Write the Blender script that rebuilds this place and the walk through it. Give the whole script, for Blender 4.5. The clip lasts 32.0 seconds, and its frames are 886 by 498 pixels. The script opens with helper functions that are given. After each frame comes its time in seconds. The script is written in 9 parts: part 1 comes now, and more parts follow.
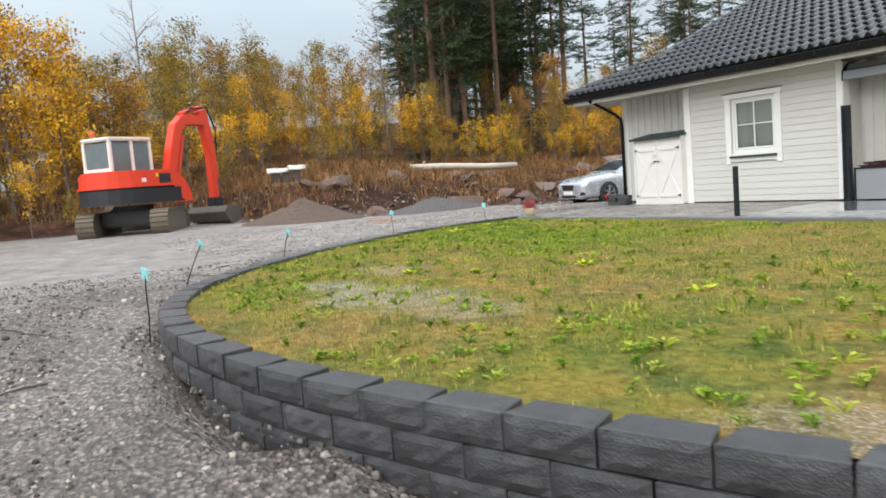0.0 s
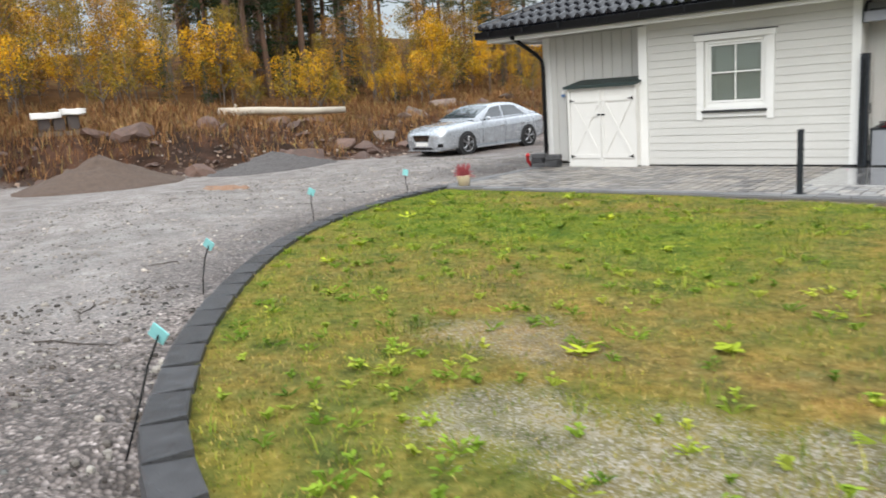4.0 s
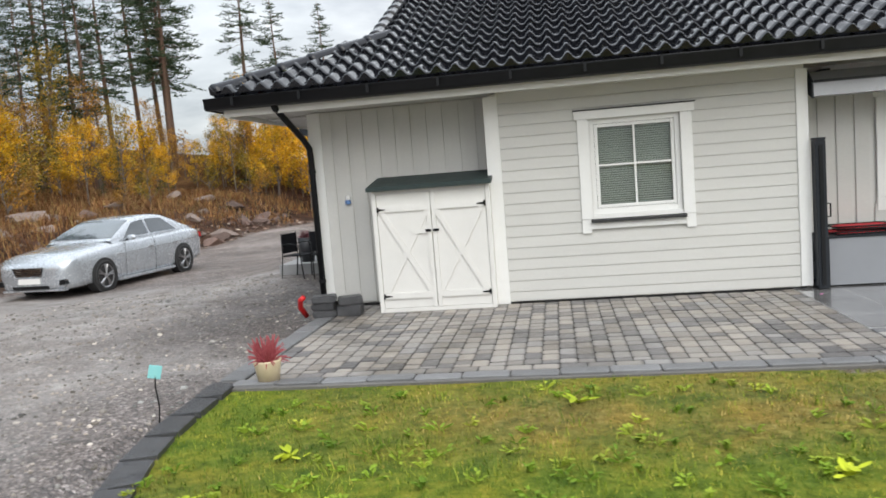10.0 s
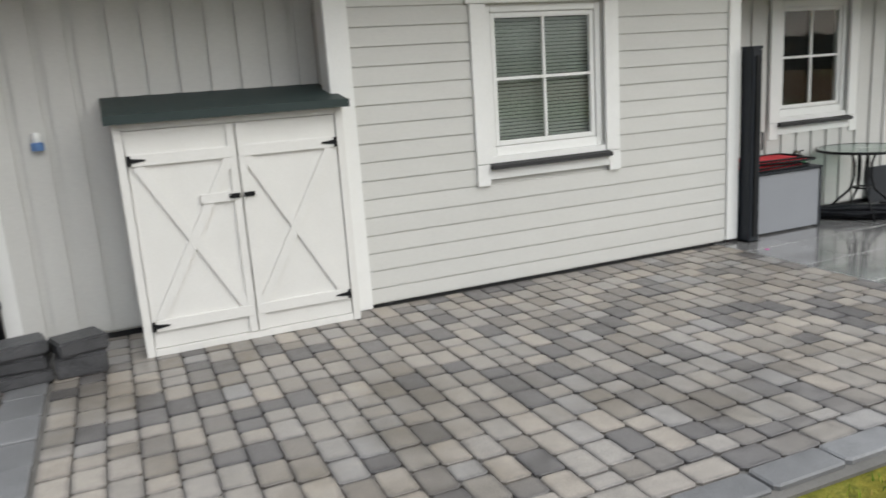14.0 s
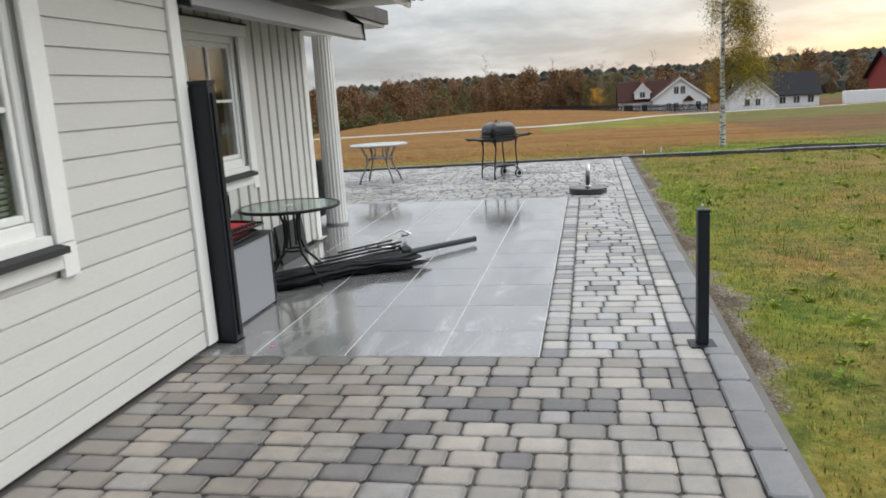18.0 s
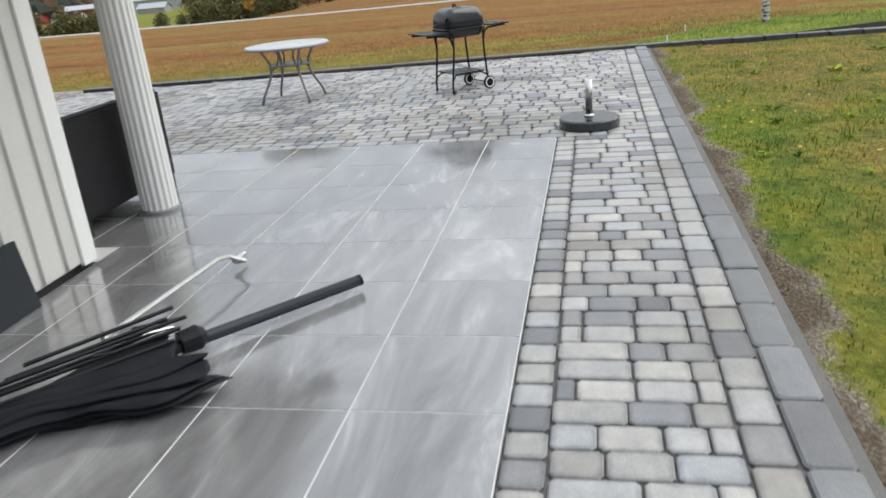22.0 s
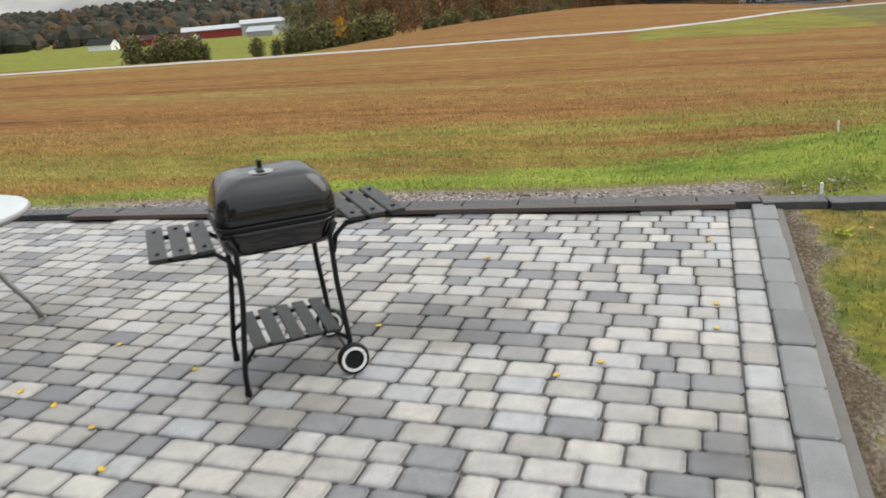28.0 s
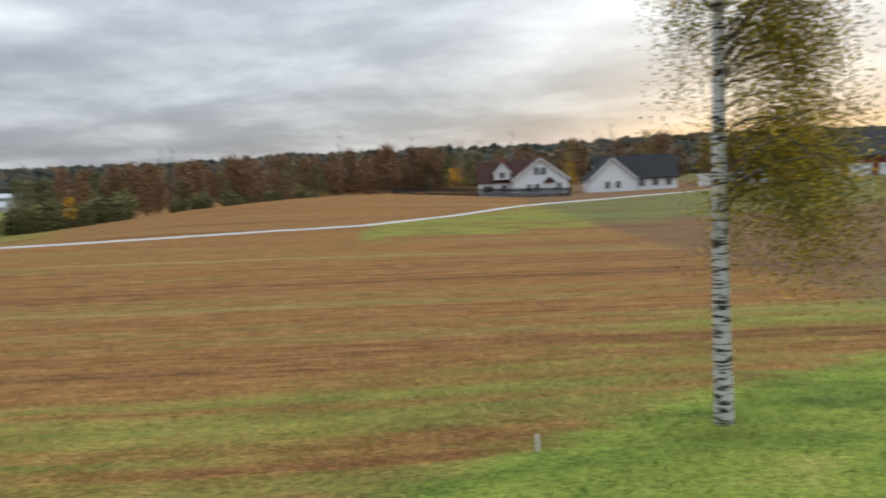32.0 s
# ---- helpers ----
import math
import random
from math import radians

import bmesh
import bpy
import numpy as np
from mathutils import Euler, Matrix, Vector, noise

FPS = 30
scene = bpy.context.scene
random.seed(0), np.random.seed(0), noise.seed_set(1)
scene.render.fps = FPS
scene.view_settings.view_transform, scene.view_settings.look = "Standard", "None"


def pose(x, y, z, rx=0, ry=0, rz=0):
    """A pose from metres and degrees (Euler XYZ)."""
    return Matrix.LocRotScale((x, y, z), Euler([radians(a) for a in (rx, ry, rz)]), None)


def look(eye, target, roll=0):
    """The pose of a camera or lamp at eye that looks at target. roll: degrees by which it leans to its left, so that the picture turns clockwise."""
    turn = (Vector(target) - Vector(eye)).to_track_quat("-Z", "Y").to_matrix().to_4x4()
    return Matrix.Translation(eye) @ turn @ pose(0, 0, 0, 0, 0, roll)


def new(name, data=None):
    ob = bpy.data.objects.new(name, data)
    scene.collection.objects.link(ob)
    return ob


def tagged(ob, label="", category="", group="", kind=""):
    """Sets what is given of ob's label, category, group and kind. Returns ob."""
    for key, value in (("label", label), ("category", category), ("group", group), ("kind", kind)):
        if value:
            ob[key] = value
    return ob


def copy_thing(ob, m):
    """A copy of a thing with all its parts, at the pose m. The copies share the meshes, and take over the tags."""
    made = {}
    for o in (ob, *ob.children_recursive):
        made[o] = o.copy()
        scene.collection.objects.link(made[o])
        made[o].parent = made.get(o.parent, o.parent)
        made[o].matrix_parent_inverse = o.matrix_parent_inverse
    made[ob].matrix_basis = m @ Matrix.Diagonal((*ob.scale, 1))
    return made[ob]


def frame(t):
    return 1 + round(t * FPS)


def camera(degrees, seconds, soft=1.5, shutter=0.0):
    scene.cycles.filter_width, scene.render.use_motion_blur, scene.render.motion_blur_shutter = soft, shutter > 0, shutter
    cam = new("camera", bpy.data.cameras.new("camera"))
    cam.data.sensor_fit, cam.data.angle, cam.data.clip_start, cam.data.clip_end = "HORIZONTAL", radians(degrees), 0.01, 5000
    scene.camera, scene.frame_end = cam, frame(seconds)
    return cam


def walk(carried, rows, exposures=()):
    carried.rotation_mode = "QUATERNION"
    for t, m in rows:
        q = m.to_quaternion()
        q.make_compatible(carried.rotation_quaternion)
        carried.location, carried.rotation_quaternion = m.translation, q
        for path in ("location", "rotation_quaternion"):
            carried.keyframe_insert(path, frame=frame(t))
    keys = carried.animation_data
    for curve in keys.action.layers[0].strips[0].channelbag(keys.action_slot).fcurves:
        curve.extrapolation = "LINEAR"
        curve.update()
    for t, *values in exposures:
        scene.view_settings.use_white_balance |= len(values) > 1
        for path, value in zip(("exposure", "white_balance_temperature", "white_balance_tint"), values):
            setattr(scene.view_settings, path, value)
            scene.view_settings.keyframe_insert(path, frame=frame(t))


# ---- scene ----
cam = camera(59.9, 32.0, soft=1.7, shutter=0.35)
PATH = [
    (0, (11.089, -12.889, 0.950), (9.380, -11.866, 0.766), -4.6),
    (0.5, (10.447, -12.976, 1.037), (8.778, -11.890, 0.851), -5.0),
    (1, (9.823, -13.015, 1.087), (8.193, -11.877, 0.870), -4.7),
    (1.5, (9.159, -13.044, 1.164), (7.615, -11.801, 0.898), -4.7),
    (2, (8.555, -13.022, 1.217), (7.109, -11.671, 0.928), -4.8),
    (2.5, (7.939, -12.943, 1.283), (6.594, -11.500, 0.954), -4.4),
    (3, (7.31, -12.852, 1.366), (6.063, -11.337, 0.985), -4.1),
    (3.5, (6.725, -12.742, 1.425), (5.484, -11.223, 1.04), -4.4),
    (4, (6.068, -12.617, 1.436), (4.777, -11.139, 1.049), -4.1),
    (4.5, (5.529, -12.402, 1.477), (4.179, -10.979, 1.084), -4.2),
    (6.5, (3.445, -11.368, 1.534), (2.304, -9.758, 1.21), -6.9),
    (7, (3.02, -10.932, 1.513), (1.929, -9.285, 1.198), -5.7),
    (7.5, (2.632, -10.516, 1.555), (1.618, -8.829, 1.201), -4.6),
    (8, (2.189, -10.135, 1.545), (1.268, -8.397, 1.185), -4.8),
    (8.5, (1.808, -9.798, 1.517), (0.857, -8.068, 1.199), -11.1),
    (9, (1.48, -9.452, 1.485), (0.654, -7.657, 1.185), -12.2),
    (9.5, (1.09, -9.142, 1.51), (0.585, -7.221, 1.281), -5.5),
    (10, (0.597, -8.809, 1.565), (0.297, -6.841, 1.368), -4.5),
    (10.5, (0.190, -8.402, 1.551), (-0.089, -6.433, 1.335), -6.8),
    (11, (-0.180, -7.932, 1.572), (-0.421, -5.954, 1.402), -7.8),
    (11.5, (-0.533, -7.456, 1.548), (-0.677, -5.467, 1.401), -7.3),
    (12, (-0.820, -6.935, 1.601), (-0.785, -4.944, 1.418), -5.7),
    (12.5, (-1.052, -6.482, 1.469), (-0.833, -4.504, 1.265), -2.9),
    (13, (-1.232, -6.005, 1.451), (-0.891, -4.057, 1.157), -2.8),
    (13.5, (-1.369, -5.511, 1.507), (-0.899, -3.606, 1.117), -4.7),
    (14, (-1.512, -5.009, 1.558), (-0.762, -3.207, 1.119), -3.9),
    (14.5, (-1.630, -4.621, 1.625), (-0.586, -2.986, 1.137), -1.6),
    (15, (-1.685, -4.210, 1.643), (-0.420, -2.729, 1.191), -0.8),
    (15.5, (-1.687, -3.762, 1.612), (-0.207, -2.486, 1.189), -2.4),
    (17.5, (-1.371, -2.47, 1.508), (0.54, -1.991, 1.161), -4.6),
    (18, (-0.973, -2.354, 1.469), (0.95, -1.974, 1.071), -3.5),
    (18.5, (-0.509, -2.315, 1.488), (1.389, -1.938, 0.982), -1.4),
    (19, (-0.016, -2.272, 1.46), (1.856, -1.878, 0.878), -1.4),
    (19.5, (0.537, -2.279, 1.452), (2.387, -1.868, 0.815), -2.7),
    (20, (1.035, -2.304, 1.491), (2.865, -1.855, 0.821), -2.4),
    (20.5, (1.549, -2.336, 1.457), (3.353, -1.839, 0.752), -3.9),
    (21, (2.073, -2.353, 1.442), (3.866, -1.862, 0.704), -3.9),
    (21.5, (2.474, -2.448, 1.483), (4.278, -1.979, 0.757), -4.5),
    (22, (3.034, -2.372, 1.491), (4.861, -1.977, 0.779), -5.5),
    (22.5, (3.529, -2.376, 1.483), (5.35, -1.979, 0.757), -4.5),
    (23, (4.016, -2.376, 1.462), (5.835, -1.965, 0.737), -4.7),
    (23.5, (4.504, -2.39, 1.459), (6.341, -1.969, 0.79), -5.3),
    (24, (5.017, -2.408, 1.459), (6.861, -1.952, 0.832), -4.6),
    (24.5, (5.541, -2.374, 1.434), (7.387, -1.925, 0.808), -4.7),
    (26.5, (7.452, -2.453, 1.572), (9.285, -1.947, 0.951), -4.6),
    (27, (8.069, -2.502, 1.527), (9.901, -1.997, 0.904), -5.1),
    (27.5, (8.661, -2.552, 1.545), (10.491, -2.044, 0.917), -6.1),
    (28, (9.208, -2.610, 1.577), (10.998, -1.980, 0.943), -4.8),
    (28.5, (9.786, -2.642, 1.594), (11.569, -2.004, 0.951), -5.5),
    (29, (10.375, -2.757, 1.599), (12.120, -2.038, 0.936), -6.5),
    (29.5, (10.985, -2.757, 1.599), (12.672, -1.918, 0.928), -5.6),
    (30, (11.473, -2.742, 1.694), (13.005, -1.652, 1.011), -7.9),
    (30.5, (12.040, -2.778, 1.751), (13.550, -1.599, 1.177), -6.5),
    (31, (12.520, -2.930, 1.860), (14.229, -1.931, 1.574), -5.1),
    (31.5, (12.970, -3.220, 1.880), (14.885, -2.679, 1.681), -4.8),
    (32, (13.350, -3.550, 1.900), (15.337, -3.516, 1.672), -2.6),
]
walk(cam, [(t, look(eye, target, roll)) for t, eye, target, roll in PATH],
     exposures=[(0, 0.85, 6530, 8), (5, 0.8, 6530, 8), (9, 0.7, 6530, 8), (12, 0.6, 6530, 8), (15, 0.42, 6560, 8), (20, 0.52, 6480, 8), (25, 0.50, 6560, 8), (29, 0.62, 6900, 8), (30.3, 0.66, 6900, 8), (31.2, 0.30, 6450, 8), (32, 0.28, 6250, 8)])

# ---- light ----
def node(nt, kind, inputs=None, **attrs):
    n = nt.nodes.new(kind)
    for k, v in attrs.items():
        setattr(n, k, v)
    for k, v in (inputs or {}).items():
        if hasattr(v, "node"):
            nt.links.new(v, n.inputs[k])
        else:
            n.inputs[k].default_value = v
    return n


def ramp(nt, fac, stops):
    n = node(nt, "ShaderNodeValToRGB", {0: fac})
    els = n.color_ramp.elements
    while len(els) < len(stops):
        els.new(0.5)
    for e, (pos, col) in zip(els, stops):
        e.position, e.color = pos, (*col, 1)
    return n.outputs[0]


def mixc(nt, fac, a, b, blend="MIX"):
    n = node(nt, "ShaderNodeMix", data_type="RGBA", blend_type=blend)
    for k, v in ((0, fac), (6, a), (7, b)):
        if hasattr(v, "node"):
            nt.links.new(v, n.inputs[k])
        elif k == 0:
            n.inputs[k].default_value = v
        else:
            n.inputs[k].default_value = (*v, 1)
    return n.outputs[2]


SUN_YAW = -113.0   # degrees from +y, where the sunset glows through the clouds
world = bpy.data.worlds.new("overcast_sky")
scene.world = world
world.use_nodes = True
wt = world.node_tree
wt.nodes.clear()
sky = node(wt, "ShaderNodeTexSky", sky_type="NISHITA", sun_disc=False, sun_elevation=radians(9), sun_rotation=radians(-SUN_YAW))
coord = node(wt, "ShaderNodeTexCoord")
sep = node(wt, "ShaderNodeSeparateXYZ", {0: coord.outputs["Generated"]})
# clouds lie on a flat layer: project the direction onto it
up = node(wt, "ShaderNodeMath", {0: node(wt, "ShaderNodeMath", {0: sep.outputs[2], 1: 0.0}, operation="MAXIMUM").outputs[0], 1: 0.16}, operation="ADD")
px_ = node(wt, "ShaderNodeMath", {0: sep.outputs[0], 1: up.outputs[0]}, operation="DIVIDE")
py_ = node(wt, "ShaderNodeMath", {0: sep.outputs[1], 1: up.outputs[0]}, operation="DIVIDE")
flat = node(wt, "ShaderNodeCombineXYZ", {0: px_.outputs[0], 1: py_.outputs[0]})
big = node(wt, "ShaderNodeTexNoise", {"Vector": flat.outputs[0], "Scale": 0.95, "Detail": 7.0, "Roughness": 0.56, "Distortion": 0.15})
clouds = ramp(wt, big.outputs[0], [(0.32, (0.37, 0.395, 0.445)), (0.46, (0.47, 0.495, 0.545)), (0.58, (0.66, 0.685, 0.725)), (0.70, (0.86, 0.875, 0.905))])
# brighter and warmer low down towards the sunset
a_ = radians(SUN_YAW)
dot_ = node(wt, "ShaderNodeVectorMath", {0: coord.outputs["Generated"], 1: (-math.sin(a_), math.cos(a_), 0.07)}, operation="DOT_PRODUCT")
glow = ramp(wt, dot_.outputs["Value"], [(0.972, (0, 0, 0)), (1.0, (1, 1, 1))])
low = ramp(wt, sep.outputs[2], [(0.018, (1, 1, 1)), (0.043, (0, 0, 0))])
warm = mixc(wt, 1.0, mixc(wt, 1.0, glow, low, "MULTIPLY"), (0.48, 0.48, 0.48), "MULTIPLY")
lit = mixc(wt, warm, clouds, (0.98, 0.66, 0.38))
# the sky over the forest side is thinner and paler
west = node(wt, "ShaderNodeVectorMath", {0: coord.outputs["Generated"], 1: (-0.94, 0.2, 0.25)}, operation="DOT_PRODUCT")
thin = ramp(wt, west.outputs["Value"], [(0.45, (0, 0, 0)), (0.95, (0.9, 0.9, 0.9))])
lit = mixc(wt, thin, lit, (0.37, 0.43, 0.49))
# an overcast sky is brighter overhead than low down
high = node(wt, "ShaderNodeMapRange", {0: sep.outputs[2], 1: 0.0, 2: 0.8, 3: 0.55, 4: 2.05})
tall = node(wt, "ShaderNodeCombineXYZ", {0: high.outputs[0], 1: high.outputs[0], 2: high.outputs[0]})
lit = mixc(wt, 1.0, lit, tall.outputs[0], "MULTIPLY")
skyc = mixc(wt, 0.992, sky.outputs[0], lit)
wt.links.new(skyc, node(wt, "ShaderNodeBackground", {"Strength": 1.0}).inputs[0])
wt.links.new([n for n in wt.nodes if n.type == "BACKGROUND"][0].outputs[0], node(wt, "ShaderNodeOutputWorld").inputs[0])

sun = new("sun", bpy.data.lights.new("sun", "SUN"))
sun.data.energy, sun.data.angle, sun.data.color = 1.3, radians(60), (1.0, 0.96, 0.91)
sun.matrix_world = look((12, -20, 20), (0, 0, 0))
scene.view_settings.exposure = 0.0
TABLE_AT = pose(12.02, 1.24, 0, 0, 0, 0)
FAR_SKEW = 0.10
EXC_AT = pose(-14.1, -8.75, -0.04, 0, 0, 156) @ Matrix.Diagonal((1.06, 1.06, 1.19, 1))
EXC_SWING = -32


# ---- materials ----
MATS = {}


def mat(name, c1, c2=None, rough=0.7, metal=0.0, scale=6.0, fine=60.0, bump=0.15, mix=0.5, coords="Object", rnd=0.0, coat=0.0, stretch=(1, 1, 1), spec=0.5, depth=0.01):
    """A surface whose colour wanders between c1 and c2 at two scales, with fine relief; rnd: brightness varied from piece to piece."""
    if name in MATS:
        return MATS[name]
    m = bpy.data.materials.new(name)
    m.use_nodes = True
    nt = m.node_tree
    b = nt.nodes["Principled BSDF"]
    if coords == "World":
        vec = node(nt, "ShaderNodeNewGeometry").outputs["Position"]
    else:
        vec = node(nt, "ShaderNodeTexCoord").outputs[coords]
    if stretch != (1, 1, 1):
        vec = node(nt, "ShaderNodeMapping", {0: vec, "Scale": stretch}).outputs[0]
    c2 = c2 or tuple(v * 0.8 for v in c1)
    n1 = node(nt, "ShaderNodeTexNoise", {"Vector": vec, "Scale": scale, "Detail": 4.0, "Roughness": 0.6})
    n2 = node(nt, "ShaderNodeTexNoise", {"Vector": vec, "Scale": fine, "Detail": 3.0, "Roughness": 0.6})
    f = node(nt, "ShaderNodeMath", {0: n1.outputs[0], 1: n2.outputs[0]}, operation="ADD")
    f2 = node(nt, "ShaderNodeMapRange", {0: f.outputs[0], 1: 1.0 - 0.35, 2: 1.0 + 0.35})
    col = mixc(nt, f2.outputs[0], c1, c2)
    if rnd:
        oi = node(nt, "ShaderNodeObjectInfo")
        r = node(nt, "ShaderNodeMapRange", {0: oi.outputs["Random"], 3: 1 - rnd, 4: 1 + rnd})
        g = node(nt, "ShaderNodeCombineColor", {0: r.outputs[0], 1: r.outputs[0], 2: r.outputs[0]})
        col = mixc(nt, 1.0, col, g.outputs[0], "MULTIPLY")
    nt.links.new(col, b.inputs["Base Color"])
    rr = node(nt, "ShaderNodeMapRange", {0: f2.outputs[0], 3: max(rough - 0.08, 0.02), 4: min(rough + 0.08, 1)})
    nt.links.new(rr.outputs[0], b.inputs["Roughness"])
    b.inputs["Metallic"].default_value = metal
    b.inputs["Coat Weight"].default_value = coat
    b.inputs["Specular IOR Level"].default_value = spec
    if bump:
        bp = node(nt, "ShaderNodeBump", {"Strength": bump, "Distance": depth, "Height": f.outputs[0]})
        nt.links.new(bp.outputs[0], b.inputs["Normal"])
    MATS[name] = m
    return m


def glass_mat(name, tint=(0.9, 0.95, 0.95), rough=0.02):
    if name in MATS:
        return MATS[name]
    m = bpy.data.materials.new(name)
    m.use_nodes = True
    b = m.node_tree.nodes["Principled BSDF"]
    b.inputs["Base Color"].default_value = (*tint, 1)
    b.inputs["Roughness"].default_value = rough
    b.inputs["Transmission Weight"].default_value = 1.0
    b.inputs["IOR"].default_value = 1.45
    MATS[name] = m
    return m


siding_grey = mat("siding_paint", (0.60, 0.595, 0.565), (0.545, 0.54, 0.515), 0.55, scale=2, fine=90, bump=0.1, stretch=(0.3, 1, 1), rnd=0.025)
white_paint = mat("white_paint", (0.80, 0.80, 0.78), (0.74, 0.74, 0.72), 0.45, scale=4, fine=80, bump=0.06)
cream_paint = mat("cream_paint", (0.73, 0.72, 0.69), (0.67, 0.66, 0.63), 0.5, scale=4, fine=80, bump=0.08)
black_metal = mat("black_metal", (0.007, 0.0075, 0.0085), (0.013, 0.0135, 0.015), 0.42, spec=0.2, scale=8, fine=120, bump=0.05)
anthracite = mat("anthracite_powder_coat", (0.014, 0.017, 0.022), (0.020, 0.024, 0.030), 0.45, spec=0.3, scale=8, fine=200, bump=0.05)
fascia_paint = mat("dark_fascia", (0.017, 0.0195, 0.025), (0.026, 0.029, 0.035), 0.4, spec=0.3, scale=5, fine=60, bump=0.05)
felt_green = mat("green_felt", (0.012, 0.026, 0.025), (0.022, 0.038, 0.036), 0.6, scale=6, fine=250, bump=0.4)
roof_tile_mat = mat("glazed_black_tile", (0.007, 0.0075, 0.010), (0.013, 0.014, 0.018), 0.07, spec=0.45, scale=5, fine=40, bump=0.03, rnd=0.2)
soffit_mat = mat("soffit_boards", (0.60, 0.59, 0.56), (0.54, 0.53, 0.50), 0.6, scale=3, fine=60, bump=0.1)
dark_glass = mat("dark_window_glass", (0.03, 0.035, 0.035), (0.025, 0.03, 0.03), 0.03, bump=0.0, spec=0.9)
blind_mat = mat("blind_slats", (0.42, 0.45, 0.40), (0.36, 0.39, 0.34), 0.5, bump=0.05)
block_mat = mat("concrete_block", (0.022, 0.0225, 0.025), (0.078, 0.078, 0.082), 0.34, scale=9, fine=110, bump=0.9, coords="World", rnd=0.22)
edge_mat = mat("edge_slab", (0.11, 0.11, 0.113), (0.20, 0.20, 0.203), 0.5, scale=6, fine=150, bump=0.3, coords="World", rnd=0.2)


# ---- building blocks ----
def part(name, bm, material, parent=None, label="", smooth=False, bevel=0.0):
    me = bpy.data.meshes.new(name)
    if bevel:
        bmesh.ops.bevel(bm, geom=[e for e in bm.edges if len(e.link_faces) == 2 and e.calc_face_angle(0) > 0.5], offset=bevel, segments=2, affect="EDGES", clamp_overlap=True)
    bmesh.ops.recalc_face_normals(bm, faces=bm.faces[:])
    if smooth:
        for f in bm.faces:
            f.smooth = True
    bm.to_mesh(me)
    bm.free()
    for mm in (material if isinstance(material, (list, tuple)) else [material]):
        me.materials.append(mm)
    ob = new(name, me)
    if parent:
        ob.parent = parent
    if label:
        ob["label"] = label
    return ob


def empty(name, m=None):
    ob = new(name)
    ob.empty_display_size = 0.1
    if m is not None:
        ob.matrix_world = m
    return ob


def thing(name, label, category, m=None, group="", kind=""):
    return tagged(empty(name, m), label, category, group, kind)


def box(x0, y0, z0, x1, y1, z1, bm=None, m=None):
    bm = bm or bmesh.new()
    r = bmesh.ops.create_cube(bm, size=1.0)
    mm = Matrix.Translation(((x0 + x1) / 2, (y0 + y1) / 2, (z0 + z1) / 2)) @ Matrix.Diagonal((abs(x1 - x0), abs(y1 - y0), abs(z1 - z0), 1))
    bmesh.ops.transform(bm, matrix=(m @ mm) if m is not None else mm, verts=r["verts"])
    return bm


def poly(points, faces, bm=None):
    bm = bm or bmesh.new()
    vs = [bm.verts.new(p) for p in points]
    for f in faces:
        bm.faces.new([vs[i] for i in f])
    return bm


def prism(outline, axis, a, b, bm=None):
    """Extrude a 2D outline along an axis from a to b."""
    bm = bm or bmesh.new()

    def at(u, v, w):
        return {"x": (w, u, v), "y": (u, w, v), "z": (u, v, w)}[axis]
    lo = [bm.verts.new(at(u, v, a)) for u, v in outline]
    hi = [bm.verts.new(at(u, v, b)) for u, v in outline]
    n = len(outline)
    bm.faces.new(lo)
    bm.faces.new(hi)
    for i in range(n):
        bm.faces.new((lo[i], lo[(i + 1) % n], hi[(i + 1) % n], hi[i]))
    return bm


def tube(points, r, sides=8, bm=None, r2=None, closed_ends=True):
    """A round bar along a line of points; r to r2 tapers it."""
    bm = bm or bmesh.new()
    pts = [Vector(p) for p in points]
    rings = []
    n = len(pts)
    prev = None
    for i, p in enumerate(pts):
        d = (pts[min(i + 1, n - 1)] - pts[max(i - 1, 0)]).normalized()
        if prev is None:
            side = d.orthogonal().normalized()
        else:
            side = (prev - d * prev.dot(d))
            side = side.normalized() if side.length > 1e-6 else d.orthogonal().normalized()
        prev = side
        other = d.cross(side)
        rad = r if r2 is None else r + (r2 - r) * i / max(n - 1, 1)
        rings.append([bm.verts.new(p + side * rad * math.cos(2 * math.pi * k / sides) + other * rad * math.sin(2 * math.pi * k / sides)) for k in range(sides)])
    for a, b in zip(rings, rings[1:]):
        for k in range(sides):
            bm.faces.new((a[k], a[(k + 1) % sides], b[(k + 1) % sides], b[k]))
    if closed_ends:
        bm.faces.new(rings[0])
        bm.faces.new(rings[-1])
    return bm


def lathe(profile, sides=24, bm=None, m=None, ring=False):
    """Turn a profile of (radius, height) about z."""
    bm = bm or bmesh.new()
    rings = []
    for r, z in profile:
        ring = []
        for k in range(sides):
            v = Vector((r * math.cos(2 * math.pi * k / sides), r * math.sin(2 * math.pi * k / sides), z))
            ring.append(bm.verts.new(m @ v if m is not None else v))
        rings.append(ring)
    for a, b in zip(rings, rings[1:]):
        for k in range(sides):
            bm.faces.new((a[k], a[(k + 1) % sides], b[(k + 1) % sides], b[k]))
    if ring:
        for k in range(sides):
            bm.faces.new((rings[-1][k], rings[-1][(k + 1) % sides], rings[0][(k + 1) % sides], rings[0][k]))
        return bm
    if profile[0][0] > 1e-4:
        bm.faces.new(rings[0])
    if profile[-1][0] > 1e-4:
        bm.faces.new(rings[-1])
    bmesh.ops.remove_doubles(bm, verts=bm.verts[:], dist=1e-5)
    return bm


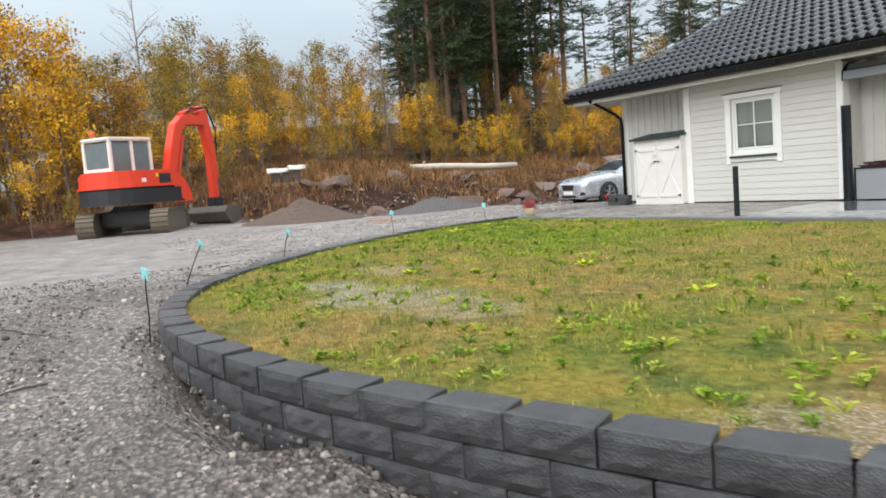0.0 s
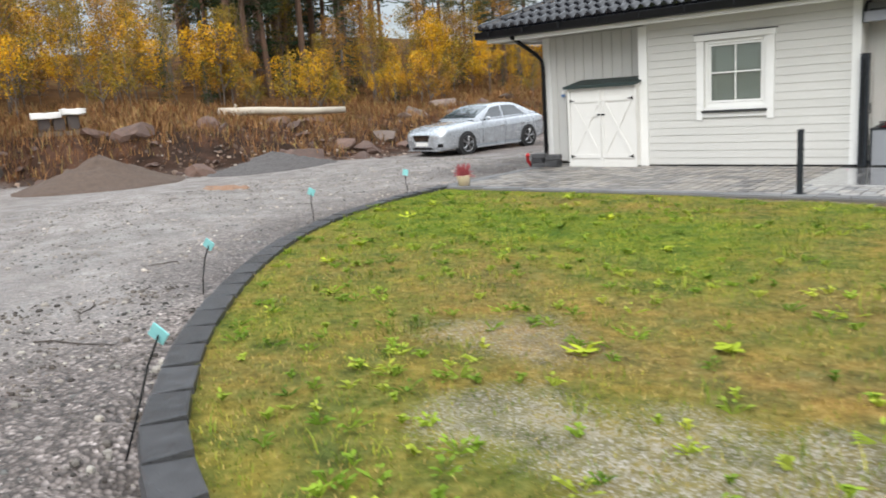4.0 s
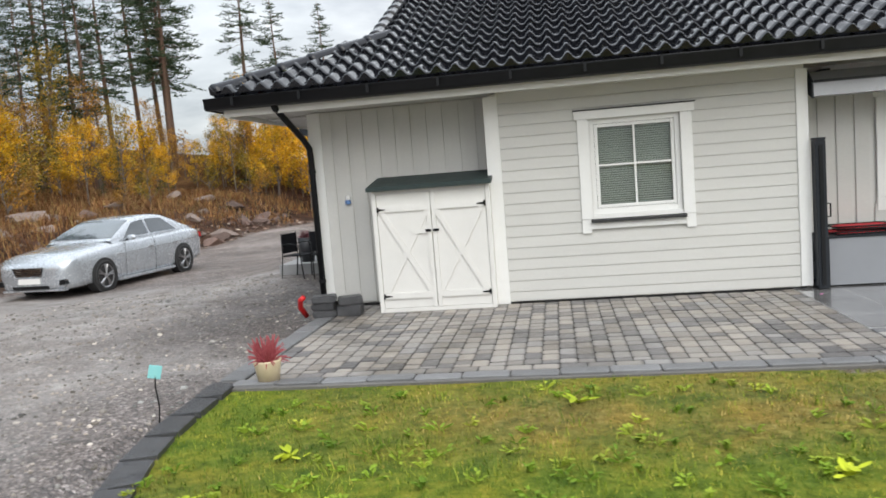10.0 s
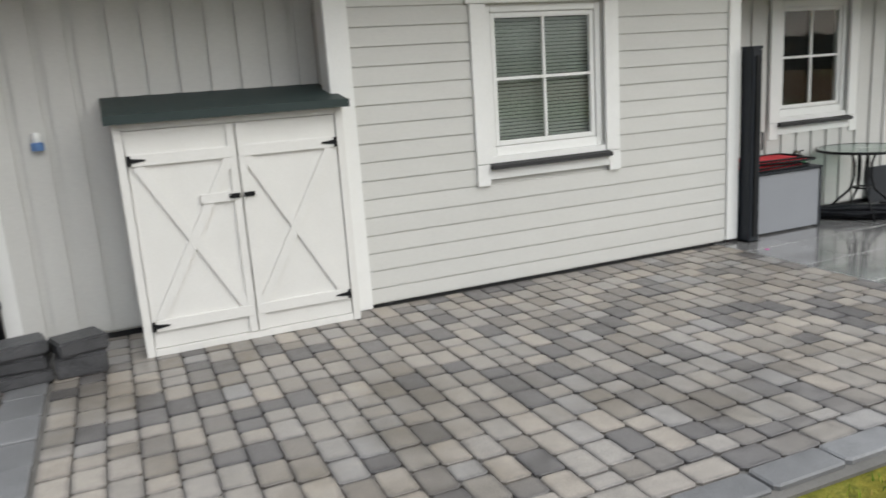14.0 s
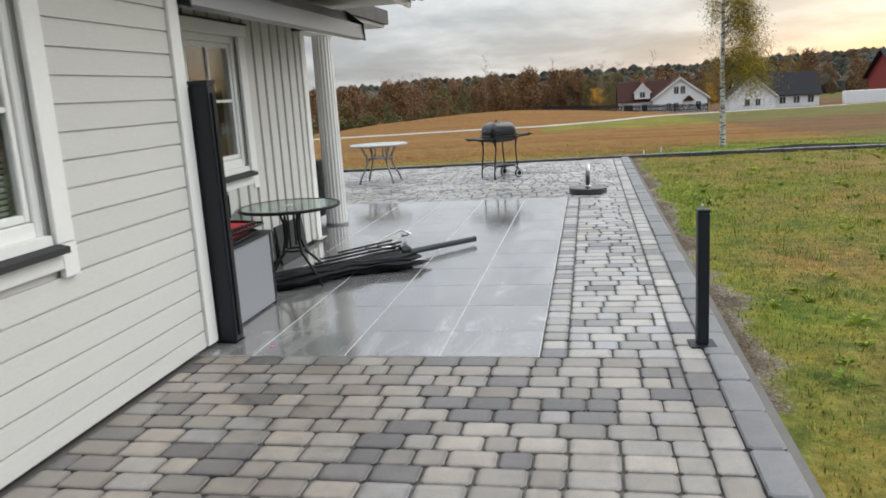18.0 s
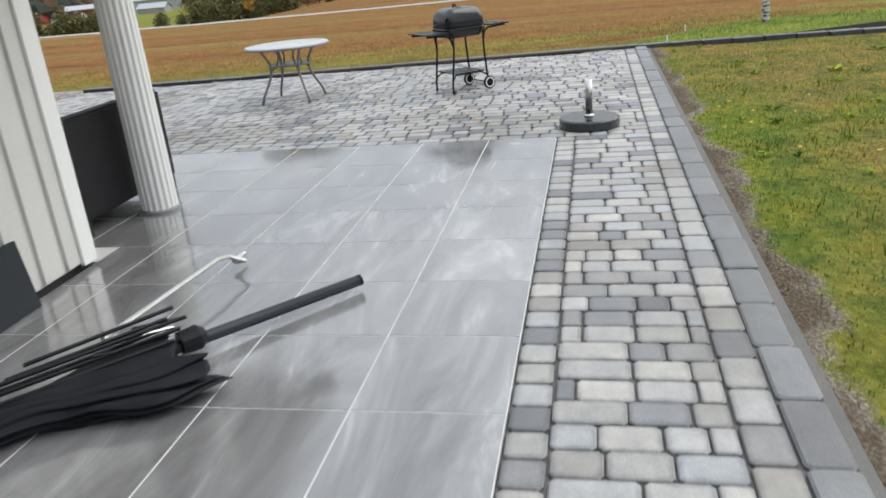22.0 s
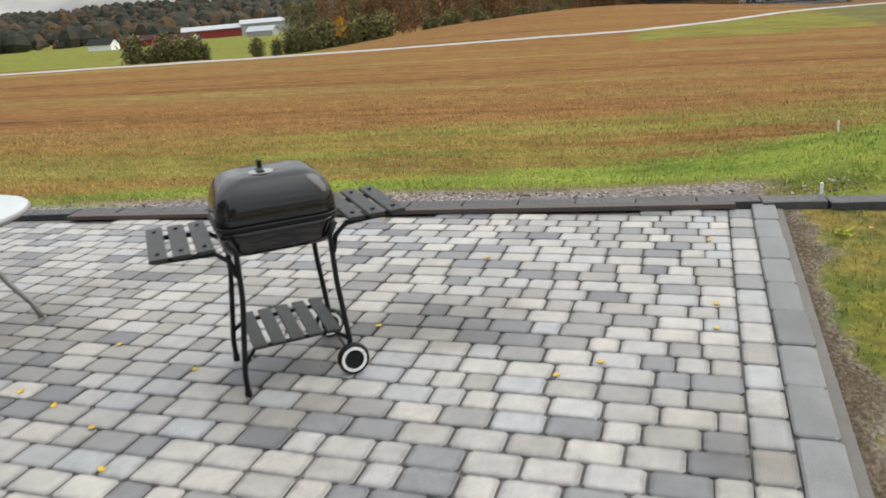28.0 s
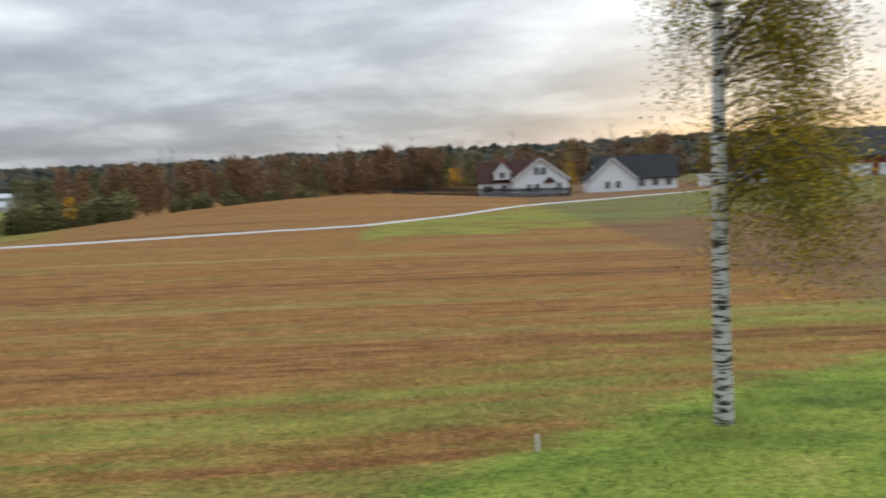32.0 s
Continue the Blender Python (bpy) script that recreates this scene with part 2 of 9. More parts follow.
def mesh_from(name, verts, faces, material, smooth=False):
    me = bpy.data.meshes.new(name)
    me.from_pydata(verts, [], faces)
    if smooth:
        me.polygons.foreach_set("use_smooth", [True] * len(me.polygons))
    me.materials.append(material)
    me.update()
    return me


def sstep(a, b, x):
    t = min(max((x - a) / (b - a), 0.0), 1.0)
    return t * t * (3 - 2 * t)


# ---- the ground ----
def lerp_on(pts, v):
    """Piecewise linear through (v, value) pairs."""
    if v <= pts[0][0]:
        return pts[0][1]
    for (a, fa), (b, fb) in zip(pts, pts[1:]):
        if v <= b:
            return fa + (fb - fa) * (v - a) / (b - a)
    return pts[-1][1]


# centre line of the retaining wall, from the paving round the lawn
WALL = [(-2.16, -3.2), (-2.06, -4.3), (-1.80, -5.3), (-1.42, -6.3), (-0.84, -7.35), (-0.12, -8.28), (0.65, -9.14), (1.46, -9.92),
        (2.18, -10.51), (2.97, -11.05), (4.07, -11.50), (5.4, -11.71), (6.8, -11.58), (8.0, -11.25), (9.2, -10.82), (10.6, -10.2), (12.2, -9.4), (14.2, -8.3)]


def wall_top(x):
    """Height of the wall's upper edge; it rises a little at the bend."""
    return 0.008 + 0.03 * sstep(-1.0, 2.2, x) * (1 - sstep(4.0, 7.5, x)) - 0.026 * sstep(5.0, 8.0, x) * (1 - sstep(11, 13, x))


FOOT = [(-16, -19), (-9, -17.4), (-6.5, -16.4), (-4.5, -13.4), (-2, -11.0), (0, -10.6), (4, -11.0), (8, -11.4), (12, -10.8), (17, -10.3), (24, -9.5)]   # y, x of the bank's foot


WALL_FINE = [(a + (c - a) * k / 4, b + (d - b) * k / 4) for (a, b), (c, d) in zip(WALL, WALL[1:]) for k in range(4)]


def inside_lawn(x, y):
    if y > -3.15 or x > 14.9:
        return False
    odd = False
    ring = WALL + [(14.9, -8.0), (14.9, -3.15), (-2.2, -3.15)]
    for (x0, y0), (x1, y1) in zip(ring, ring[1:] + ring[:1]):
        if (y0 > y) != (y1 > y) and x < (x1 - x0) * (y - y0) / (y1 - y0) + x0:
            odd = not odd
    return odd


def gz(x, y):
    """Height of the bare ground."""
    n = noise.noise(Vector((x * 0.35, y * 0.35, 0))) * 0.05 + noise.noise(Vector((x * 1.3, y * 1.3, 4))) * 0.02
    if x > 14.95:                       # the field falls away to the east
        z = -0.30 - 0.02 * sstep(15, 17, x) - 0.21 * (1 - sstep(17.6, 19.6, x)) * sstep(-4.5, -3.0, y)
        if x > 17:
            z -= 0.0285 * (min(x, 160) - 17) + 0.013 * max(min(x, 160) - 90, 0)
        z += 1.3 * math.exp(-((x - 92) / 24) ** 2 - ((y - 7) / 15) ** 2)
        b_ = min(max(math.atan2(y + 3.0, x - 11.0), -0.6), 1.2) - 0.35
        z += sstep(24, 44, x) * (0.12 + 0.25 * b_ - 0.2 * b_ * b_)
        z -= 1.6 * sstep(44, 75, x) * sstep(0.30, 0.55, math.atan2(y + 3.0, x - 11.0))
        z += sstep(-20, -120, y) * 1.5 * sstep(20, 60, x)
        far = sstep(430, 1050, math.hypot(x, y))
        z += far * (17 + 9 * noise.noise(Vector((x * 0.004, y * 0.004, 2))))
        z -= sstep(50, 120, x) * sstep(25, 75, y) * 1.2
        z -= 2.5 * sstep(180, 340, x)
        mound = math.exp(-((x - 19.5) / 2.6) ** 2 - ((y + 5.6) / 2.6) ** 2)
        return z + mound * 0.12 + n * 0.5
    z = -0.09
    # lower ground in front of the retaining wall
    z -= 0.44 * sstep(1.0, 9.0, x) * sstep(-8.5, -11.5, y)
    z += 0.10 * sstep(-2, -8, y) * sstep(-3, -9, x)
    if x > 0.5 and -14 < y < -8.5:      # spoil heaped against the wall
        near = min(math.hypot(x - a, y - b) for a, b in WALL_FINE)
        z += 0.13 * math.exp(-(near / 0.42) ** 2) * sstep(0.5, 3.5, x)
    z -= 0.24 * sstep(1.0, 5.5, y) * sstep(-4.5, -7.0, x) * (1 - sstep(12, 18, y))
    foot = lerp_on(FOOT, y)
    d = foot - x                         # metres up the western bank
    if d > 0:
        d = min(d, 45)
        z += 1.0 * sstep(0, 3.2, d) + 0.10 * max(d - 2.5, 0) * sstep(-12, -4, y) + 0.035 * max(d - 2.5, 0)
        z += n * 3.5 * sstep(0, 1.5, d)
    d2 = y - 24 + 0.25 * (x + 8)
    if d2 > 0 and x < 3:
        z += 1.2 * sstep(0, 5, d2) + 0.05 * min(d2, 9) * sstep(0, 8, d2) - 0.075 * max(min(d2, 45) - 11, 0)
    return z + n * 0.6


def ground_mesh():
    xs = sorted(set([round(-30 + 0.5 * i, 3) for i in range(97)] + [14.75 + 0.25 * i for i in range(40)] + [24.9 + 0.8 * 1.11 ** i for i in range(60)] + [-30.5 - 0.7 * 1.16 ** i for i in range(46)]))
    ys = sorted(set([round(-20 + 0.5 * i, 3) for i in range(97)] + [28.6 + 0.6 * 1.12 ** i for i in range(58)] + [-20.5 - 0.6 * 1.12 ** i for i in range(58)]))
    xs = [x for x in xs if -1500 < x < 2600] + [2600]
    ys = [y for y in ys if -2600 < y < 2600]
    i15 = min(range(len(xs)), key=lambda i: abs(xs[i] - 15.0))
    xs[i15] = 14.97
    verts = [(x, y, gz(x, y) - (0.25 if (-2.0 < x < 14.6 and -3.1 < y < 3.5) or inside_lawn(x, y) else 0.0)) for y in ys for x in xs]
    nx = len(xs)
    faces = [(j * nx + i, j * nx + i + 1, (j + 1) * nx + i + 1, (j + 1) * nx + i) for j in range(len(ys) - 1) for i in range(nx - 1)]
    return verts, faces


def ground_material():
    m = bpy.data.materials.new("ground_gravel_soil_and_stubble")
    m.use_nodes = True
    nt = m.node_tree
    b = nt.nodes["Principled BSDF"]
    pos = node(nt, "ShaderNodeNewGeometry").outputs["Position"]
    att = node(nt, "ShaderNodeVertexColor", layer_name="zone")
    z = node(nt, "ShaderNodeSeparateColor", {0: att.outputs[0]})

    def nz(scale, detail=4.0, stretch=None):
        v = pos if stretch is None else node(nt, "ShaderNodeMapping", {0: pos, "Scale": stretch}).outputs[0]
        return node(nt, "ShaderNodeTexNoise", {"Vector": v, "Scale": scale, "Detail": detail, "Roughness": 0.62}).outputs[0]
    stones = node(nt, "ShaderNodeTexVoronoi", {"Vector": pos, "Scale": 34.0})
    st_r = node(nt, "ShaderNodeSeparateColor", {0: stones.outputs["Color"]}).outputs[0]
    grit = ramp(nt, st_r, [(0.0, (0.085, 0.078, 0.073)), (0.35, (0.17, 0.155, 0.143)), (0.7, (0.29, 0.27, 0.253)), (0.93, (0.40, 0.385, 0.37)), (1.0, (0.58, 0.56, 0.54))])
    # shade in the crevices between stones, painted as darker cell edges
    gap_shade = ramp(nt, stones.outputs["Distance"], [(0.35, (1, 1, 1)), (0.75, (0.45, 0.43, 0.42))])
    grit = mixc(nt, 1.0, grit, gap_shade, "MULTIPLY")
    tone = ramp(nt, nz(0.45), [(0.32, (0.58, 0.545, 0.52)), (0.5, (0.90, 0.86, 0.83)), (0.66, (1.35, 1.32, 1.30))])
    gravel = mixc(nt, 1.0, mixc(nt, 1.0, grit, (1.05, 0.985, 0.975), "MULTIPLY"), tone, "MULTIPLY")
    soil = ramp(nt, nz(1.3, 6.0), [(0.3, (0.014, 0.009, 0.006)), (0.47, (0.042, 0.022, 0.014)), (0.6, (0.085, 0.042, 0.025)), (0.75, (0.15, 0.092, 0.064))])
    dry = ramp(nt, nz(0.5, 6.0), [(0.3, (0.035, 0.02, 0.011)), (0.48, (0.095, 0.048, 0.02)), (0.6, (0.15, 0.08, 0.034)), (0.72, (0.15, 0.12, 0.045))])
    rows_ = node(nt, "ShaderNodeMath", {0: nz(0.8, 3.0, (0.5, 0.02, 1.0)), 1: node(nt, "ShaderNodeMapRange", {0: nz(1.0, 6.0, (2.2, 0.05, 1.0)), 3: -0.5, 4: 0.5}).outputs[0]}, operation="ADD").outputs[0]
    fine_ = nz(6.0, 5.0, (1.0, 0.25, 1.0))
    stub = mixc(nt, 0.42, ramp(nt, rows_, [(0.26, (0.075, 0.038, 0.018)), (0.40, (0.180, 0.085, 0.031)), (0.50, (0.262, 0.126, 0.043)), (0.60, (0.205, 0.113, 0.039)), (0.68, (0.21, 0.165, 0.052)), (0.80, (0.33, 0.25, 0.095))]),
                ramp(nt, fine_, [(0.3, (0.05, 0.029, 0.013)), (0.5, (0.17, 0.095, 0.039)), (0.7, (0.34, 0.21, 0.085))]))
    straws = nz(26.0, 4.0, (1.0, 0.6, 1.0))
    stub = mixc(nt, 1.0, stub, ramp(nt, straws, [(0.32, (0.55, 0.55, 0.55)), (0.5, (1.0, 1.0, 1.0)), (0.68, (1.5, 1.45, 1.35))]), "MULTIPLY")
    green = ramp(nt, nz(1.6, 7.0, (1.0, 0.35, 1.0)), [(0.3, (0.055, 0.075, 0.020)), (0.45, (0.13, 0.18, 0.034)), (0.6, (0.205, 0.255, 0.048)), (0.75, (0.30, 0.28, 0.075))])
    green = mixc(nt, 1.0, green, ramp(nt, straws, [(0.32, (0.6, 0.6, 0.6)), (0.5, (1.0, 1.0, 1.0)), (0.68, (1.4, 1.35, 1.3))]), "MULTIPLY")
    col = mixc(nt, z.outputs[0], gravel, soil)
    a2 = node(nt, "ShaderNodeVertexColor", layer_name="zone_two")
    z2 = node(nt, "ShaderNodeSeparateColor", {0: a2.outputs[0]})
    col = mixc(nt, z.outputs[1], col, dry)
    col = mixc(nt, z.outputs[2], col, stub)
    streak = node(nt, "ShaderNodeMath", {0: z2.outputs[0], 1: node(nt, "ShaderNodeMapRange", {0: rows_, 1: 0.35, 2: 0.65, 3: -0.30, 4: 0.30}).outputs[0]}, operation="ADD", use_clamp=True)
    col = mixc(nt, node(nt, "ShaderNodeMath", {0: streak.outputs[0], 1: node(nt, "ShaderNodeMapRange", {0: z2.outputs[0], 1: 0.0, 2: 0.15}).outputs[0]}, operation="MULTIPLY").outputs[0], col, green)
    clay = ramp(nt, nz(2.2, 7.0), [(0.3, (0.165, 0.15, 0.14)), (0.5, (0.27, 0.25, 0.235)), (0.68, (0.41, 0.39, 0.375))])
    clay = mixc(nt, 0.35, clay, gravel)
    col = mixc(nt, z2.outputs[2], col, clay)
    crush = mixc(nt, 1.0, grit, (0.42, 0.375, 0.37), "MULTIPLY")
    col = mixc(nt, z2.outputs[1], col, crush)
    nt.links.new(col, b.inputs["Base Color"])
    earthy = node(nt, "ShaderNodeMath", {0: z.outputs[0], 1: 0.8}, operation="MULTIPLY")
    veg = node(nt, "ShaderNodeMath", {0: node(nt, "ShaderNodeMath", {0: z.outputs[1], 1: z.outputs[2]}, operation="MAXIMUM").outputs[0], 1: earthy.outputs[0]}, operation="MAXIMUM")
    wet = node(nt, "ShaderNodeMapRange", {0: nz(0.55), 1: 0.36, 2: 0.58, 3: 0.78, 4: 0.42})
    keep = node(nt, "ShaderNodeMapRange", {0: veg.outputs[0], 3: 0.0, 4: 0.5})
    nt.links.new(node(nt, "ShaderNodeMath", {0: wet.outputs[0], 1: keep.outputs[0]}, operation="ADD", use_clamp=True).outputs[0], b.inputs["Roughness"])
    nt.links.new(node(nt, "ShaderNodeMapRange", {0: veg.outputs[0], 3: 0.5, 4: 0.05}).outputs[0], b.inputs["Specular IOR Level"])
    h = node(nt, "ShaderNodeMath", {0: stones.outputs["Distance"], 1: nz(9.0)}, operation="SUBTRACT")
    nt.links.new(node(nt, "ShaderNodeBump", {"Strength": 0.8, "Distance": 0.02, "Height": h.outputs[0]}).outputs[0], b.inputs["Normal"])
    return m


ROAD_E = [(43, 0.2), (52, 1.0), (64, -6.8), (69, -8.1), (78, -14), (95, -25), (150, -60)]
GREEN_E = [(-12, 25), (-9, 22.3), (-7, 20.8), (-5, 19.7), (-3.6, 18.8), (-2.9, 18.5), (0.3, 17.75), (5.1, 16.8), (9, 16.1)]   # y, x of the mown strip's outer edge
TRACK_E = [(1.4, 51.8), (7.9, 48.7), (16.5, 45.2), (25.8, 43.5), (38, 42.0), (55, 40.5), (95, 38)]   # y, x of the farm track
MEADOW_S = [(43, -0.3), (45, -6), (50, -13.7), (60, -28), (90, -70), (150, -150)]


def zones(x, y):
    """Shares of soil, dry grass, stubble and green grass at a place; the rest is gravel."""
    w = noise.noise(Vector((x * 0.25, y * 0.25, 9))) * 0.9
    soil = dry = stub = green = 0.0
    if x > 14.95:
        u = x - lerp_on(GREEN_E, y) + w * 0.25
        stub = sstep(-0.15, 0.25, x - 17.07 + 0.14 * y + w * 0.2) if y > -3.2 else 1.0
        green = stub * (1 - sstep(-0.12, 0.15, u)) + 0.27 * sstep(0.8, 1.15, u + w * 0.25) * (1 - sstep(2.2, 4.2, u + w * 1.6)) * (1 - 0.5 * sstep(2.0, 6.0, y))
        if 0 < u < 1.2:
            green += 0.13 * sstep(0.0, 0.3, u)
        r = math.hypot(x, y)
        # far meadow and woods
        if x > 43 and y < lerp_on(ROAD_E, x) and y > lerp_on(MEADOW_S, x):
            green = max(green, 0.62)
        bearing = math.atan2(y + 3.0, x - 11.0)
        if x > 38 and bearing > 0.3 and x > lerp_on(TRACK_E, y):
            green = max(green, (0.30 + 0.42 * sstep(70, 130, r)) * sstep(0.43, 0.52, bearing) * (1 - sstep(420, 520, r)))
        if r > 330:
            green = max(green, 0.5 * sstep(330, 420, r))
    else:
        d = lerp_on(FOOT, y) - x
        soil = sstep(-0.3, 0.5, d + w * 0.5)
        dry = sstep(3.4, 5.6, d + w * 1.8)
        d2 = y - 24 + 0.25 * (x + 8)
        if x < 3:
            soil = max(soil, sstep(-0.2, 1.5, d2))
            dry = max(dry, sstep(3, 8, d2 + w))
    crush = 0.0
    if -7 < x < -2.0 and y > -2.5:
        crush = 0.9 * sstep(-2.5, 0.5, y + w) * sstep(-5.6, -3.6, x - 0.12 * y + w * 0.4) * (1 - sstep(9, 12, y))
    if x < 0.5 and -9.5 < y < -2.4:
        crush = max(crush, 0.55 * (1 - sstep(0.7, 1.7, min(math.hypot(x - a, y - b) for a, b in WALL_FINE) + w * 0.6)))
    if x > 0 and y < -9.5:
        crush = max(crush, 0.42 * sstep(0, 2.5, x) * sstep(-9.5, -10.5, y))
    packed = 0.0
    if x < 3 and y < 6:
        near_wall = min(math.hypot(x - a, y - b) for a, b in WALL) if -6 < x else 4.0
        packed = 0.85 * sstep(0.7 - 0.5 * (1 - sstep(0.0, 2.0, x)), 2.2 - 1.2 * (1 - sstep(0.0, 2.0, x)), near_wall + w * 0.6) * (1 - sstep(-1.0, 2.0, x)) * (1 - soil) * (1 - crush)
    if 14.95 < x < 16.2 and y > -3.2:
        packed = 1.0 - sstep(15.75, 16.1, x + w * 0.2)
    return soil, dry, stub, green, crush, packed


gv, gf = ground_mesh()
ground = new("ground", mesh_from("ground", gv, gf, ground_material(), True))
tagged(ground, "wet grey gravel yard, earth bank and brown stubble field", "ground", kind="structure")
la = ground.data.color_attributes.new("zone", "FLOAT_COLOR", "POINT")
lb = ground.data.color_attributes.new("zone_two", "FLOAT_COLOR", "POINT")
buf_a, buf_b = [], []
for gx, gy, _ in gv:
    zs = zones(gx, gy)
    buf_a += [zs[0], zs[1], zs[2], 1.0]
    buf_b += [zs[3], zs[4], zs[5], 1.0]
la.data.foreach_set("color", buf_a)
lb.data.foreach_set("color", buf_b)


# ---- the lawn ----
BARE = [(5.2, -9.9, 1.5, 0.48), (3.4, -8.9, 1.0, 0.40), (4.4, -10.0, 1.1, 0.52), (9.6, -10.3, 1.0, 0.42), (6.3, -9.8, 1.0, 0.42)]   # thin, wet spots: x, y, radius, strength


def lawn_z(x, y):
    rise = (wall_top(x) - 0.008) * (1 - sstep(0.3, 2.4, y - lerp_on(WALL, x))) if y < -6.5 else 0.0
    return -0.035 + rise + 0.02 * noise.noise(Vector((x * 0.8, y * 0.8, 1)))


def bare_at(x, y):
    n = noise.noise(Vector((x * 1.7, y * 1.7, 5))) * 0.5 + noise.noise(Vector((x * 5, y * 5, 6))) * 0.35
    b = 0.0
    for bx, by, r, s in BARE:
        b = max(b, 0.82 * s * (1 - sstep(0.3, 1.0, math.hypot(x - bx, (y - by) * 1.5) / r + n * 0.7)))
    b = max(b, strip_at(x, y))
    d = min(math.hypot(x - a, y - c) for a, c in WALL)
    return min(b, 1.0)


def strip_at(x, y):
    """Worn dark earth along the paving edge."""
    if x < 2.5:
        return 0.0
    n = noise.noise(Vector((x * 1.7, y * 1.7, 5))) * 0.5 + noise.noise(Vector((x * 5, y * 5, 6))) * 0.35
    return 0.9 * (1 - sstep(0.02, 0.24, -3.16 - y + n * 0.34))


def green_at(x, y):
    g = 0.48 + 0.75 * noise.noise(Vector((x * 0.45, y * 0.45, 11))) + 0.3 * noise.noise(Vector((x * 1.4, y * 1.4, 12)))
    g += 0.30 * sstep(-8.8, -5.0, y) - 0.22 * sstep(2.0, 6.0, x) * (1 - sstep(-6.5, -4.0, y))
    g -= 0.20 * sstep(7, 10, x) * sstep(-8, -5, y)
    g -= 0.28 * math.exp(-((y + 4.2) / 0.5) ** 2) * sstep(-1.0, 1.0, x)
    return min(max(g, 0.0), 1.0)


def lawn_material():
    m = bpy.data.materials.new("lawn_turf")
    m.use_nodes = True
    nt = m.node_tree
    b = nt.nodes["Principled BSDF"]
    pos = node(nt, "ShaderNodeNewGeometry").outputs["Position"]
    att = node(nt, "ShaderNodeSeparateColor", {0: node(nt, "ShaderNodeVertexColor", layer_name="cover").outputs[0]})
    n1 = node(nt, "ShaderNodeTexNoise", {"Vector": pos, "Scale": 14.0, "Detail": 6.0, "Roughness": 0.7}).outputs[0]
    n2 = node(nt, "ShaderNodeTexNoise", {"Vector": pos, "Scale": 55.0, "Detail": 4.0, "Roughness": 0.7}).outputs[0]
    green = ramp(nt, n1, [(0.3, (0.06, 0.095, 0.014)), (0.5, (0.14, 0.19, 0.024)), (0.7, (0.24, 0.26, 0.04))])
    straw = ramp(nt, n1, [(0.3, (0.12, 0.080, 0.028)), (0.52, (0.25, 0.175, 0.06)), (0.72, (0.37, 0.29, 0.12))])
    # bare earth; its palest stops also paint in the whitish sheen of puddles
    earth = ramp(nt, n2, [(0.3, (0.085, 0.066, 0.043)), (0.48, (0.18, 0.15, 0.11)), (0.64, (0.40, 0.37, 0.32)), (0.75, (0.58, 0.55, 0.50))])
    col = mixc(nt, att.outputs[0], straw, green)
    n3 = node(nt, "ShaderNodeTexNoise", {"Vector": pos, "Scale": 2.6, "Detail": 5.0, "Roughness": 0.6}).outputs[0]
    col = mixc(nt, 1.0, col, ramp(nt, n3, [(0.32, (0.50, 0.66, 0.70)), (0.48, (0.95, 0.95, 0.95)), (0.66, (1.32, 1.08, 1.0))]), "MULTIPLY")
    k = node(nt, "ShaderNodeMath", {0: att.outputs[1], 1: n2}, operation="ADD")
    k2 = node(nt, "ShaderNodeMapRange", {0: k.outputs[0], 1: 0.72, 2: 1.05})
    loam = ramp(nt, n2, [(0.3, (0.04, 0.028, 0.018)), (0.5, (0.10, 0.073, 0.047)), (0.68, (0.20, 0.16, 0.115)), (0.78, (0.36, 0.32, 0.26))])
    earth = mixc(nt, att.outputs[2], earth, loam)
    col = mixc(nt, k2.outputs[0], col, earth)
    nt.links.new(col, b.inputs["Base Color"])
    film = node(nt, "ShaderNodeMath", {0: k2.outputs[0], 1: node(nt, "ShaderNodeMapRange", {0: n3, 1: 0.40, 2: 0.56}).outputs[0]}, operation="MULTIPLY")   # a film of standing water
    film = node(nt, "ShaderNodeMath", {0: film.outputs[0], 1: att.outputs[2]}, operation="SUBTRACT", use_clamp=True)
    rr = node(nt, "ShaderNodeMapRange", {0: film.outputs[0], 3: 0.85, 4: 0.16})
    nt.links.new(node(nt, "ShaderNodeMapRange", {0: film.outputs[0], 3: 0.08, 4: 0.5}).outputs[0], b.inputs["Specular IOR Level"])
    nt.links.new(rr.outputs[0], b.inputs["Roughness"])
    nt.links.new(node(nt, "ShaderNodeBump", {"Strength": node(nt, "ShaderNodeMapRange", {0: film.outputs[0], 3: 0.9, 4: 0.12}).outputs[0], "Distance": 0.03, "Height": n2}).outputs[0], b.inputs["Normal"])
    return m


def lawn_low(x):
    return lerp_on(WALL, x)


def build_lawn():
    verts, faces, cov = [], [], []
    nx, ny = 150, 80
    for i in range(nx + 1):
        x = -2.06 + (14.78 + 2.06) * i / nx
        lo = min(lawn_low(x) + 0.06, -3.3)
        for j in range(ny + 1):
            y = lo + (-3.09 - lo) * j / ny
            verts.append((x, y, lawn_z(x, y)))
            cov += [green_at(x, y), bare_at(x, y), strip_at(x, y), 1]
    for i in range(nx):
        for j in range(ny):
            a = i * (ny + 1) + j
            faces.append((a, a + ny + 1, a + ny + 2, a + 1))
    ob = new("lawn", mesh_from("lawn", verts, faces, lawn_material(), True))
    c = ob.data.color_attributes.new("cover", "FLOAT_COLOR", "POINT")
    c.data.foreach_set("color", cov)
    return tagged(ob, "patchy green and straw-yellow autumn lawn with bare wet spots", "lawn", kind="structure")


lawn = build_lawn()


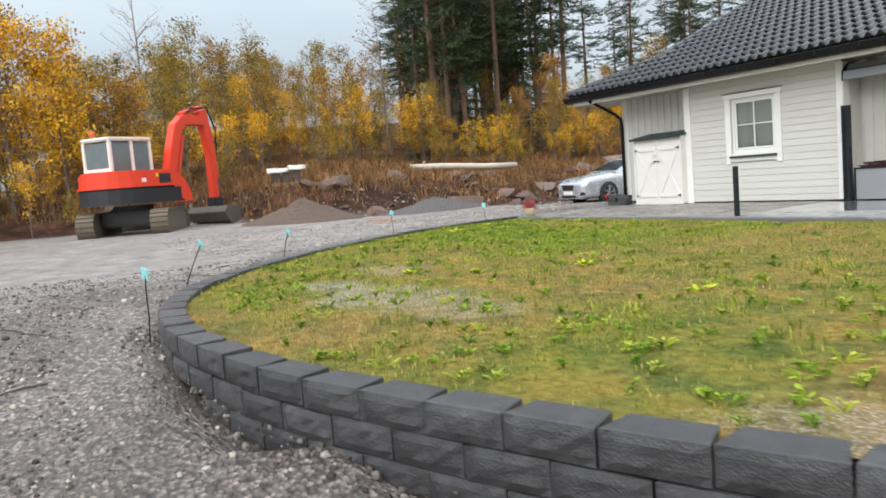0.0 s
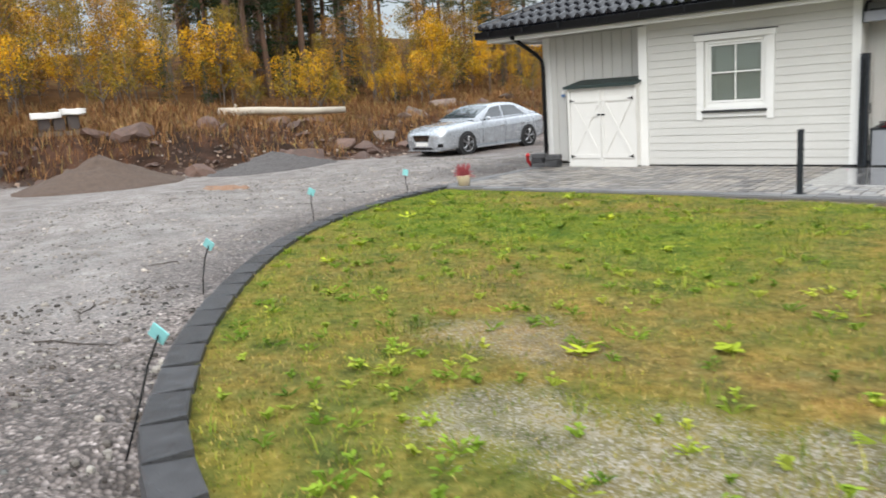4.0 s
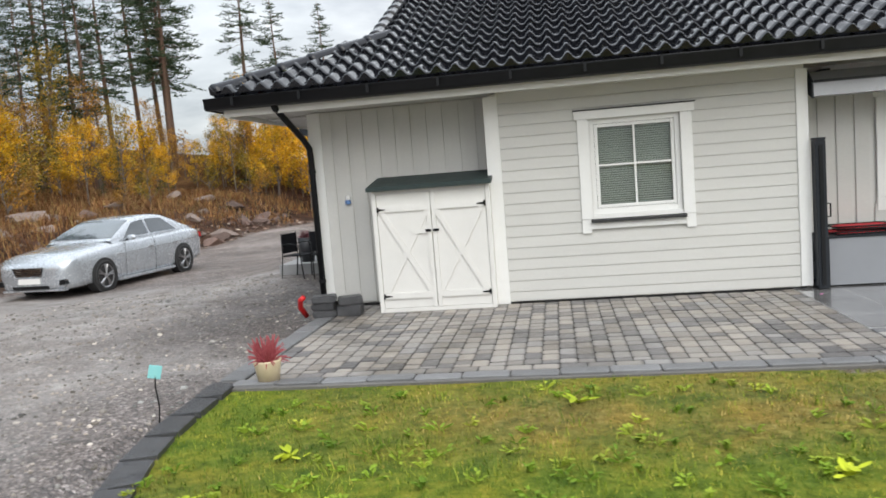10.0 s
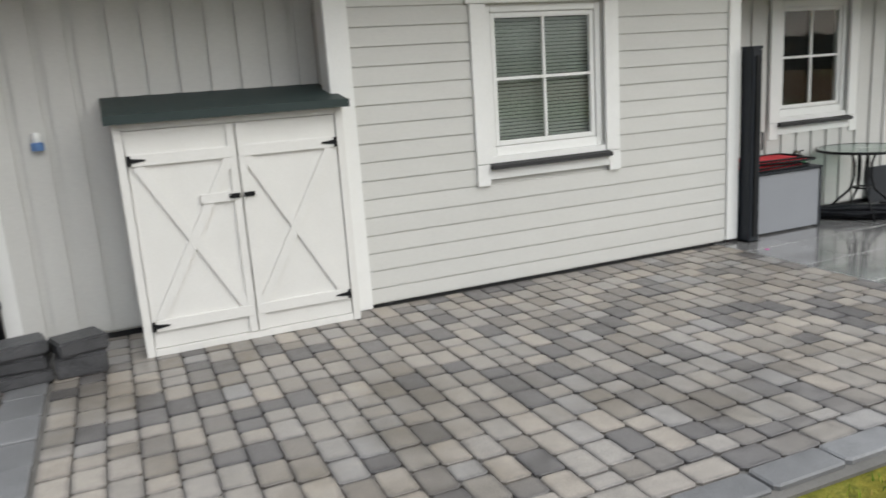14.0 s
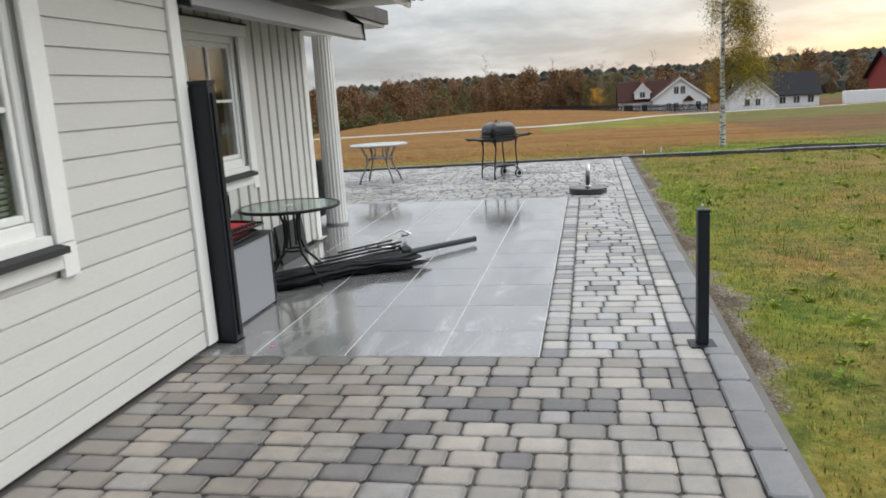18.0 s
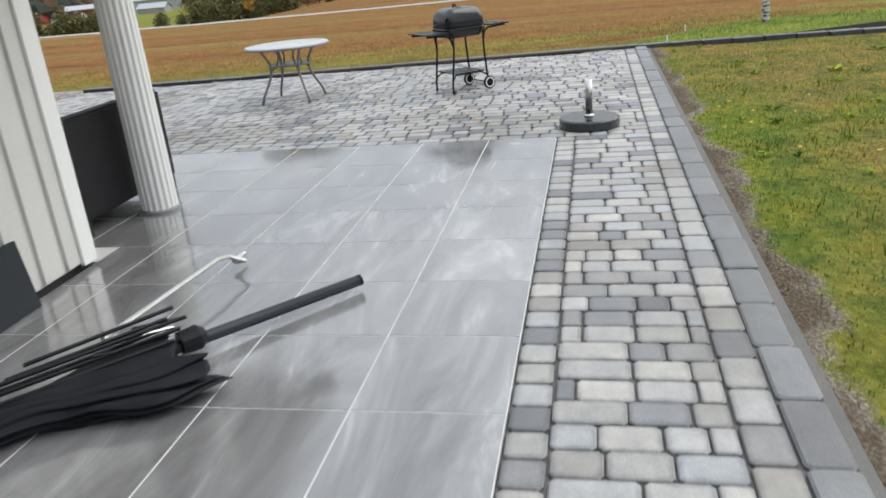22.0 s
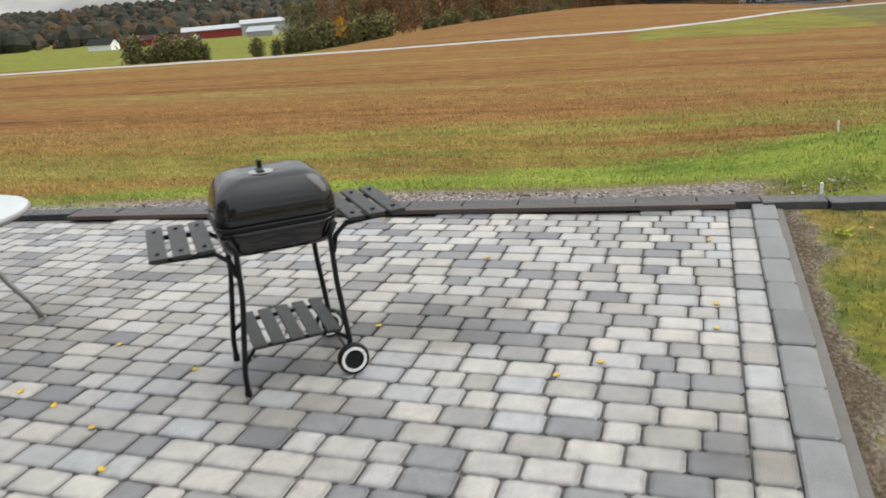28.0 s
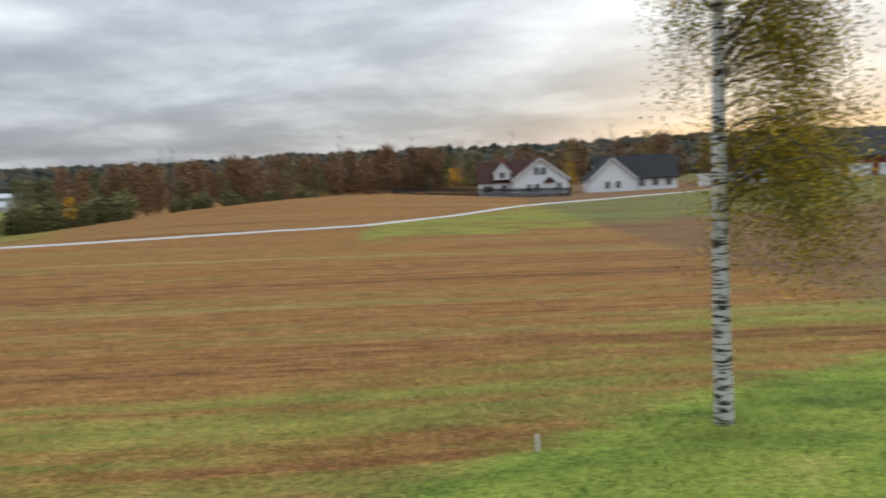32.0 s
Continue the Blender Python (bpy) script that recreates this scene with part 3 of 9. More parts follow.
def blade_material(name, stops, trans=0.25):
    m = bpy.data.materials.new(name)
    m.use_nodes = True
    nt = m.node_tree
    b = nt.nodes["Principled BSDF"]
    g = node(nt, "ShaderNodeNewGeometry")
    col = ramp(nt, g.outputs["Random Per Island"], stops)
    big_ = node(nt, "ShaderNodeTexNoise", {"Vector": g.outputs["Position"], "Scale": 1.7, "Detail": 4.0}).outputs[0]
    tone = ramp(nt, big_, [(0.34, (0.66, 0.70, 0.7)), (0.66, (1.38, 1.28, 1.15))])
    nt.links.new(mixc(nt, 1.0, col, tone, "MULTIPLY"), b.inputs["Base Color"])
    b.inputs["Roughness"].default_value = 0.6
    b.inputs["Specular IOR Level"].default_value = 0.12
    return m


def grass_field(name, spots, material, label, hmin, hmax, width, lean=0.5, seed=1):
    """Blades of two triangles each at (x, y, z) spots."""
    rng = np.random.default_rng(seed)
    p = np.array(spots, float)
    n = len(p)
    a = rng.uniform(0, 2 * np.pi, n)
    h = rng.uniform(hmin, hmax, n)
    l = rng.uniform(0.1, lean, n) * h
    d = np.stack([np.cos(a), np.sin(a), np.zeros(n)], 1)
    s = np.stack([-np.sin(a), np.cos(a), np.zeros(n)], 1) * (width * rng.uniform(0.6, 1.3, n))[:, None]
    mid = p + d * (l * 0.35)[:, None] + np.array([0, 0, 1]) * (h * 0.6)[:, None]
    tip = p + d * l[:, None] + np.array([0, 0, 1]) * h[:, None]
    v = np.stack([p - s, p + s, mid + s * 0.7, mid - s * 0.7, tip], 1).reshape(-1, 3)
    base = np.arange(n) * 5
    quads = np.stack([base, base + 1, base + 2, base + 3], 1).tolist()
    tris = np.stack([base + 3, base + 2, base + 4], 1).tolist()
    ob = new(name, mesh_from(name, v.tolist(), quads + tris, material))
    return tagged(ob, label, "grass", kind="stuff")


rnd = random.Random(5)
spots_g, spots_s = [], []
tries = 0
while len(spots_g) + len(spots_s) < 110000 and tries < 400000:
    tries += 1
    x, y = rnd.uniform(-2.0, 14.7), rnd.uniform(-11.6, -3.2)
    near = 1.0 if x < 8 or y > -6.5 else 0.35
    if rnd.random() > near or y < lawn_low(x) + 0.1:
        continue
    if rnd.random() < bare_at(x, y) * 0.93:
        continue
    (spots_g if rnd.random() < green_at(x, y) else spots_s).append((x, y, lawn_z(x, y) - 0.005))
grass_g = blade_material("green_blades", [(0.0, (0.06, 0.11, 0.012)), (0.4, (0.14, 0.21, 0.022)), (0.8, (0.24, 0.29, 0.035)), (1.0, (0.42, 0.38, 0.08))])
grass_s = blade_material("straw_blades", [(0.0, (0.17, 0.14, 0.03)), (0.5, (0.31, 0.24, 0.065)), (1.0, (0.48, 0.38, 0.15))])
grass_field("lawn_grass", spots_g, grass_g, "short green lawn grass", 0.012, 0.042, 0.003, 1.0, 2)
grass_field("lawn_straw", spots_s, grass_s, "short yellowed lawn grass", 0.010, 0.034, 0.003, 1.2, 3)


def weeds(name, places, material, label, leaf, seed, kind="stuff"):
    """Low rosettes of rounded, cupped leaves."""
    r_ = random.Random(seed)
    v, f = [], []
    for (x, y, z, size) in places:
        root = len(v)
        v.append((x, y, z - 0.005))
        for k in range(r_.randint(6, 11)):
            a = r_.uniform(0, 2 * math.pi)
            rr = size * r_.uniform(0.25, 1.0)
            c = Vector((x + rr * math.cos(a), y + rr * math.sin(a), z + r_.uniform(0.015, 0.05)))
            u = Vector((math.cos(a), math.sin(a), r_.uniform(-0.2, 0.5))) * leaf * r_.uniform(0.7, 1.3)
            w = Vector((-math.sin(a), math.cos(a), r_.uniform(-0.2, 0.2))) * leaf * 0.45
            b = len(v)
            v += [tuple(c - u), tuple(c - u * 0.3 + w), tuple(c + u * 0.5 + w * 0.9), tuple(c + u), tuple(c + u * 0.5 - w * 0.9), tuple(c - u * 0.3 - w), tuple(c + Vector((0, 0, -0.006)))]
            f += [(b, b + 1, b + 6), (b + 1, b + 2, b + 6), (b + 2, b + 3, b + 6), (b + 3, b + 4, b + 6), (b + 4, b + 5, b + 6), (b + 5, b, b + 6), (root, b, b + 6)]
    return tagged(new(name, mesh_from(name, v, f, material)), label, "weeds", kind=kind)


weed_green = blade_material("weed_leaves", [(0.0, (0.10, 0.18, 0.018)), (0.5, (0.18, 0.28, 0.03)), (1.0, (0.33, 0.38, 0.05))])
weed_yellow = blade_material("yellow_weed_leaves", [(0.0, (0.26, 0.36, 0.03)), (0.6, (0.46, 0.50, 0.03)), (1.0, (0.62, 0.52, 0.03))])
rw = random.Random(8)
pl = []
while len(pl) < 700:
    x, y = rw.uniform(-1.8, 14.5), rw.uniform(-11.3, -3.4)
    if y > lawn_low(x) + 0.25 and rw.random() < (0.3 + green_at(x, y)) * (0.15 if x > 3 and y > -7 else 1.0):
        pl.append((x, y, lawn_z(x, y), rw.choice((rw.uniform(0.02, 0.07), rw.uniform(0.05, 0.13)))))
weeds("lawn_weeds", pl, weed_green, "small green weed rosettes in the lawn", 0.021, 4)
tuft = []
while len(tuft) < 5200:
    x, y = rw.uniform(-1.8, 13.5), rw.uniform(-11.3, -3.5)
    if y > lawn_low(x) + 0.25 and noise.noise(Vector((x * 2.1, y * 2.1, 31))) > 0.12:
        for _ in range(12):
            q = (x + rw.gauss(0, 0.05), y + rw.gauss(0, 0.05))
            tuft.append((q[0], q[1], lawn_z(*q) - 0.005))
grass_field("grass_tufts", tuft, grass_g, "longer tufts of unmown grass in the lawn", 0.04, 0.11, 0.0035, 1.3, 14)
yl = [(-1.05, -4.6, 0, 0.14), (0.65, -3.75, 0, 0.15), (-0.6, -5.6, 0, 0.16), (0.6, -8.0, 0, 0.14), (0.2, -7.2, 0, 0.1), (3.9, -9.0, 0, 0.12), (4.6, -8.6, 0, 0.1), (-1.4, -5.3, 0, 0.12), (7.2, -8.4, 0, 0.16), (5.3, -7.8, 0, 0.1), (1.9, -5.0, 0, 0.1), (3.2, -6.3, 0, 0.1), (9.9, -5.6, 0, 0.14), (12.0, -4.9, 0, 0.12)]
for k, (x, y, _, s) in enumerate(yl):
    weeds("weed_clump", [(x, y, lawn_z(x, y), s * 0.8)], weed_yellow, "yellow-green leafy weed clump in the lawn", 0.042, 20 + k, "")
bpy.data.objects["weed_clump"]["group"] = "yellow weed clumps"
for o in bpy.data.objects:
    if o.name.startswith("weed_clump"):
        o["group"] = "yellow weed clumps"


# ---- the house ----
EAVE_Y, EAVE_Z = -0.58, 2.62       # the roof's lower edge
SLOPE = 0.43
X_END = 7.35                       # eastern end of the roof
X_W = -3.05                        # western eave
VERGE = -1.55                      # the gable's verge above the hip
RIDGE_Y = 6.2


def roof_z(y):
    return EAVE_Z + SLOPE * (y - EAVE_Y)


house = thing("house", "light grey timber house with white trim and black tiled roof", "house")


def board_profile_h(x0, x1, z0, z1, y=0.0):
    """One flush cladding board with a rebated shadow groove along its lower edge."""
    return prism([(y, z0), (y - 0.009, z0), (y - 0.009, z0 + 0.009), (y - 0.0215, z0 + 0.0105), (y - 0.0205, z1), (y, z1)], "x", x0, x1)


# walls with thickness; the window openings go through
def wall_with_hole(name, x0, x1, y0, y1, z0, z1, hole):
    hx0, hx1, hz0, hz1 = hole
    pts, faces = [], []
    for y in (y0, y1):
        pts += [(x0, y, z0), (x1, y, z0), (x1, y, z1), (x0, y, z1), (hx0, y, hz0), (hx1, y, hz0), (hx1, y, hz1), (hx0, y, hz1)]
    for i in range(4):
        j = (i + 1) % 4
        faces += [(i, j, 4 + j, 4 + i), (8 + i, 12 + i, 12 + j, 8 + j), (i, 8 + i, 8 + j, j), (4 + i, 4 + j, 12 + j, 12 + i)]
    bm = poly(pts, faces)
    return part(name, bm, siding_grey, house)


WIN = (0.998, 1.972, 0.955, 2.02)      # window opening of the front wall
WIN2 = (4.305, 5.19, 0.955, 2.02)     # window opening of the terrace wall
wall_front = wall_with_hole("wall_front", -0.10, 3.27, 0.0, 0.16, 0.03, 2.40, WIN)
wall_terrace = wall_with_hole("wall_terrace", 3.27, 6.72, 0.53, 0.68, 0.03, 2.46, WIN2)
part("wall_recess", box(-2.32, 0.42, 0.03, -0.10, 0.57, 2.42), siding_grey, house)
part("wall_return_west", box(-0.10, 0.163, 0.03, 0.02, 0.57, 2.40), siding_grey, house)
part("wall_return_east", box(3.15, 0.163, 0.03, 3.27, 0.68, 2.40), siding_grey, house)
part("wall_gable_west", box(-2.32, 0.573, 0.03, -2.18, 9.2, 2.42), siding_grey, house)
part("wall_terrace_end", box(6.60, 0.683, 0.03, 6.72, 9.2, 2.46), siding_grey, house)
part("wall_back", box(-2.32, 9.203, 0.03, 6.72, 9.35, 2.42), siding_grey, house)
part("plinth", box(-2.29, 0.45, -0.25, -0.1, 0.60, 0.03), mat("plinth_render", (0.03, 0.03, 0.032), (0.05, 0.05, 0.05), 0.8), house, "dark plinth")
part("plinth", box(-0.08, 0.03, -0.25, 3.25, 0.14, 0.03), MATS["plinth_render"], house, "dark plinth")
part("plinth", box(3.3, 0.56, -0.25, 6.69, 0.66, 0.03), MATS["plinth_render"], house, "dark plinth")

# flush siding of the front wall, board by board, split at the window
PITCH = 0.126
for i in range(19):
    z0, z1 = max(0.0035 + i * PITCH, 0.02), 0.0035 + (i + 1) * PITCH
    if z1 > WIN[2] - 0.16 and z0 < WIN[3] + 0.06:
        part("board", board_profile_h(0.0, WIN[0] - 0.08, z0, z1), siding_grey, wall_front)
        part("board", board_profile_h(WIN[1] + 0.08, 3.18, z0, z1), siding_grey, wall_front)
    else:
        part("board", board_profile_h(0.0, 3.18, z0, z1), siding_grey, wall_front)
    bm = board_profile_h(0.165, 0.42, z0, z1)       # return of the bay
    bmesh.ops.transform(bm, matrix=Matrix.Translation((-0.10, 0, 0)) @ Matrix.Rotation(radians(-90), 4, "Z") @ Matrix.Diagonal((-1, 1, 1, 1)), verts=bm.verts)
    part("board", bm, siding_grey, house)


def vertical_boards(x0, x1, y, z0, z1, first, skip=None):
    """Upright cladding: broad proud boards over narrow sunk ones, facing the garden."""
    pitch, broad = 0.197, 0.146
    x = first - pitch
    while x < x1 - 0.02:
        for a, b, out in ((x, x + broad, 0.034), (x + broad, x + pitch, 0.014)):
            a, b = max(a, x0), min(b, x1)
            if b - a < 0.012:
                continue
            spans = [(z0, z1)]
            if skip and b > skip[0] and a < skip[1]:
                spans = [(z0, skip[2]), (skip[3], z1)]
            for c, d in spans:
                part("board", box(a, y - out, c, b, y - 0.001, d), siding_grey, house, bevel=0.003 if out > 0.02 else 0.0)
        x += pitch


vertical_boards(-2.2, -0.12, 0.42, 0.05, 2.40, -2.021)
vertical_boards(3.30, 6.62, 0.53, 0.05, 2.46, 3.36, (WIN2[0] - 0.10, WIN2[1] + 0.10, WIN2[2] - 0.12, WIN2[3] + 0.08))

# corner boards
for bx in (box(-0.16, -0.04, 0.0, -0.0, -0.018, 2.37), box(-0.16, -0.016, 0.0, -0.135, 0.16, 2.37), box(3.18, -0.04, 0.03, 3.30, -0.018, 2.37), box(3.272, -0.016, 0.03, 3.30, 0.16, 2.37),
           box(-2.34, 0.372, 0.02, -2.2, 0.40, 2.40), box(-2.36, 0.375, 0.02, -2.342, 0.50, 2.40),
           box(6.62, 0.478, 0.03, 6.745, 0.507, 2.46), box(6.722, 0.51, 0.03, 6.748, 0.62, 2.46)):
    part("corner_board", bx, white_paint, house, "white corner board", bevel=0.004)

# eaves: soffit, cream edge board, dark fascia with gutter
part("soffit", poly([(X_W + 0.06, -0.5, 2.415), (X_END - 0.05, -0.5, 2.415), (X_END - 0.05, 0.9, 2.415), (X_W + 0.06, 0.9, 2.415)], [(0, 1, 2, 3)]), soffit_mat, house)
part("soffit", poly([(X_W + 0.06, 0.903, 2.415), (-2.2, 0.903, 2.415), (-2.2, 9.6, 2.415), (X_W + 0.06, 9.6, 2.415)], [(0, 1, 2, 3)]), soffit_mat, house)
for k in range(11):
    xk = X_W + 0.08 + 0.078 * k
    part("soffit_board", box(xk, 0.62, 2.395, xk + 0.07, 9.5, 2.411), soffit_mat, house)
part("eave_board", box(X_W + 0.04, -0.535, 2.365, X_END - 0.04, -0.505, 2.47), cream_paint, house, "cream eave board", bevel=0.004)
part("eave_board", box(X_W + 0.02, -0.50, 2.365, X_W + 0.05, 9.7, 2.47), cream_paint, house, "cream eave board", bevel=0.004)
part("frieze", box(-0.02, -0.017, 2.372, 3.27, 0.02, 2.41), cream_paint, house)
part("fascia", box(X_W, -0.575, 2.44, X_END, -0.537, 2.615), fascia_paint, house, "dark fascia board")
part("fascia", box(X_W - 0.04, -0.57, 2.44, X_W - 0.002, 9.7, 2.615), fascia_paint, house, "dark fascia board")


def gutter(a, b, nrm):
    """A half-round gutter from a to b on the side nrm."""
    bm = bmesh.new()
    a, b, nrm = Vector(a), Vector(b), Vector(nrm)
    ra, rb = [], []
    for w_, z_ in ((0.0, 0.0), (0.0, -0.09), (0.02, -0.118), (0.06, -0.128), (0.10, -0.118), (0.118, -0.095), (0.124, -0.012), (0.134, 0.0), (0.122, 0.006)):
        off = nrm * w_ + Vector((0, 0, z_))
        ra.append(bm.verts.new(a + off))
        rb.append(bm.verts.new(b + off))
    for k in range(8):
        bm.faces.new((ra[k], ra[k + 1], rb[k + 1], rb[k]))
    bm.faces.new(ra)
    bm.faces.new(rb)
    return bm


part("gutter", gutter((X_W - 0.12, -0.578, 2.565), (X_END + 0.03, -0.578, 2.565), (0, -1, 0)), black_metal, house, "black deep gutter", smooth=True)
part("gutter", gutter((X_W - 0.043, -0.60, 2.565), (X_W - 0.043, 9.7, 2.565), (-1, 0, 0)), black_metal, house, "black deep gutter", smooth=True)
for k in range(14):
    xk = X_W + 0.2 + k * 0.76
    if xk < X_END:
        part("gutter_hook", box(xk, -0.716, 2.475, xk + 0.03, -0.706, 2.568), black_metal, house)

pipe = thing("downpipe", "black metal downpipe on the house corner", "downpipe")
part("pipe", tube([(-2.42, -0.60, 2.50), (-2.41, -0.56, 2.42), (-2.36, 0.15, 2.10), (-2.33, 0.29, 1.98), (-2.33, 0.31, 1.85), (-2.33, 0.31, 0.05)], 0.038, 12), black_metal, pipe, smooth=True)
for zb in (0.35, 1.7):
    part("bracket", tube([(-2.33, 0.31, zb - 0.02), (-2.33, 0.31, zb + 0.02)], 0.046, 12), black_metal, pipe)

# roof decks, closed below the tiles
roof = part("roof", poly([(X_W - 0.05, EAVE_Y, EAVE_Z - 0.03), (X_END, EAVE_Y, EAVE_Z - 0.03), (X_END, RIDGE_Y, roof_z(RIDGE_Y) - 0.03), (VERGE, RIDGE_Y, roof_z(RIDGE_Y) - 0.03), (VERGE, 0.92, roof_z(0.92) - 0.03)],
                          [(0, 1, 2, 3, 4)]), fascia_paint, house)
part("roof_west", poly([(X_W - 0.05, EAVE_Y, EAVE_Z - 0.03), (VERGE, 0.92, roof_z(0.92) - 0.03), (VERGE, 9.0, roof_z(0.92) - 0.03), (X_W - 0.05, 9.7, EAVE_Z - 0.03)], [(0, 1, 2, 3)]), roof_tile_mat, house)
part("gable_wall", poly([(VERGE + 0.12, 0.95, 3.2), (VERGE + 0.12, RIDGE_Y, roof_z(RIDGE_Y) - 0.1), (VERGE + 0.12, 11.4, 3.2)], [(0, 1, 2)]), siding_grey, house)
part("roof_back", poly([(VERGE, RIDGE_Y, roof_z(RIDGE_Y) - 0.03), (X_END, RIDGE_Y, roof_z(RIDGE_Y) - 0.03), (X_END, 13.0, EAVE_Z - 0.03), (VERGE, 13.0, EAVE_Z - 0.03)], [(0, 1, 2, 3)]), roof_tile_mat, house)
part("roof_end_gable", poly([(X_END - 0.06, EAVE_Y + 0.02, 2.42), (X_END - 0.06, RIDGE_Y, roof_z(RIDGE_Y) - 0.08), (X_END - 0.06, 12.9, 2.42)], [(0, 1, 2)]), white_paint, house)
part("barge_board", prism([(EAVE_Y - 0.02, EAVE_Z - 0.12), (RIDGE_Y, roof_z(RIDGE_Y) - 0.12), (RIDGE_Y, roof_z(RIDGE_Y) + 0.05), (EAVE_Y - 0.02, EAVE_Z + 0.05)], "x", X_END + 0.002, X_END + 0.03), fascia_paint, house)
part("barge_board", prism([(0.95, roof_z(0.95) - 0.10), (RIDGE_Y, roof_z(RIDGE_Y) - 0.10), (RIDGE_Y, roof_z(RIDGE_Y) + 0.06), (0.95, roof_z(0.95) + 0.06)], "x", VERGE - 0.03, VERGE - 0.002), fascia_paint, house)

# double-S concrete tiles
TW, TL = 0.39, 0.34


def tile_mesh():
    """One double-S tile, its front lip down the slope (local -y), lapping the one below."""
    n = 20
    verts, faces = [], []
    for yy, dz, flat_ in ((0.0, -0.012, 0.55), (0.0, 0.038, 1.0), (0.0, 0.038, 1.0), (0.012, 0.046, 1.0), (0.10, 0.030, 1.0), (TL + 0.03, 0.0, 1.0)):
        for k in range(n + 1):
            u = k / n
            h = 0.074 * (0.5 + 0.5 * math.cos(4 * math.pi * u)) ** 1.35
            verts.append((TW * u, yy, h * flat_ + dz))
    for r in (0, 2, 3, 4):
        for k in range(n):
            a = r * (n + 1) + k
            faces.append((a, a + 1, a + n + 2, a + n + 1))
    return mesh_from("roof_tile", verts, faces, roof_tile_mat, True)


TILE = tile_mesh()
slope_rot = Matrix.Rotation(math.atan(SLOPE), 4, "X")
CS = math.cos(math.atan(SLOPE))


def hip_x(y):
    """Western limit of the front roof slope at y."""
    return X_W - 0.05 + (VERGE - X_W + 0.05) * min(max((y - EAVE_Y) / (0.92 - EAVE_Y), 0), 1)


joined_v, joined_f = [], []
tv = [v.co.copy() for v in TILE.vertices]
tf = [tuple(p.vertices) for p in TILE.polygons]
made = 0
for r in range(19):
    yy = EAVE_Y - 0.06 + r * TL * CS
    for c in range(36):
        xx = X_W - 0.05 + c * TW
        if xx + TW > X_END + 0.02 or xx + TW * 0.5 < hip_x(yy + 0.12):
            continue
        m4 = Matrix.Translation((xx, yy, roof_z(yy) - 0.012)) @ slope_rot
        if r < 9 and made < 300:
            ob = new("roof_tile", TILE)
            ob.parent = roof
            ob.matrix_world = m4
            made += 1
        else:
            base = len(joined_v)
            joined_v += [tuple(m4 @ v) for v in tv]
            joined_f += [tuple(i + base for i in f) for f in tf]
upper = new("roof_tiles", mesh_from("roof_tiles", joined_v, joined_f, roof_tile_mat, True))
upper.parent = roof
upper["kind"] = "stuff"


def cap_mesh():
    bm = bmesh.new()
    rings = []
    for yy, r in ((0.0, 0.085), (0.03, 0.098), (0.06, 0.092), (0.40, 0.078)):
        rings.append([bm.verts.new((r * math.cos(math.pi * k / 8) * 1.1, yy, r * math.sin(math.pi * k / 8))) for k in range(9)])
    for a, b in zip(rings, rings[1:]):
        for k in range(8):
            bm.faces.new((a[k], a[k + 1], b[k + 1], b[k]))
    bm.faces.new(rings[0])
    return part("ridge_cap", bm, roof_tile_mat, roof, smooth=True)


def caps(a, b):
    a, b = Vector(a), Vector(b)
    n = int((b - a).length / 0.36)
    first = None
    rot = (b - a).to_track_quat("Y", "Z").to_matrix().to_4x4()
    for i in range(n + 1):
        p = Matrix.Translation(a + (b - a) * i / max(n, 1)) @ rot
        ob = cap_mesh() if CAPM[0] is None else new("ridge_cap", CAPM[0])
        CAPM[0] = ob.data
        ob.parent = roof
        ob.matrix_world = p


CAPM = [None]
caps((X_W - 0.04, EAVE_Y - 0.02, EAVE_Z + 0.02), (VERGE - 0.1, 0.85, roof_z(0.85) + 0.02))
caps((VERGE, 1.0, roof_z(1.0) + 0.03), (VERGE, RIDGE_Y, roof_z(RIDGE_Y) + 0.03))


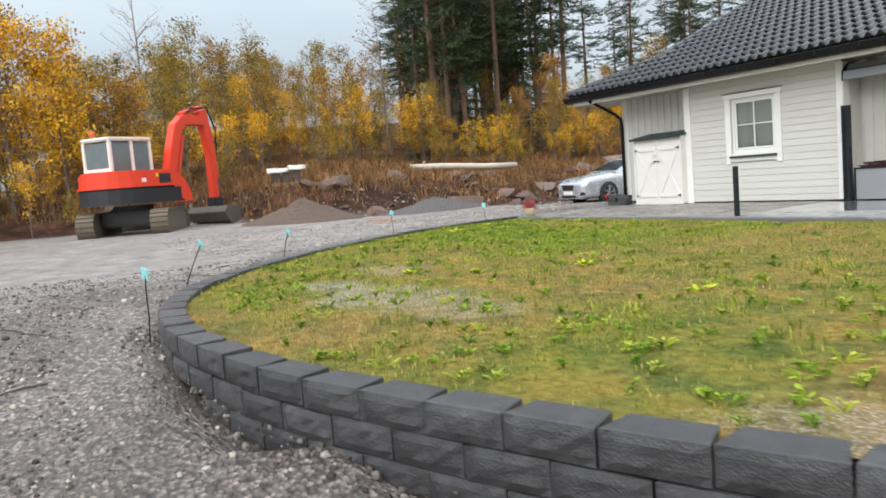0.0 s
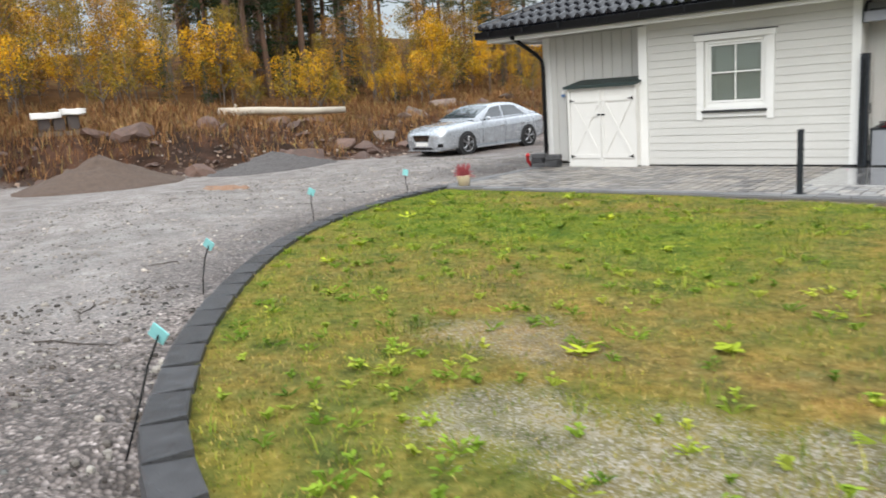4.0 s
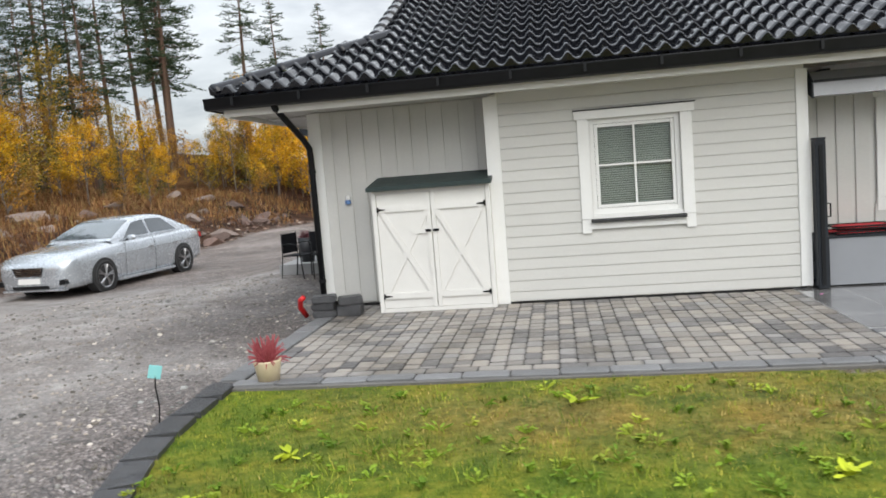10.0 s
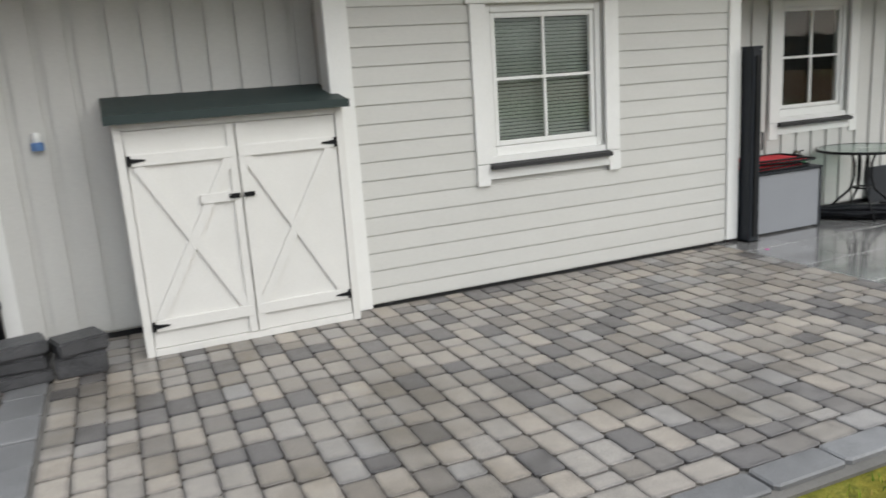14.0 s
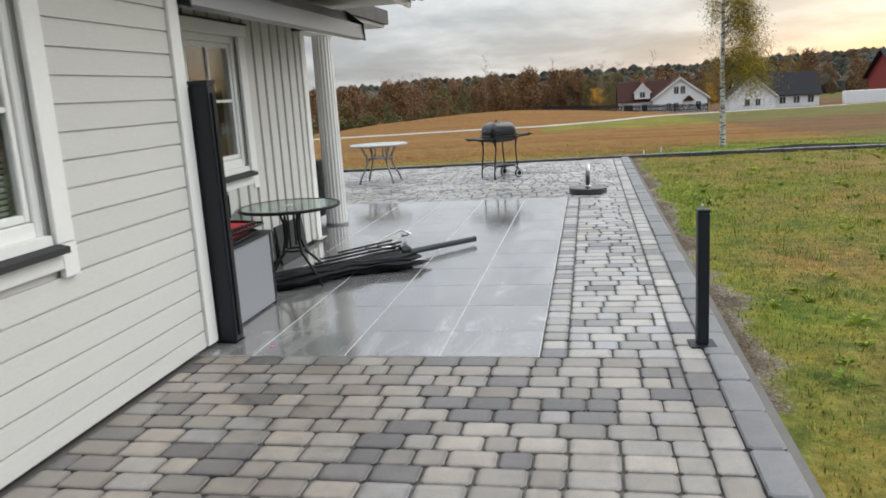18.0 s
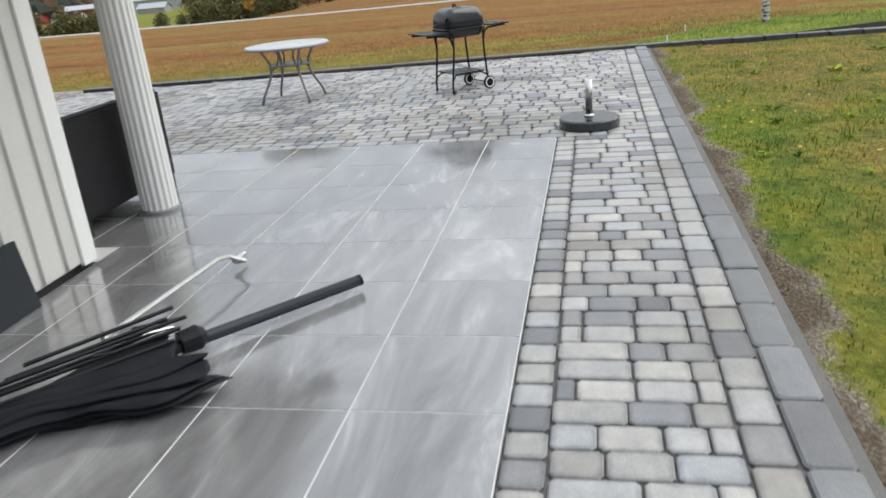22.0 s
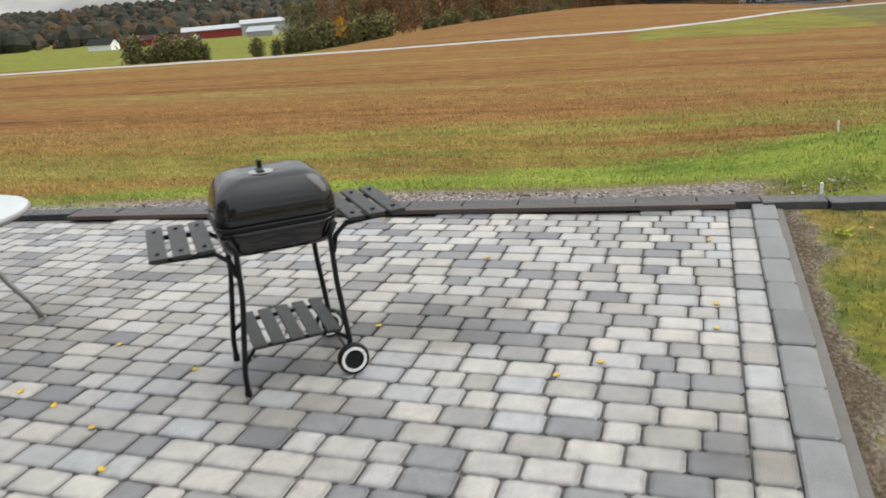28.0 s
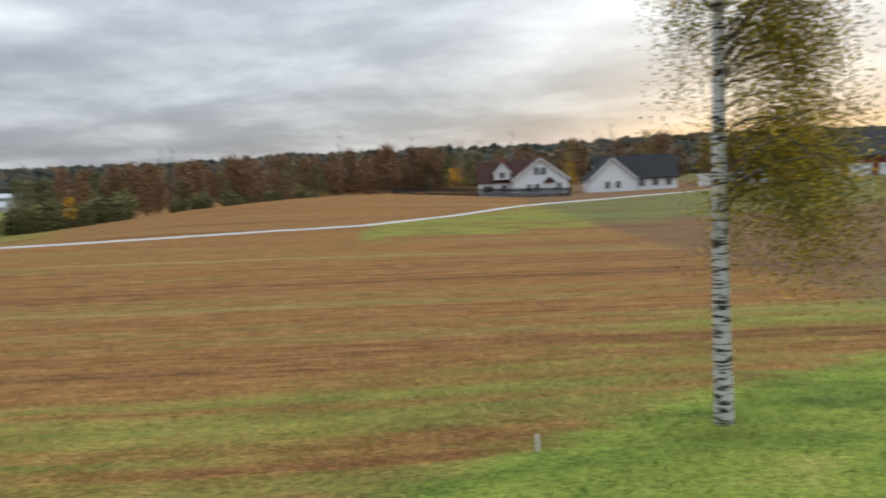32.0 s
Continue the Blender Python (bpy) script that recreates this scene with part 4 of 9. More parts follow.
# ---- windows ----
def build_window(name, hole, y, label, blind):
    """A four-pane casement in a white surround, with a dark sill and blinds behind the glass."""
    x0, x1, z0, z1 = hole
    w = tagged(empty(name), label, "window", kind="structure")
    part("window_casing", box(x0 - 0.13, y - 0.045, z0 - 0.04, x0 - 0.005, y - 0.019, z1 + 0.003), white_paint, w, bevel=0.004)
    part("window_casing", box(x1 + 0.005, y - 0.045, z0 - 0.04, x1 + 0.13, y - 0.019, z1 + 0.003), white_paint, w, bevel=0.004)
    part("window_casing", box(x0 - 0.16, y - 0.052, z1 + 0.006, x1 + 0.16, y - 0.018, z1 + 0.10), white_paint, w, bevel=0.004)
    part("window_casing", box(x0 - 0.125, y - 0.043, z0 - 0.155, x1 + 0.125, y - 0.018, z0 - 0.075), white_paint, w, bevel=0.004)
    part("casing_foot", box(x0 - 0.13, y - 0.046, z0 - 0.195, x0 - 0.03, y - 0.02, z0 - 0.043), white_paint, w)
    part("casing_foot", box(x1 + 0.03, y - 0.046, z0 - 0.195, x1 + 0.13, y - 0.02, z0 - 0.043), white_paint, w)
    part("head_flashing", box(x0 - 0.17, y - 0.065, z1 + 0.102, x1 + 0.17, y - 0.018, z1 + 0.113), black_metal, w, "black metal head flashing")
    part("frame_skirt", box(x0, y - 0.03, z0 - 0.040, x1, y + 0.004, z0 + 0.004), white_paint, w)
    part("window_sill", prism([(y - 0.088, z0 - 0.080), (y - 0.088, z0 - 0.052), (y - 0.035, z0 - 0.042), (y + 0.05, z0 - 0.041), (y + 0.05, z0 - 0.06), (y - 0.03, z0 - 0.078)], "x", x0 - 0.03, x1 + 0.03), mat("matt_black_sill", (0.02, 0.02, 0.021), (0.03, 0.03, 0.031), 0.7), w, "black metal sill")
    fr = 0.052
    yf = y + 0.005
    for bx in ((x0, z0, x0 + fr, z1), (x1 - fr, z0, x1, z1), (x0 + fr, z1 - fr, x1 - fr, z1), (x0 + fr, z0, x1 - fr, z0 + fr + 0.02)):
        part("window_frame", box(bx[0], yf, bx[1], bx[2], yf + 0.07, bx[3]), white_paint, w, bevel=0.005)
    s = fr + 0.004
    for bx in ((x0 + s, z0 + s + 0.02, x0 + s + 0.035, z1 - s), (x1 - s - 0.035, z0 + s + 0.02, x1 - s, z1 - s), (x0 + s + 0.035, z1 - s - 0.035, x1 - s - 0.035, z1 - s), (x0 + s + 0.035, z0 + s + 0.02, x1 - s - 0.035, z0 + s + 0.055)):
        part("sash", box(bx[0], yf + 0.012, bx[1], bx[2], yf + 0.05, bx[3]), white_paint, w, bevel=0.004)
    xm, zm = (x0 + x1) / 2, (z0 + z1) / 2 + 0.02
    part("glazing_bar", box(xm - 0.011, yf + 0.014, z0 + 0.08, xm + 0.011, yf + 0.036, z1 - 0.08), white_paint, w)
    part("glazing_bar", box(x0 + 0.08, yf + 0.016, zm - 0.011, x1 - 0.08, yf + 0.034, zm + 0.011), white_paint, w)
    for px0, px1 in ((x0 + 0.09, xm - 0.011), (xm + 0.011, x1 - 0.09)):
        for pz0, pz1 in ((z0 + 0.11, zm - 0.011), (zm + 0.011, z1 - 0.09)):
            g = part("pane", box(px0, yf + 0.026, pz0, px1, yf + 0.030, pz1), glass_mat("window_glass"), w)
            g.visible_shadow = False
    # a shallow near-black box closes the opening; its colour stands for the unlit room
    part("reveal", box(x0 - 0.02, y + 0.50, z0 - 0.02, x1 + 0.02, y + 0.52, z1 + 0.02), mat("unlit_room_tone", (0.05, 0.05, 0.048), (0.03, 0.03, 0.03), 0.9), w)
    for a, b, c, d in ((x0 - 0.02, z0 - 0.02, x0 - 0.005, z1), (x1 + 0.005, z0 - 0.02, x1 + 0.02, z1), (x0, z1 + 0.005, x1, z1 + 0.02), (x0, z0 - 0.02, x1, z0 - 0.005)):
        part("reveal", box(a, y + 0.10, b, c, y + 0.5, d), MATS["unlit_room_tone"], w)
    if blind:
        n = 34
        sl = None
        for i in range(n):
            zz = z0 + 0.12 + (z1 - z0 - 0.2) * i / n
            if sl is None:
                first = part("blind_slat", box(x0 + 0.07, -0.012, -0.0008, x1 - 0.07, 0.012, 0.0008, m=Matrix.Rotation(radians(-52), 4, "X")), blind_mat, w)
                first.location = (0, y + 0.085, zz)
                sl = first.data
            else:
                o = new("blind_slat", sl)
                o.parent = w
                o.location = (0, y + 0.085, zz)
    return w


build_window("window_1", WIN, 0.0, "white four-pane window with closed grey blinds", True)
build_window("window_2", WIN2, 0.53, "white four-pane terrace window reflecting the sky", False)

# fluted terrace column with its beam, under the eaves
col = thing("terrace_column", "white fluted column carrying the terrace roof", "column")


def fluted(r0, r1, z0, z1, flutes=18):
    bm = bmesh.new()
    rings = []
    for zz, r in ((z0, r0), (z1, r1)):
        rings.append([bm.verts.new((r * (1 - (0.07 if k % 4 in (1, 2) else 0.0)) * math.cos(2 * math.pi * k / (flutes * 4)), r * (1 - (0.07 if k % 4 in (1, 2) else 0.0)) * math.sin(2 * math.pi * k / (flutes * 4)), zz)) for k in range(flutes * 4)])
    n = flutes * 4
    for k in range(n):
        bm.faces.new((rings[0][k], rings[0][(k + 1) % n], rings[1][(k + 1) % n], rings[1][k]))
    bm.faces.new(rings[0])
    bm.faces.new(rings[1])
    return bm


col.location = (7.72, 0.63, 0)
part("shaft", fluted(0.125, 0.112, 0.02, 2.30), white_paint, col)
part("base_ring", lathe([(0.135, 0.0), (0.135, 0.02), (0.12, 0.03)], 32), mat("grey_base", (0.25, 0.25, 0.25)), col)
part("capital", box(-0.13, -0.13, 2.30, 0.13, 0.13, 2.36), white_paint, col)
X_COL = 7.72
part("terrace_beam", box(6.755, 0.52, 2.18, X_COL + 0.2, 0.74, 2.372), white_paint, house, "white terrace beam")
part("terrace_roof_edge", box(X_END + 0.035, 0.3, 2.42, 9.6, 9.0, 2.60), fascia_paint, house)
part("terrace_soffit", box(6.755, 0.35, 2.375, 9.55, 8.9, 2.415), soffit_mat, house)

# folded awning under the eaves
awn = thing("awning", "grey folded awning cassette fixed under the eaves", "awning")
grey_alu = mat("grey_aluminium", (0.22, 0.225, 0.235), (0.26, 0.265, 0.275), 0.35, metal=0.5, scale=3, fine=80, bump=0.03)
AX0, AX1 = 3.34, 6.95
part("cassette", prism([(0.30, 2.20), (0.05, 2.12), (0.02, 2.20), (0.08, 2.33), (0.30, 2.35)], "x", AX0, AX1), grey_alu, awn)
part("front_bar", prism([(-0.10, 2.06), (-0.02, 2.05), (0.0, 2.19), (-0.08, 2.20)], "x", AX0, AX1), grey_alu, awn, bevel=0.006)
part("fabric", prism([(-0.02, 2.19), (0.25, 2.33), (0.25, 2.345), (-0.03, 2.205)], "x", AX0 + 0.05, AX1 - 0.05), mat("awning_fabric", (0.10, 0.105, 0.11), (0.13, 0.135, 0.14), 0.9, fine=300), awn)
for xe in (AX0 - 0.015, AX1):
    part("end_cap", prism([(0.30, 2.18), (-0.11, 2.04), (-0.10, 2.21), (0.07, 2.35), (0.30, 2.37)], "x", xe, xe + 0.015), anthracite, awn)
for xa in (4.2, 6.1):
    part("arm", tube([(xa, 0.20, 2.17), (xa + 0.5, 0.08, 2.14), (xa + 0.02, -0.03, 2.12)], 0.022, 8), grey_alu, awn)
part("wall_bracket", box(AX0 + 0.2, 0.28, 2.15, AX0 + 0.3, 0.53, 2.37), anthracite, awn)
part("wall_bracket", box(AX1 - 0.5, 0.28, 2.15, AX1 - 0.4, 0.53, 2.37), anthracite, awn)


# ---- things on and by the terrace ----
red_fabric = mat("red_cushion_fabric", (0.55, 0.02, 0.03), (0.42, 0.015, 0.025), 0.75, scale=10, fine=300, bump=0.3)
black_fabric = mat("black_parasol_fabric", (0.010, 0.0105, 0.013), (0.018, 0.019, 0.022), 0.6, spec=0.15, scale=6, fine=250, bump=0.3)
steel = mat("brushed_steel", (0.55, 0.55, 0.54), (0.45, 0.45, 0.44), 0.3, metal=1.0, scale=10, fine=200, bump=0.03)
enamel = mat("black_enamel", (0.008, 0.008, 0.009), (0.012, 0.012, 0.013), 0.06, spec=0.65, scale=6, fine=60, bump=0.015)
slat_wood = mat("dark_slat", (0.030, 0.029, 0.029), (0.018, 0.0175, 0.017), 0.4, spec=0.45, scale=12, fine=150, bump=0.2, stretch=(1, 8, 8))
wicker = mat("black_wicker", (0.008, 0.008, 0.009), (0.018, 0.018, 0.02), 0.6, spec=0.25, scale=60, fine=160, bump=1.0)
grey_table = mat("grey_table_metal", (0.20, 0.20, 0.205), (0.26, 0.26, 0.265), 0.4, metal=0.3, scale=8, fine=120, bump=0.05)
box_grey = mat("grey_box_panel", (0.24, 0.25, 0.27), (0.27, 0.28, 0.30), 0.45, scale=3, fine=150, bump=0.06)


def garden_post(name, label, m, h, w):
    """A square powder-coated post with a cap and a foot plate."""
    p = thing(name, label, "post", m)
    part("shaft", box(-w / 2, -w / 2, 0.008, w / 2, w / 2, h), anthracite, p, bevel=0.004)
    part("cap", box(-w / 2 - 0.003, -w / 2 - 0.003, h, w / 2 + 0.003, w / 2 + 0.003, h + 0.018), anthracite, p, bevel=0.004)
    part("foot_plate", box(-0.07, -0.07, 0.0, 0.07, 0.07, 0.008), anthracite, p)
    part("hook", tube([(0.0, 0.0, h + 0.018), (0.0, 0.0, h + 0.035), (0.02, 0.0, h + 0.04)], 0.006, 6), steel, p)
    return p


garden_post("bollard_post", "short anthracite metal post on the paving edge", pose(3.33, -2.95, 0, 0, 0, 4), 0.75, 0.062)
awn_post = thing("screen_post", "tall anthracite metal side-screen housing beside the wall", "post", pose(3.375, -0.08, 0))
part("shaft", box(-0.055, -0.07, 0.01, 0.055, 0.06, 1.60), anthracite, awn_post, bevel=0.008)
part("rail", box(-0.02, -0.082, 0.05, 0.02, -0.071, 1.55), black_metal, awn_post)
part("cap", box(-0.058, -0.073, 1.60, 0.058, 0.063, 1.625), anthracite, awn_post, bevel=0.006)
part("foot", box(-0.06, -0.075, 0.0, 0.06, 0.065, 0.01), black_metal, awn_post)
part("handle", tube([(0.06, -0.02, 0.78), (0.09, -0.05, 0.78), (0.09, -0.05, 0.92), (0.06, -0.02, 0.92)], 0.009, 8), black_metal, awn_post)

# storage box with folded red chairs on its lid
sb = thing("storage_box", "grey metal cushion box with dark edges by the wall", "storage box", pose(3.46, -0.02, 0))
part("front_panel", box(0.02, 0.0, 0.02, 0.80, 0.014, 0.53), box_grey, sb)
part("side_panel", box(0.0, 0.002, 0.02, 0.018, 0.50, 0.53), box_grey, sb)
part("side_panel", box(0.802, 0.002, 0.02, 0.82, 0.50, 0.53), box_grey, sb)
part("back_panel", box(0.02, 0.486, 0.02, 0.80, 0.50, 0.53), box_grey, sb)
for ex, ey in ((-0.006, -0.006), (0.802, -0.006), (-0.006, 0.482), (0.802, 0.482)):
    part("corner_edge", box(ex, ey, 0.0, ex + 0.024, ey + 0.024, 0.53), anthracite, sb)
part("lid", box(-0.015, -0.015, 0.532, 0.835, 0.515, 0.556), anthracite, sb, bevel=0.006)
part("inner", box(0.03, 0.02, 0.03, 0.79, 0.48, 0.04), anthracite, sb)


def cushion(w, d, h):
    bm = bmesh.new()
    n = 12
    grid = {}
    for s in (1, -1):
        for i in range(n + 1):
            for j in range(n + 1):
                u, v = i / n * 2 - 1, j / n * 2 - 1
                edge = (1 - abs(u) ** 6) * (1 - abs(v) ** 6)
                z = s * h / 2 * edge ** 0.5 * (1 + 0.12 * noise.noise(Vector((u * 2.2, v * 2.2, s))))
                grid[s, i, j] = bm.verts.new((u * w / 2, v * d / 2, z + h / 2))
        for i in range(n):
            for j in range(n):
                q = [grid[s, i, j], grid[s, i + 1, j], grid[s, i + 1, j + 1], grid[s, i, j + 1]]
                bm.faces.new(q if s > 0 else q[::-1])
    bmesh.ops.remove_doubles(bm, verts=bm.verts[:], dist=1e-4)
    return bm


for k, (cx, cy, cz, rz) in enumerate(((3.84, 0.20, 0.556, 4), (3.90, 0.22, 0.606, -6))):
    fc = thing("folded_chair", "folded garden chair with red seat on the box", "chair", pose(cx, cy, cz, 0, 0, rz), group="folded red chairs")
    part("seat", cushion(0.56, 0.36, 0.035), red_fabric, fc, "red fabric seat", smooth=True)
    part("frame_tube", tube([(-0.30, -0.20, 0.008), (0.32, -0.20, 0.012), (0.36, -0.17, 0.012), (0.36, 0.17, 0.012), (0.32, 0.20, 0.012), (-0.30, 0.20, 0.008)], 0.009, 8), black_metal, fc, smooth=True)
    part("frame_tube", tube([(-0.34, -0.17, 0.03), (0.26, -0.17, 0.034), (0.29, 0.0, 0.034), (0.26, 0.17, 0.034), (-0.34, 0.17, 0.03)], 0.009, 8), black_metal, fc, smooth=True)
    for i in range(12):
        part("lace", tube([(-0.27 + 0.048 * i, -0.205, 0.014), (-0.262 + 0.048 * i, -0.178, 0.026)], 0.005, 5), black_metal, fc)

# garden tap on the terrace wall and a board leaning against it
tap = thing("garden_tap", "small brass garden tap with a green hose connector", "tap", pose(4.53, 0.495, 0.59))
part("backplate", box(-0.035, -0.012, -0.035, 0.035, 0.0, 0.035), steel, tap, bevel=0.006)
part("spout", tube([(0, -0.01, 0), (0, -0.07, 0.0), (0, -0.10, -0.02), (0, -0.10, -0.05)], 0.012, 10), steel, tap, smooth=True)
part("lever", tube([(0, -0.05, 0.01), (0.0, -0.05, 0.035), (0.045, -0.05, 0.04)], 0.007, 8), black_metal, tap)
part("hose_connector", lathe([(0.0, -0.085), (0.016, -0.085), (0.018, -0.06), (0.014, -0.045), (0.0, -0.045)], 12, m=Matrix.Translation((0, -0.10, 0))), mat("green_plastic", (0.02, 0.22, 0.07), (0.03, 0.26, 0.09), 0.4), tap, "green plastic connector")
board = part("leaning_panel", box(-0.33, -0.010, 0.0, 0.33, 0.010, 0.36), anthracite, None, bevel=0.004)
board.matrix_world = pose(5.83, 0.43, 0.004, -7, 0, 0)
tagged(board, "dark grey panel leaning against the terrace wall", "panel")

# round glass table
gt = thing("glass_table", "round table with green-tinted glass top and black legs", "table", pose(4.93, 0.07, 0))
GTH = 0.635
part("tabletop", lathe([(0.0, GTH), (0.395, GTH), (0.398, GTH + 0.003), (0.395, GTH + 0.006), (0.0, GTH + 0.006)], 48), glass_mat("table_glass", (0.55, 0.78, 0.68), 0.12), gt, "wet green-tinted glass top")
bm = bmesh.new()
lathe([(0.392, GTH - 0.018), (0.412, GTH - 0.016), (0.415, GTH + 0.004), (0.405, GTH + 0.009), (0.397, GTH + 0.007)], 48, bm, ring=True)
part("rim", bm, black_metal, gt, smooth=True)
part("parasol_ring", lathe([(0.022, GTH - 0.02), (0.03, GTH + 0.008), (0.022, GTH + 0.008)], 16, ring=True), white_paint, gt)
for k in range(4):
    a = radians(45 + 90 * k + 12)
    ca, sa = math.cos(a), math.sin(a)
    pts = [(0.36, 0.0), (0.20, 0.17), (0.11, 0.25), (0.075, 0.36), (0.075, 0.50), (0.11, 0.60), (0.20, GTH - 0.015)]
    part("leg", tube([(r * ca, r * sa, z) for r, z in pts], 0.011, 8), black_metal, gt, smooth=True)
    part("leg_brace", tube([(0.05 * ca - 0.03 * sa, 0.05 * sa + 0.03 * ca, 0.30), (0.05 * ca - 0.03 * sa, 0.05 * sa + 0.03 * ca, GTH - 0.02)], 0.008, 6), black_metal, gt)
part("leg_ring", tube([(0.082 * math.cos(2 * math.pi * k / 16), 0.082 * math.sin(2 * math.pi * k / 16), 0.27) for k in range(17)], 0.009, 6), black_metal, gt)

# closed parasol lying on the tiles
ps = thing("parasol", "closed black parasol lying on the wet tiles", "parasol")
P0, P1 = Vector((4.50, 0.26, 0.0)), Vector((6.325, -1.225, 0.0))
AXd = (P1 - P0).normalized()
SIDE = Vector((-AXd.y, AXd.x, 0))
part("pole", tube([P0 + AXd * 0.2 + Vector((0, 0, 0.09)), P1 + Vector((0, 0, 0.052))], 0.027, 16), anthracite, ps, smooth=True)
part("pole_end", tube([P1 + AXd * 0.0 + Vector((0, 0, 0.052)), P1 + AXd * 0.012 + Vector((0, 0, 0.052))], 0.0285, 16), black_metal, ps)


def cloth():
    """The gathered canopy: pleats run from the tip to a loose, ragged hem that spreads over the tiles."""
    bm = bmesh.new()
    n, ks = 64, 96
    rows_ = []
    for i in range(n + 1):
        s = i / n
        w = 0.06 + 0.11 * sstep(0.0, 0.25, s) - 0.03 * sstep(0.35, 0.6, s) + 0.13 * sstep(0.6, 0.9, s) + 0.015 * math.sin(s * 9)
        ring = []
        for k in range(ks):
            a = 2 * math.pi * k / ks
            pleat = abs(math.sin(a * 6 + 1.6 * noise.noise(Vector((s * 2.2, 3, math.cos(a)))))) ** 0.7
            fold = 1 - 0.34 * (1 - pleat) * (0.35 + 0.65 * s) + 0.30 * noise.noise(Vector((math.cos(a) * 2.4, math.sin(a) * 2.4, s * 3.0)))
            u = math.cos(a) * w * fold
            flat_ = 0.052 - 0.010 * sstep(0.6, 1.0, s)
            h = 0.056 + math.sin(a) * flat_ * fold * (1.25 if math.sin(a) > 0 else 1.0) + 0.02 * noise.noise(Vector((u * 12, s * 6, 2)))
            off = 1.42 * s + (0.035 * (pleat - 0.5) + 0.20 * noise.noise(Vector((math.cos(a) * 1.4, math.sin(a) * 1.4, 1)))) * sstep(0.75, 1.0, s)
            p = P0 + AXd * off + SIDE * (u - 0.13 * sstep(0.3, 1.0, s)) + Vector((0, 0, max(h, 0.005)))
            ring.append(bm.verts.new(p))
        rows_.append(ring)
    for a, b in zip(rows_, rows_[1:]):
        for k in range(ks):
            bm.faces.new((a[k], a[(k + 1) % ks], b[(k + 1) % ks], b[k]))
    bm.faces.new(rows_[0])
    tip = [bm.verts.new(v.co * 0.4 + (P0 + AXd * 1.18 + Vector((0, 0, 0.05))) * 0.6) for v in rows_[-1]]
    for k in range(ks):
        bm.faces.new((rows_[-1][k], rows_[-1][(k + 1) % ks], tip[(k + 1) % ks], tip[k]))
    bm.faces.new(tip)
    return bm


part("canopy", cloth(), black_fabric, ps, "bunched black canopy", smooth=True)
for k in range(6):
    o = SIDE * (-0.01 + 0.034 * k) + Vector((0, 0, 0.118 + 0.02 * (k % 3)))
    s0 = 0.50 + 0.08 * k
    part("rib", tube([P0 + AXd * s0 + o, P0 + AXd * (1.42 + 0.05 * (k % 3)) + o + SIDE * (0.014 * k - 0.02)], 0.010, 6), black_metal, ps)
for k in range(3):
    o = SIDE * (0.02 + 0.07 * k) + Vector((0, 0, 0.15))
    part("strut", tube([P0 + AXd * (1.12 + 0.1 * k) + o, P0 + AXd * (1.42 + 0.05 * k) + o - Vector((0, 0, 0.03))], 0.007, 6), steel if k == 1 else black_metal, ps)
part("hub", lathe([(0.0, -0.05), (0.05, -0.05), (0.055, 0.03), (0.035, 0.06), (0.0, 0.06)], 14, m=Matrix.Translation(P0 + AXd * 1.5 + Vector((0, 0, 0.08))) @ AXd.to_track_quat("Z", "Y").to_matrix().to_4x4()), black_metal, ps)
part("crank_rod", tube([(5.55, -0.36, 0.14), (6.42, -0.46, 0.14), (6.50, -0.48, 0.12), (6.54, -0.54, 0.08), (6.60, -0.46, 0.05), (6.73, -0.45, 0.05)], 0.012, 8), steel, ps, "chrome crank")
part("crank_grip", tube([(6.61, -0.44, 0.05), (6.72, -0.45, 0.05)], 0.015, 10), steel, ps)

# parasol foot
ub = thing("parasol_stand", "round black parasol base with a steel tube", "parasol base", pose(9.72, -2.32, 0) @ Matrix.Diagonal((0.91, 0.91, 1, 1)))
part("slab", lathe([(0.0, 0.0), (0.275, 0.0), (0.282, 0.01), (0.282, 0.075), (0.27, 0.086), (0.0, 0.088)], 56), mat("wet_black_granite", (0.02, 0.021, 0.023), (0.05, 0.052, 0.055), 0.22, scale=20, fine=200, bump=0.06), ub)
part("tube", lathe([(0.033, 0.088), (0.033, 0.40), (0.029, 0.40), (0.029, 0.36), (0.0, 0.36)], 20), steel, ub, smooth=True)
part("collar", lathe([(0.05, 0.088), (0.05, 0.10), (0.036, 0.11)], 20), steel, ub)
for zz in (0.20, 0.34):
    part("clamp_screw", tube([(0.03, 0.0, zz), (0.075, 0.0, zz)], 0.006, 8), steel, ub)
    part("knob", tube([(0.07, 0.0, zz - 0.014), (0.07, 0.0, zz + 0.014)], 0.008, 8), black_metal, ub)

# grey table on the far paving
ot = thing("garden_table", "oval garden table with pale wet top and grey legs", "table", TABLE_AT)
TH = 0.66
bm = bmesh.new()
prof = [(0.0, TH - 0.012), (0.985, TH - 0.02), (1.0, TH - 0.008), (0.995, TH + 0.004), (0.0, TH + 0.008)]
lathe(prof, 56, bm, Matrix.Diagonal((0.50, 0.50, 1, 1)))
part("tabletop", bm, mat("pale_table_glass", (0.50, 0.53, 0.54), (0.55, 0.57, 0.58), 0.10, scale=3, fine=40, bump=0.02), ot)
part("rim", tube([(0.498 * math.cos(2 * math.pi * k / 40), 0.498 * math.sin(2 * math.pi * k / 40), TH - 0.014) for k in range(41)], 0.013, 8), grey_table, ot, smooth=True)
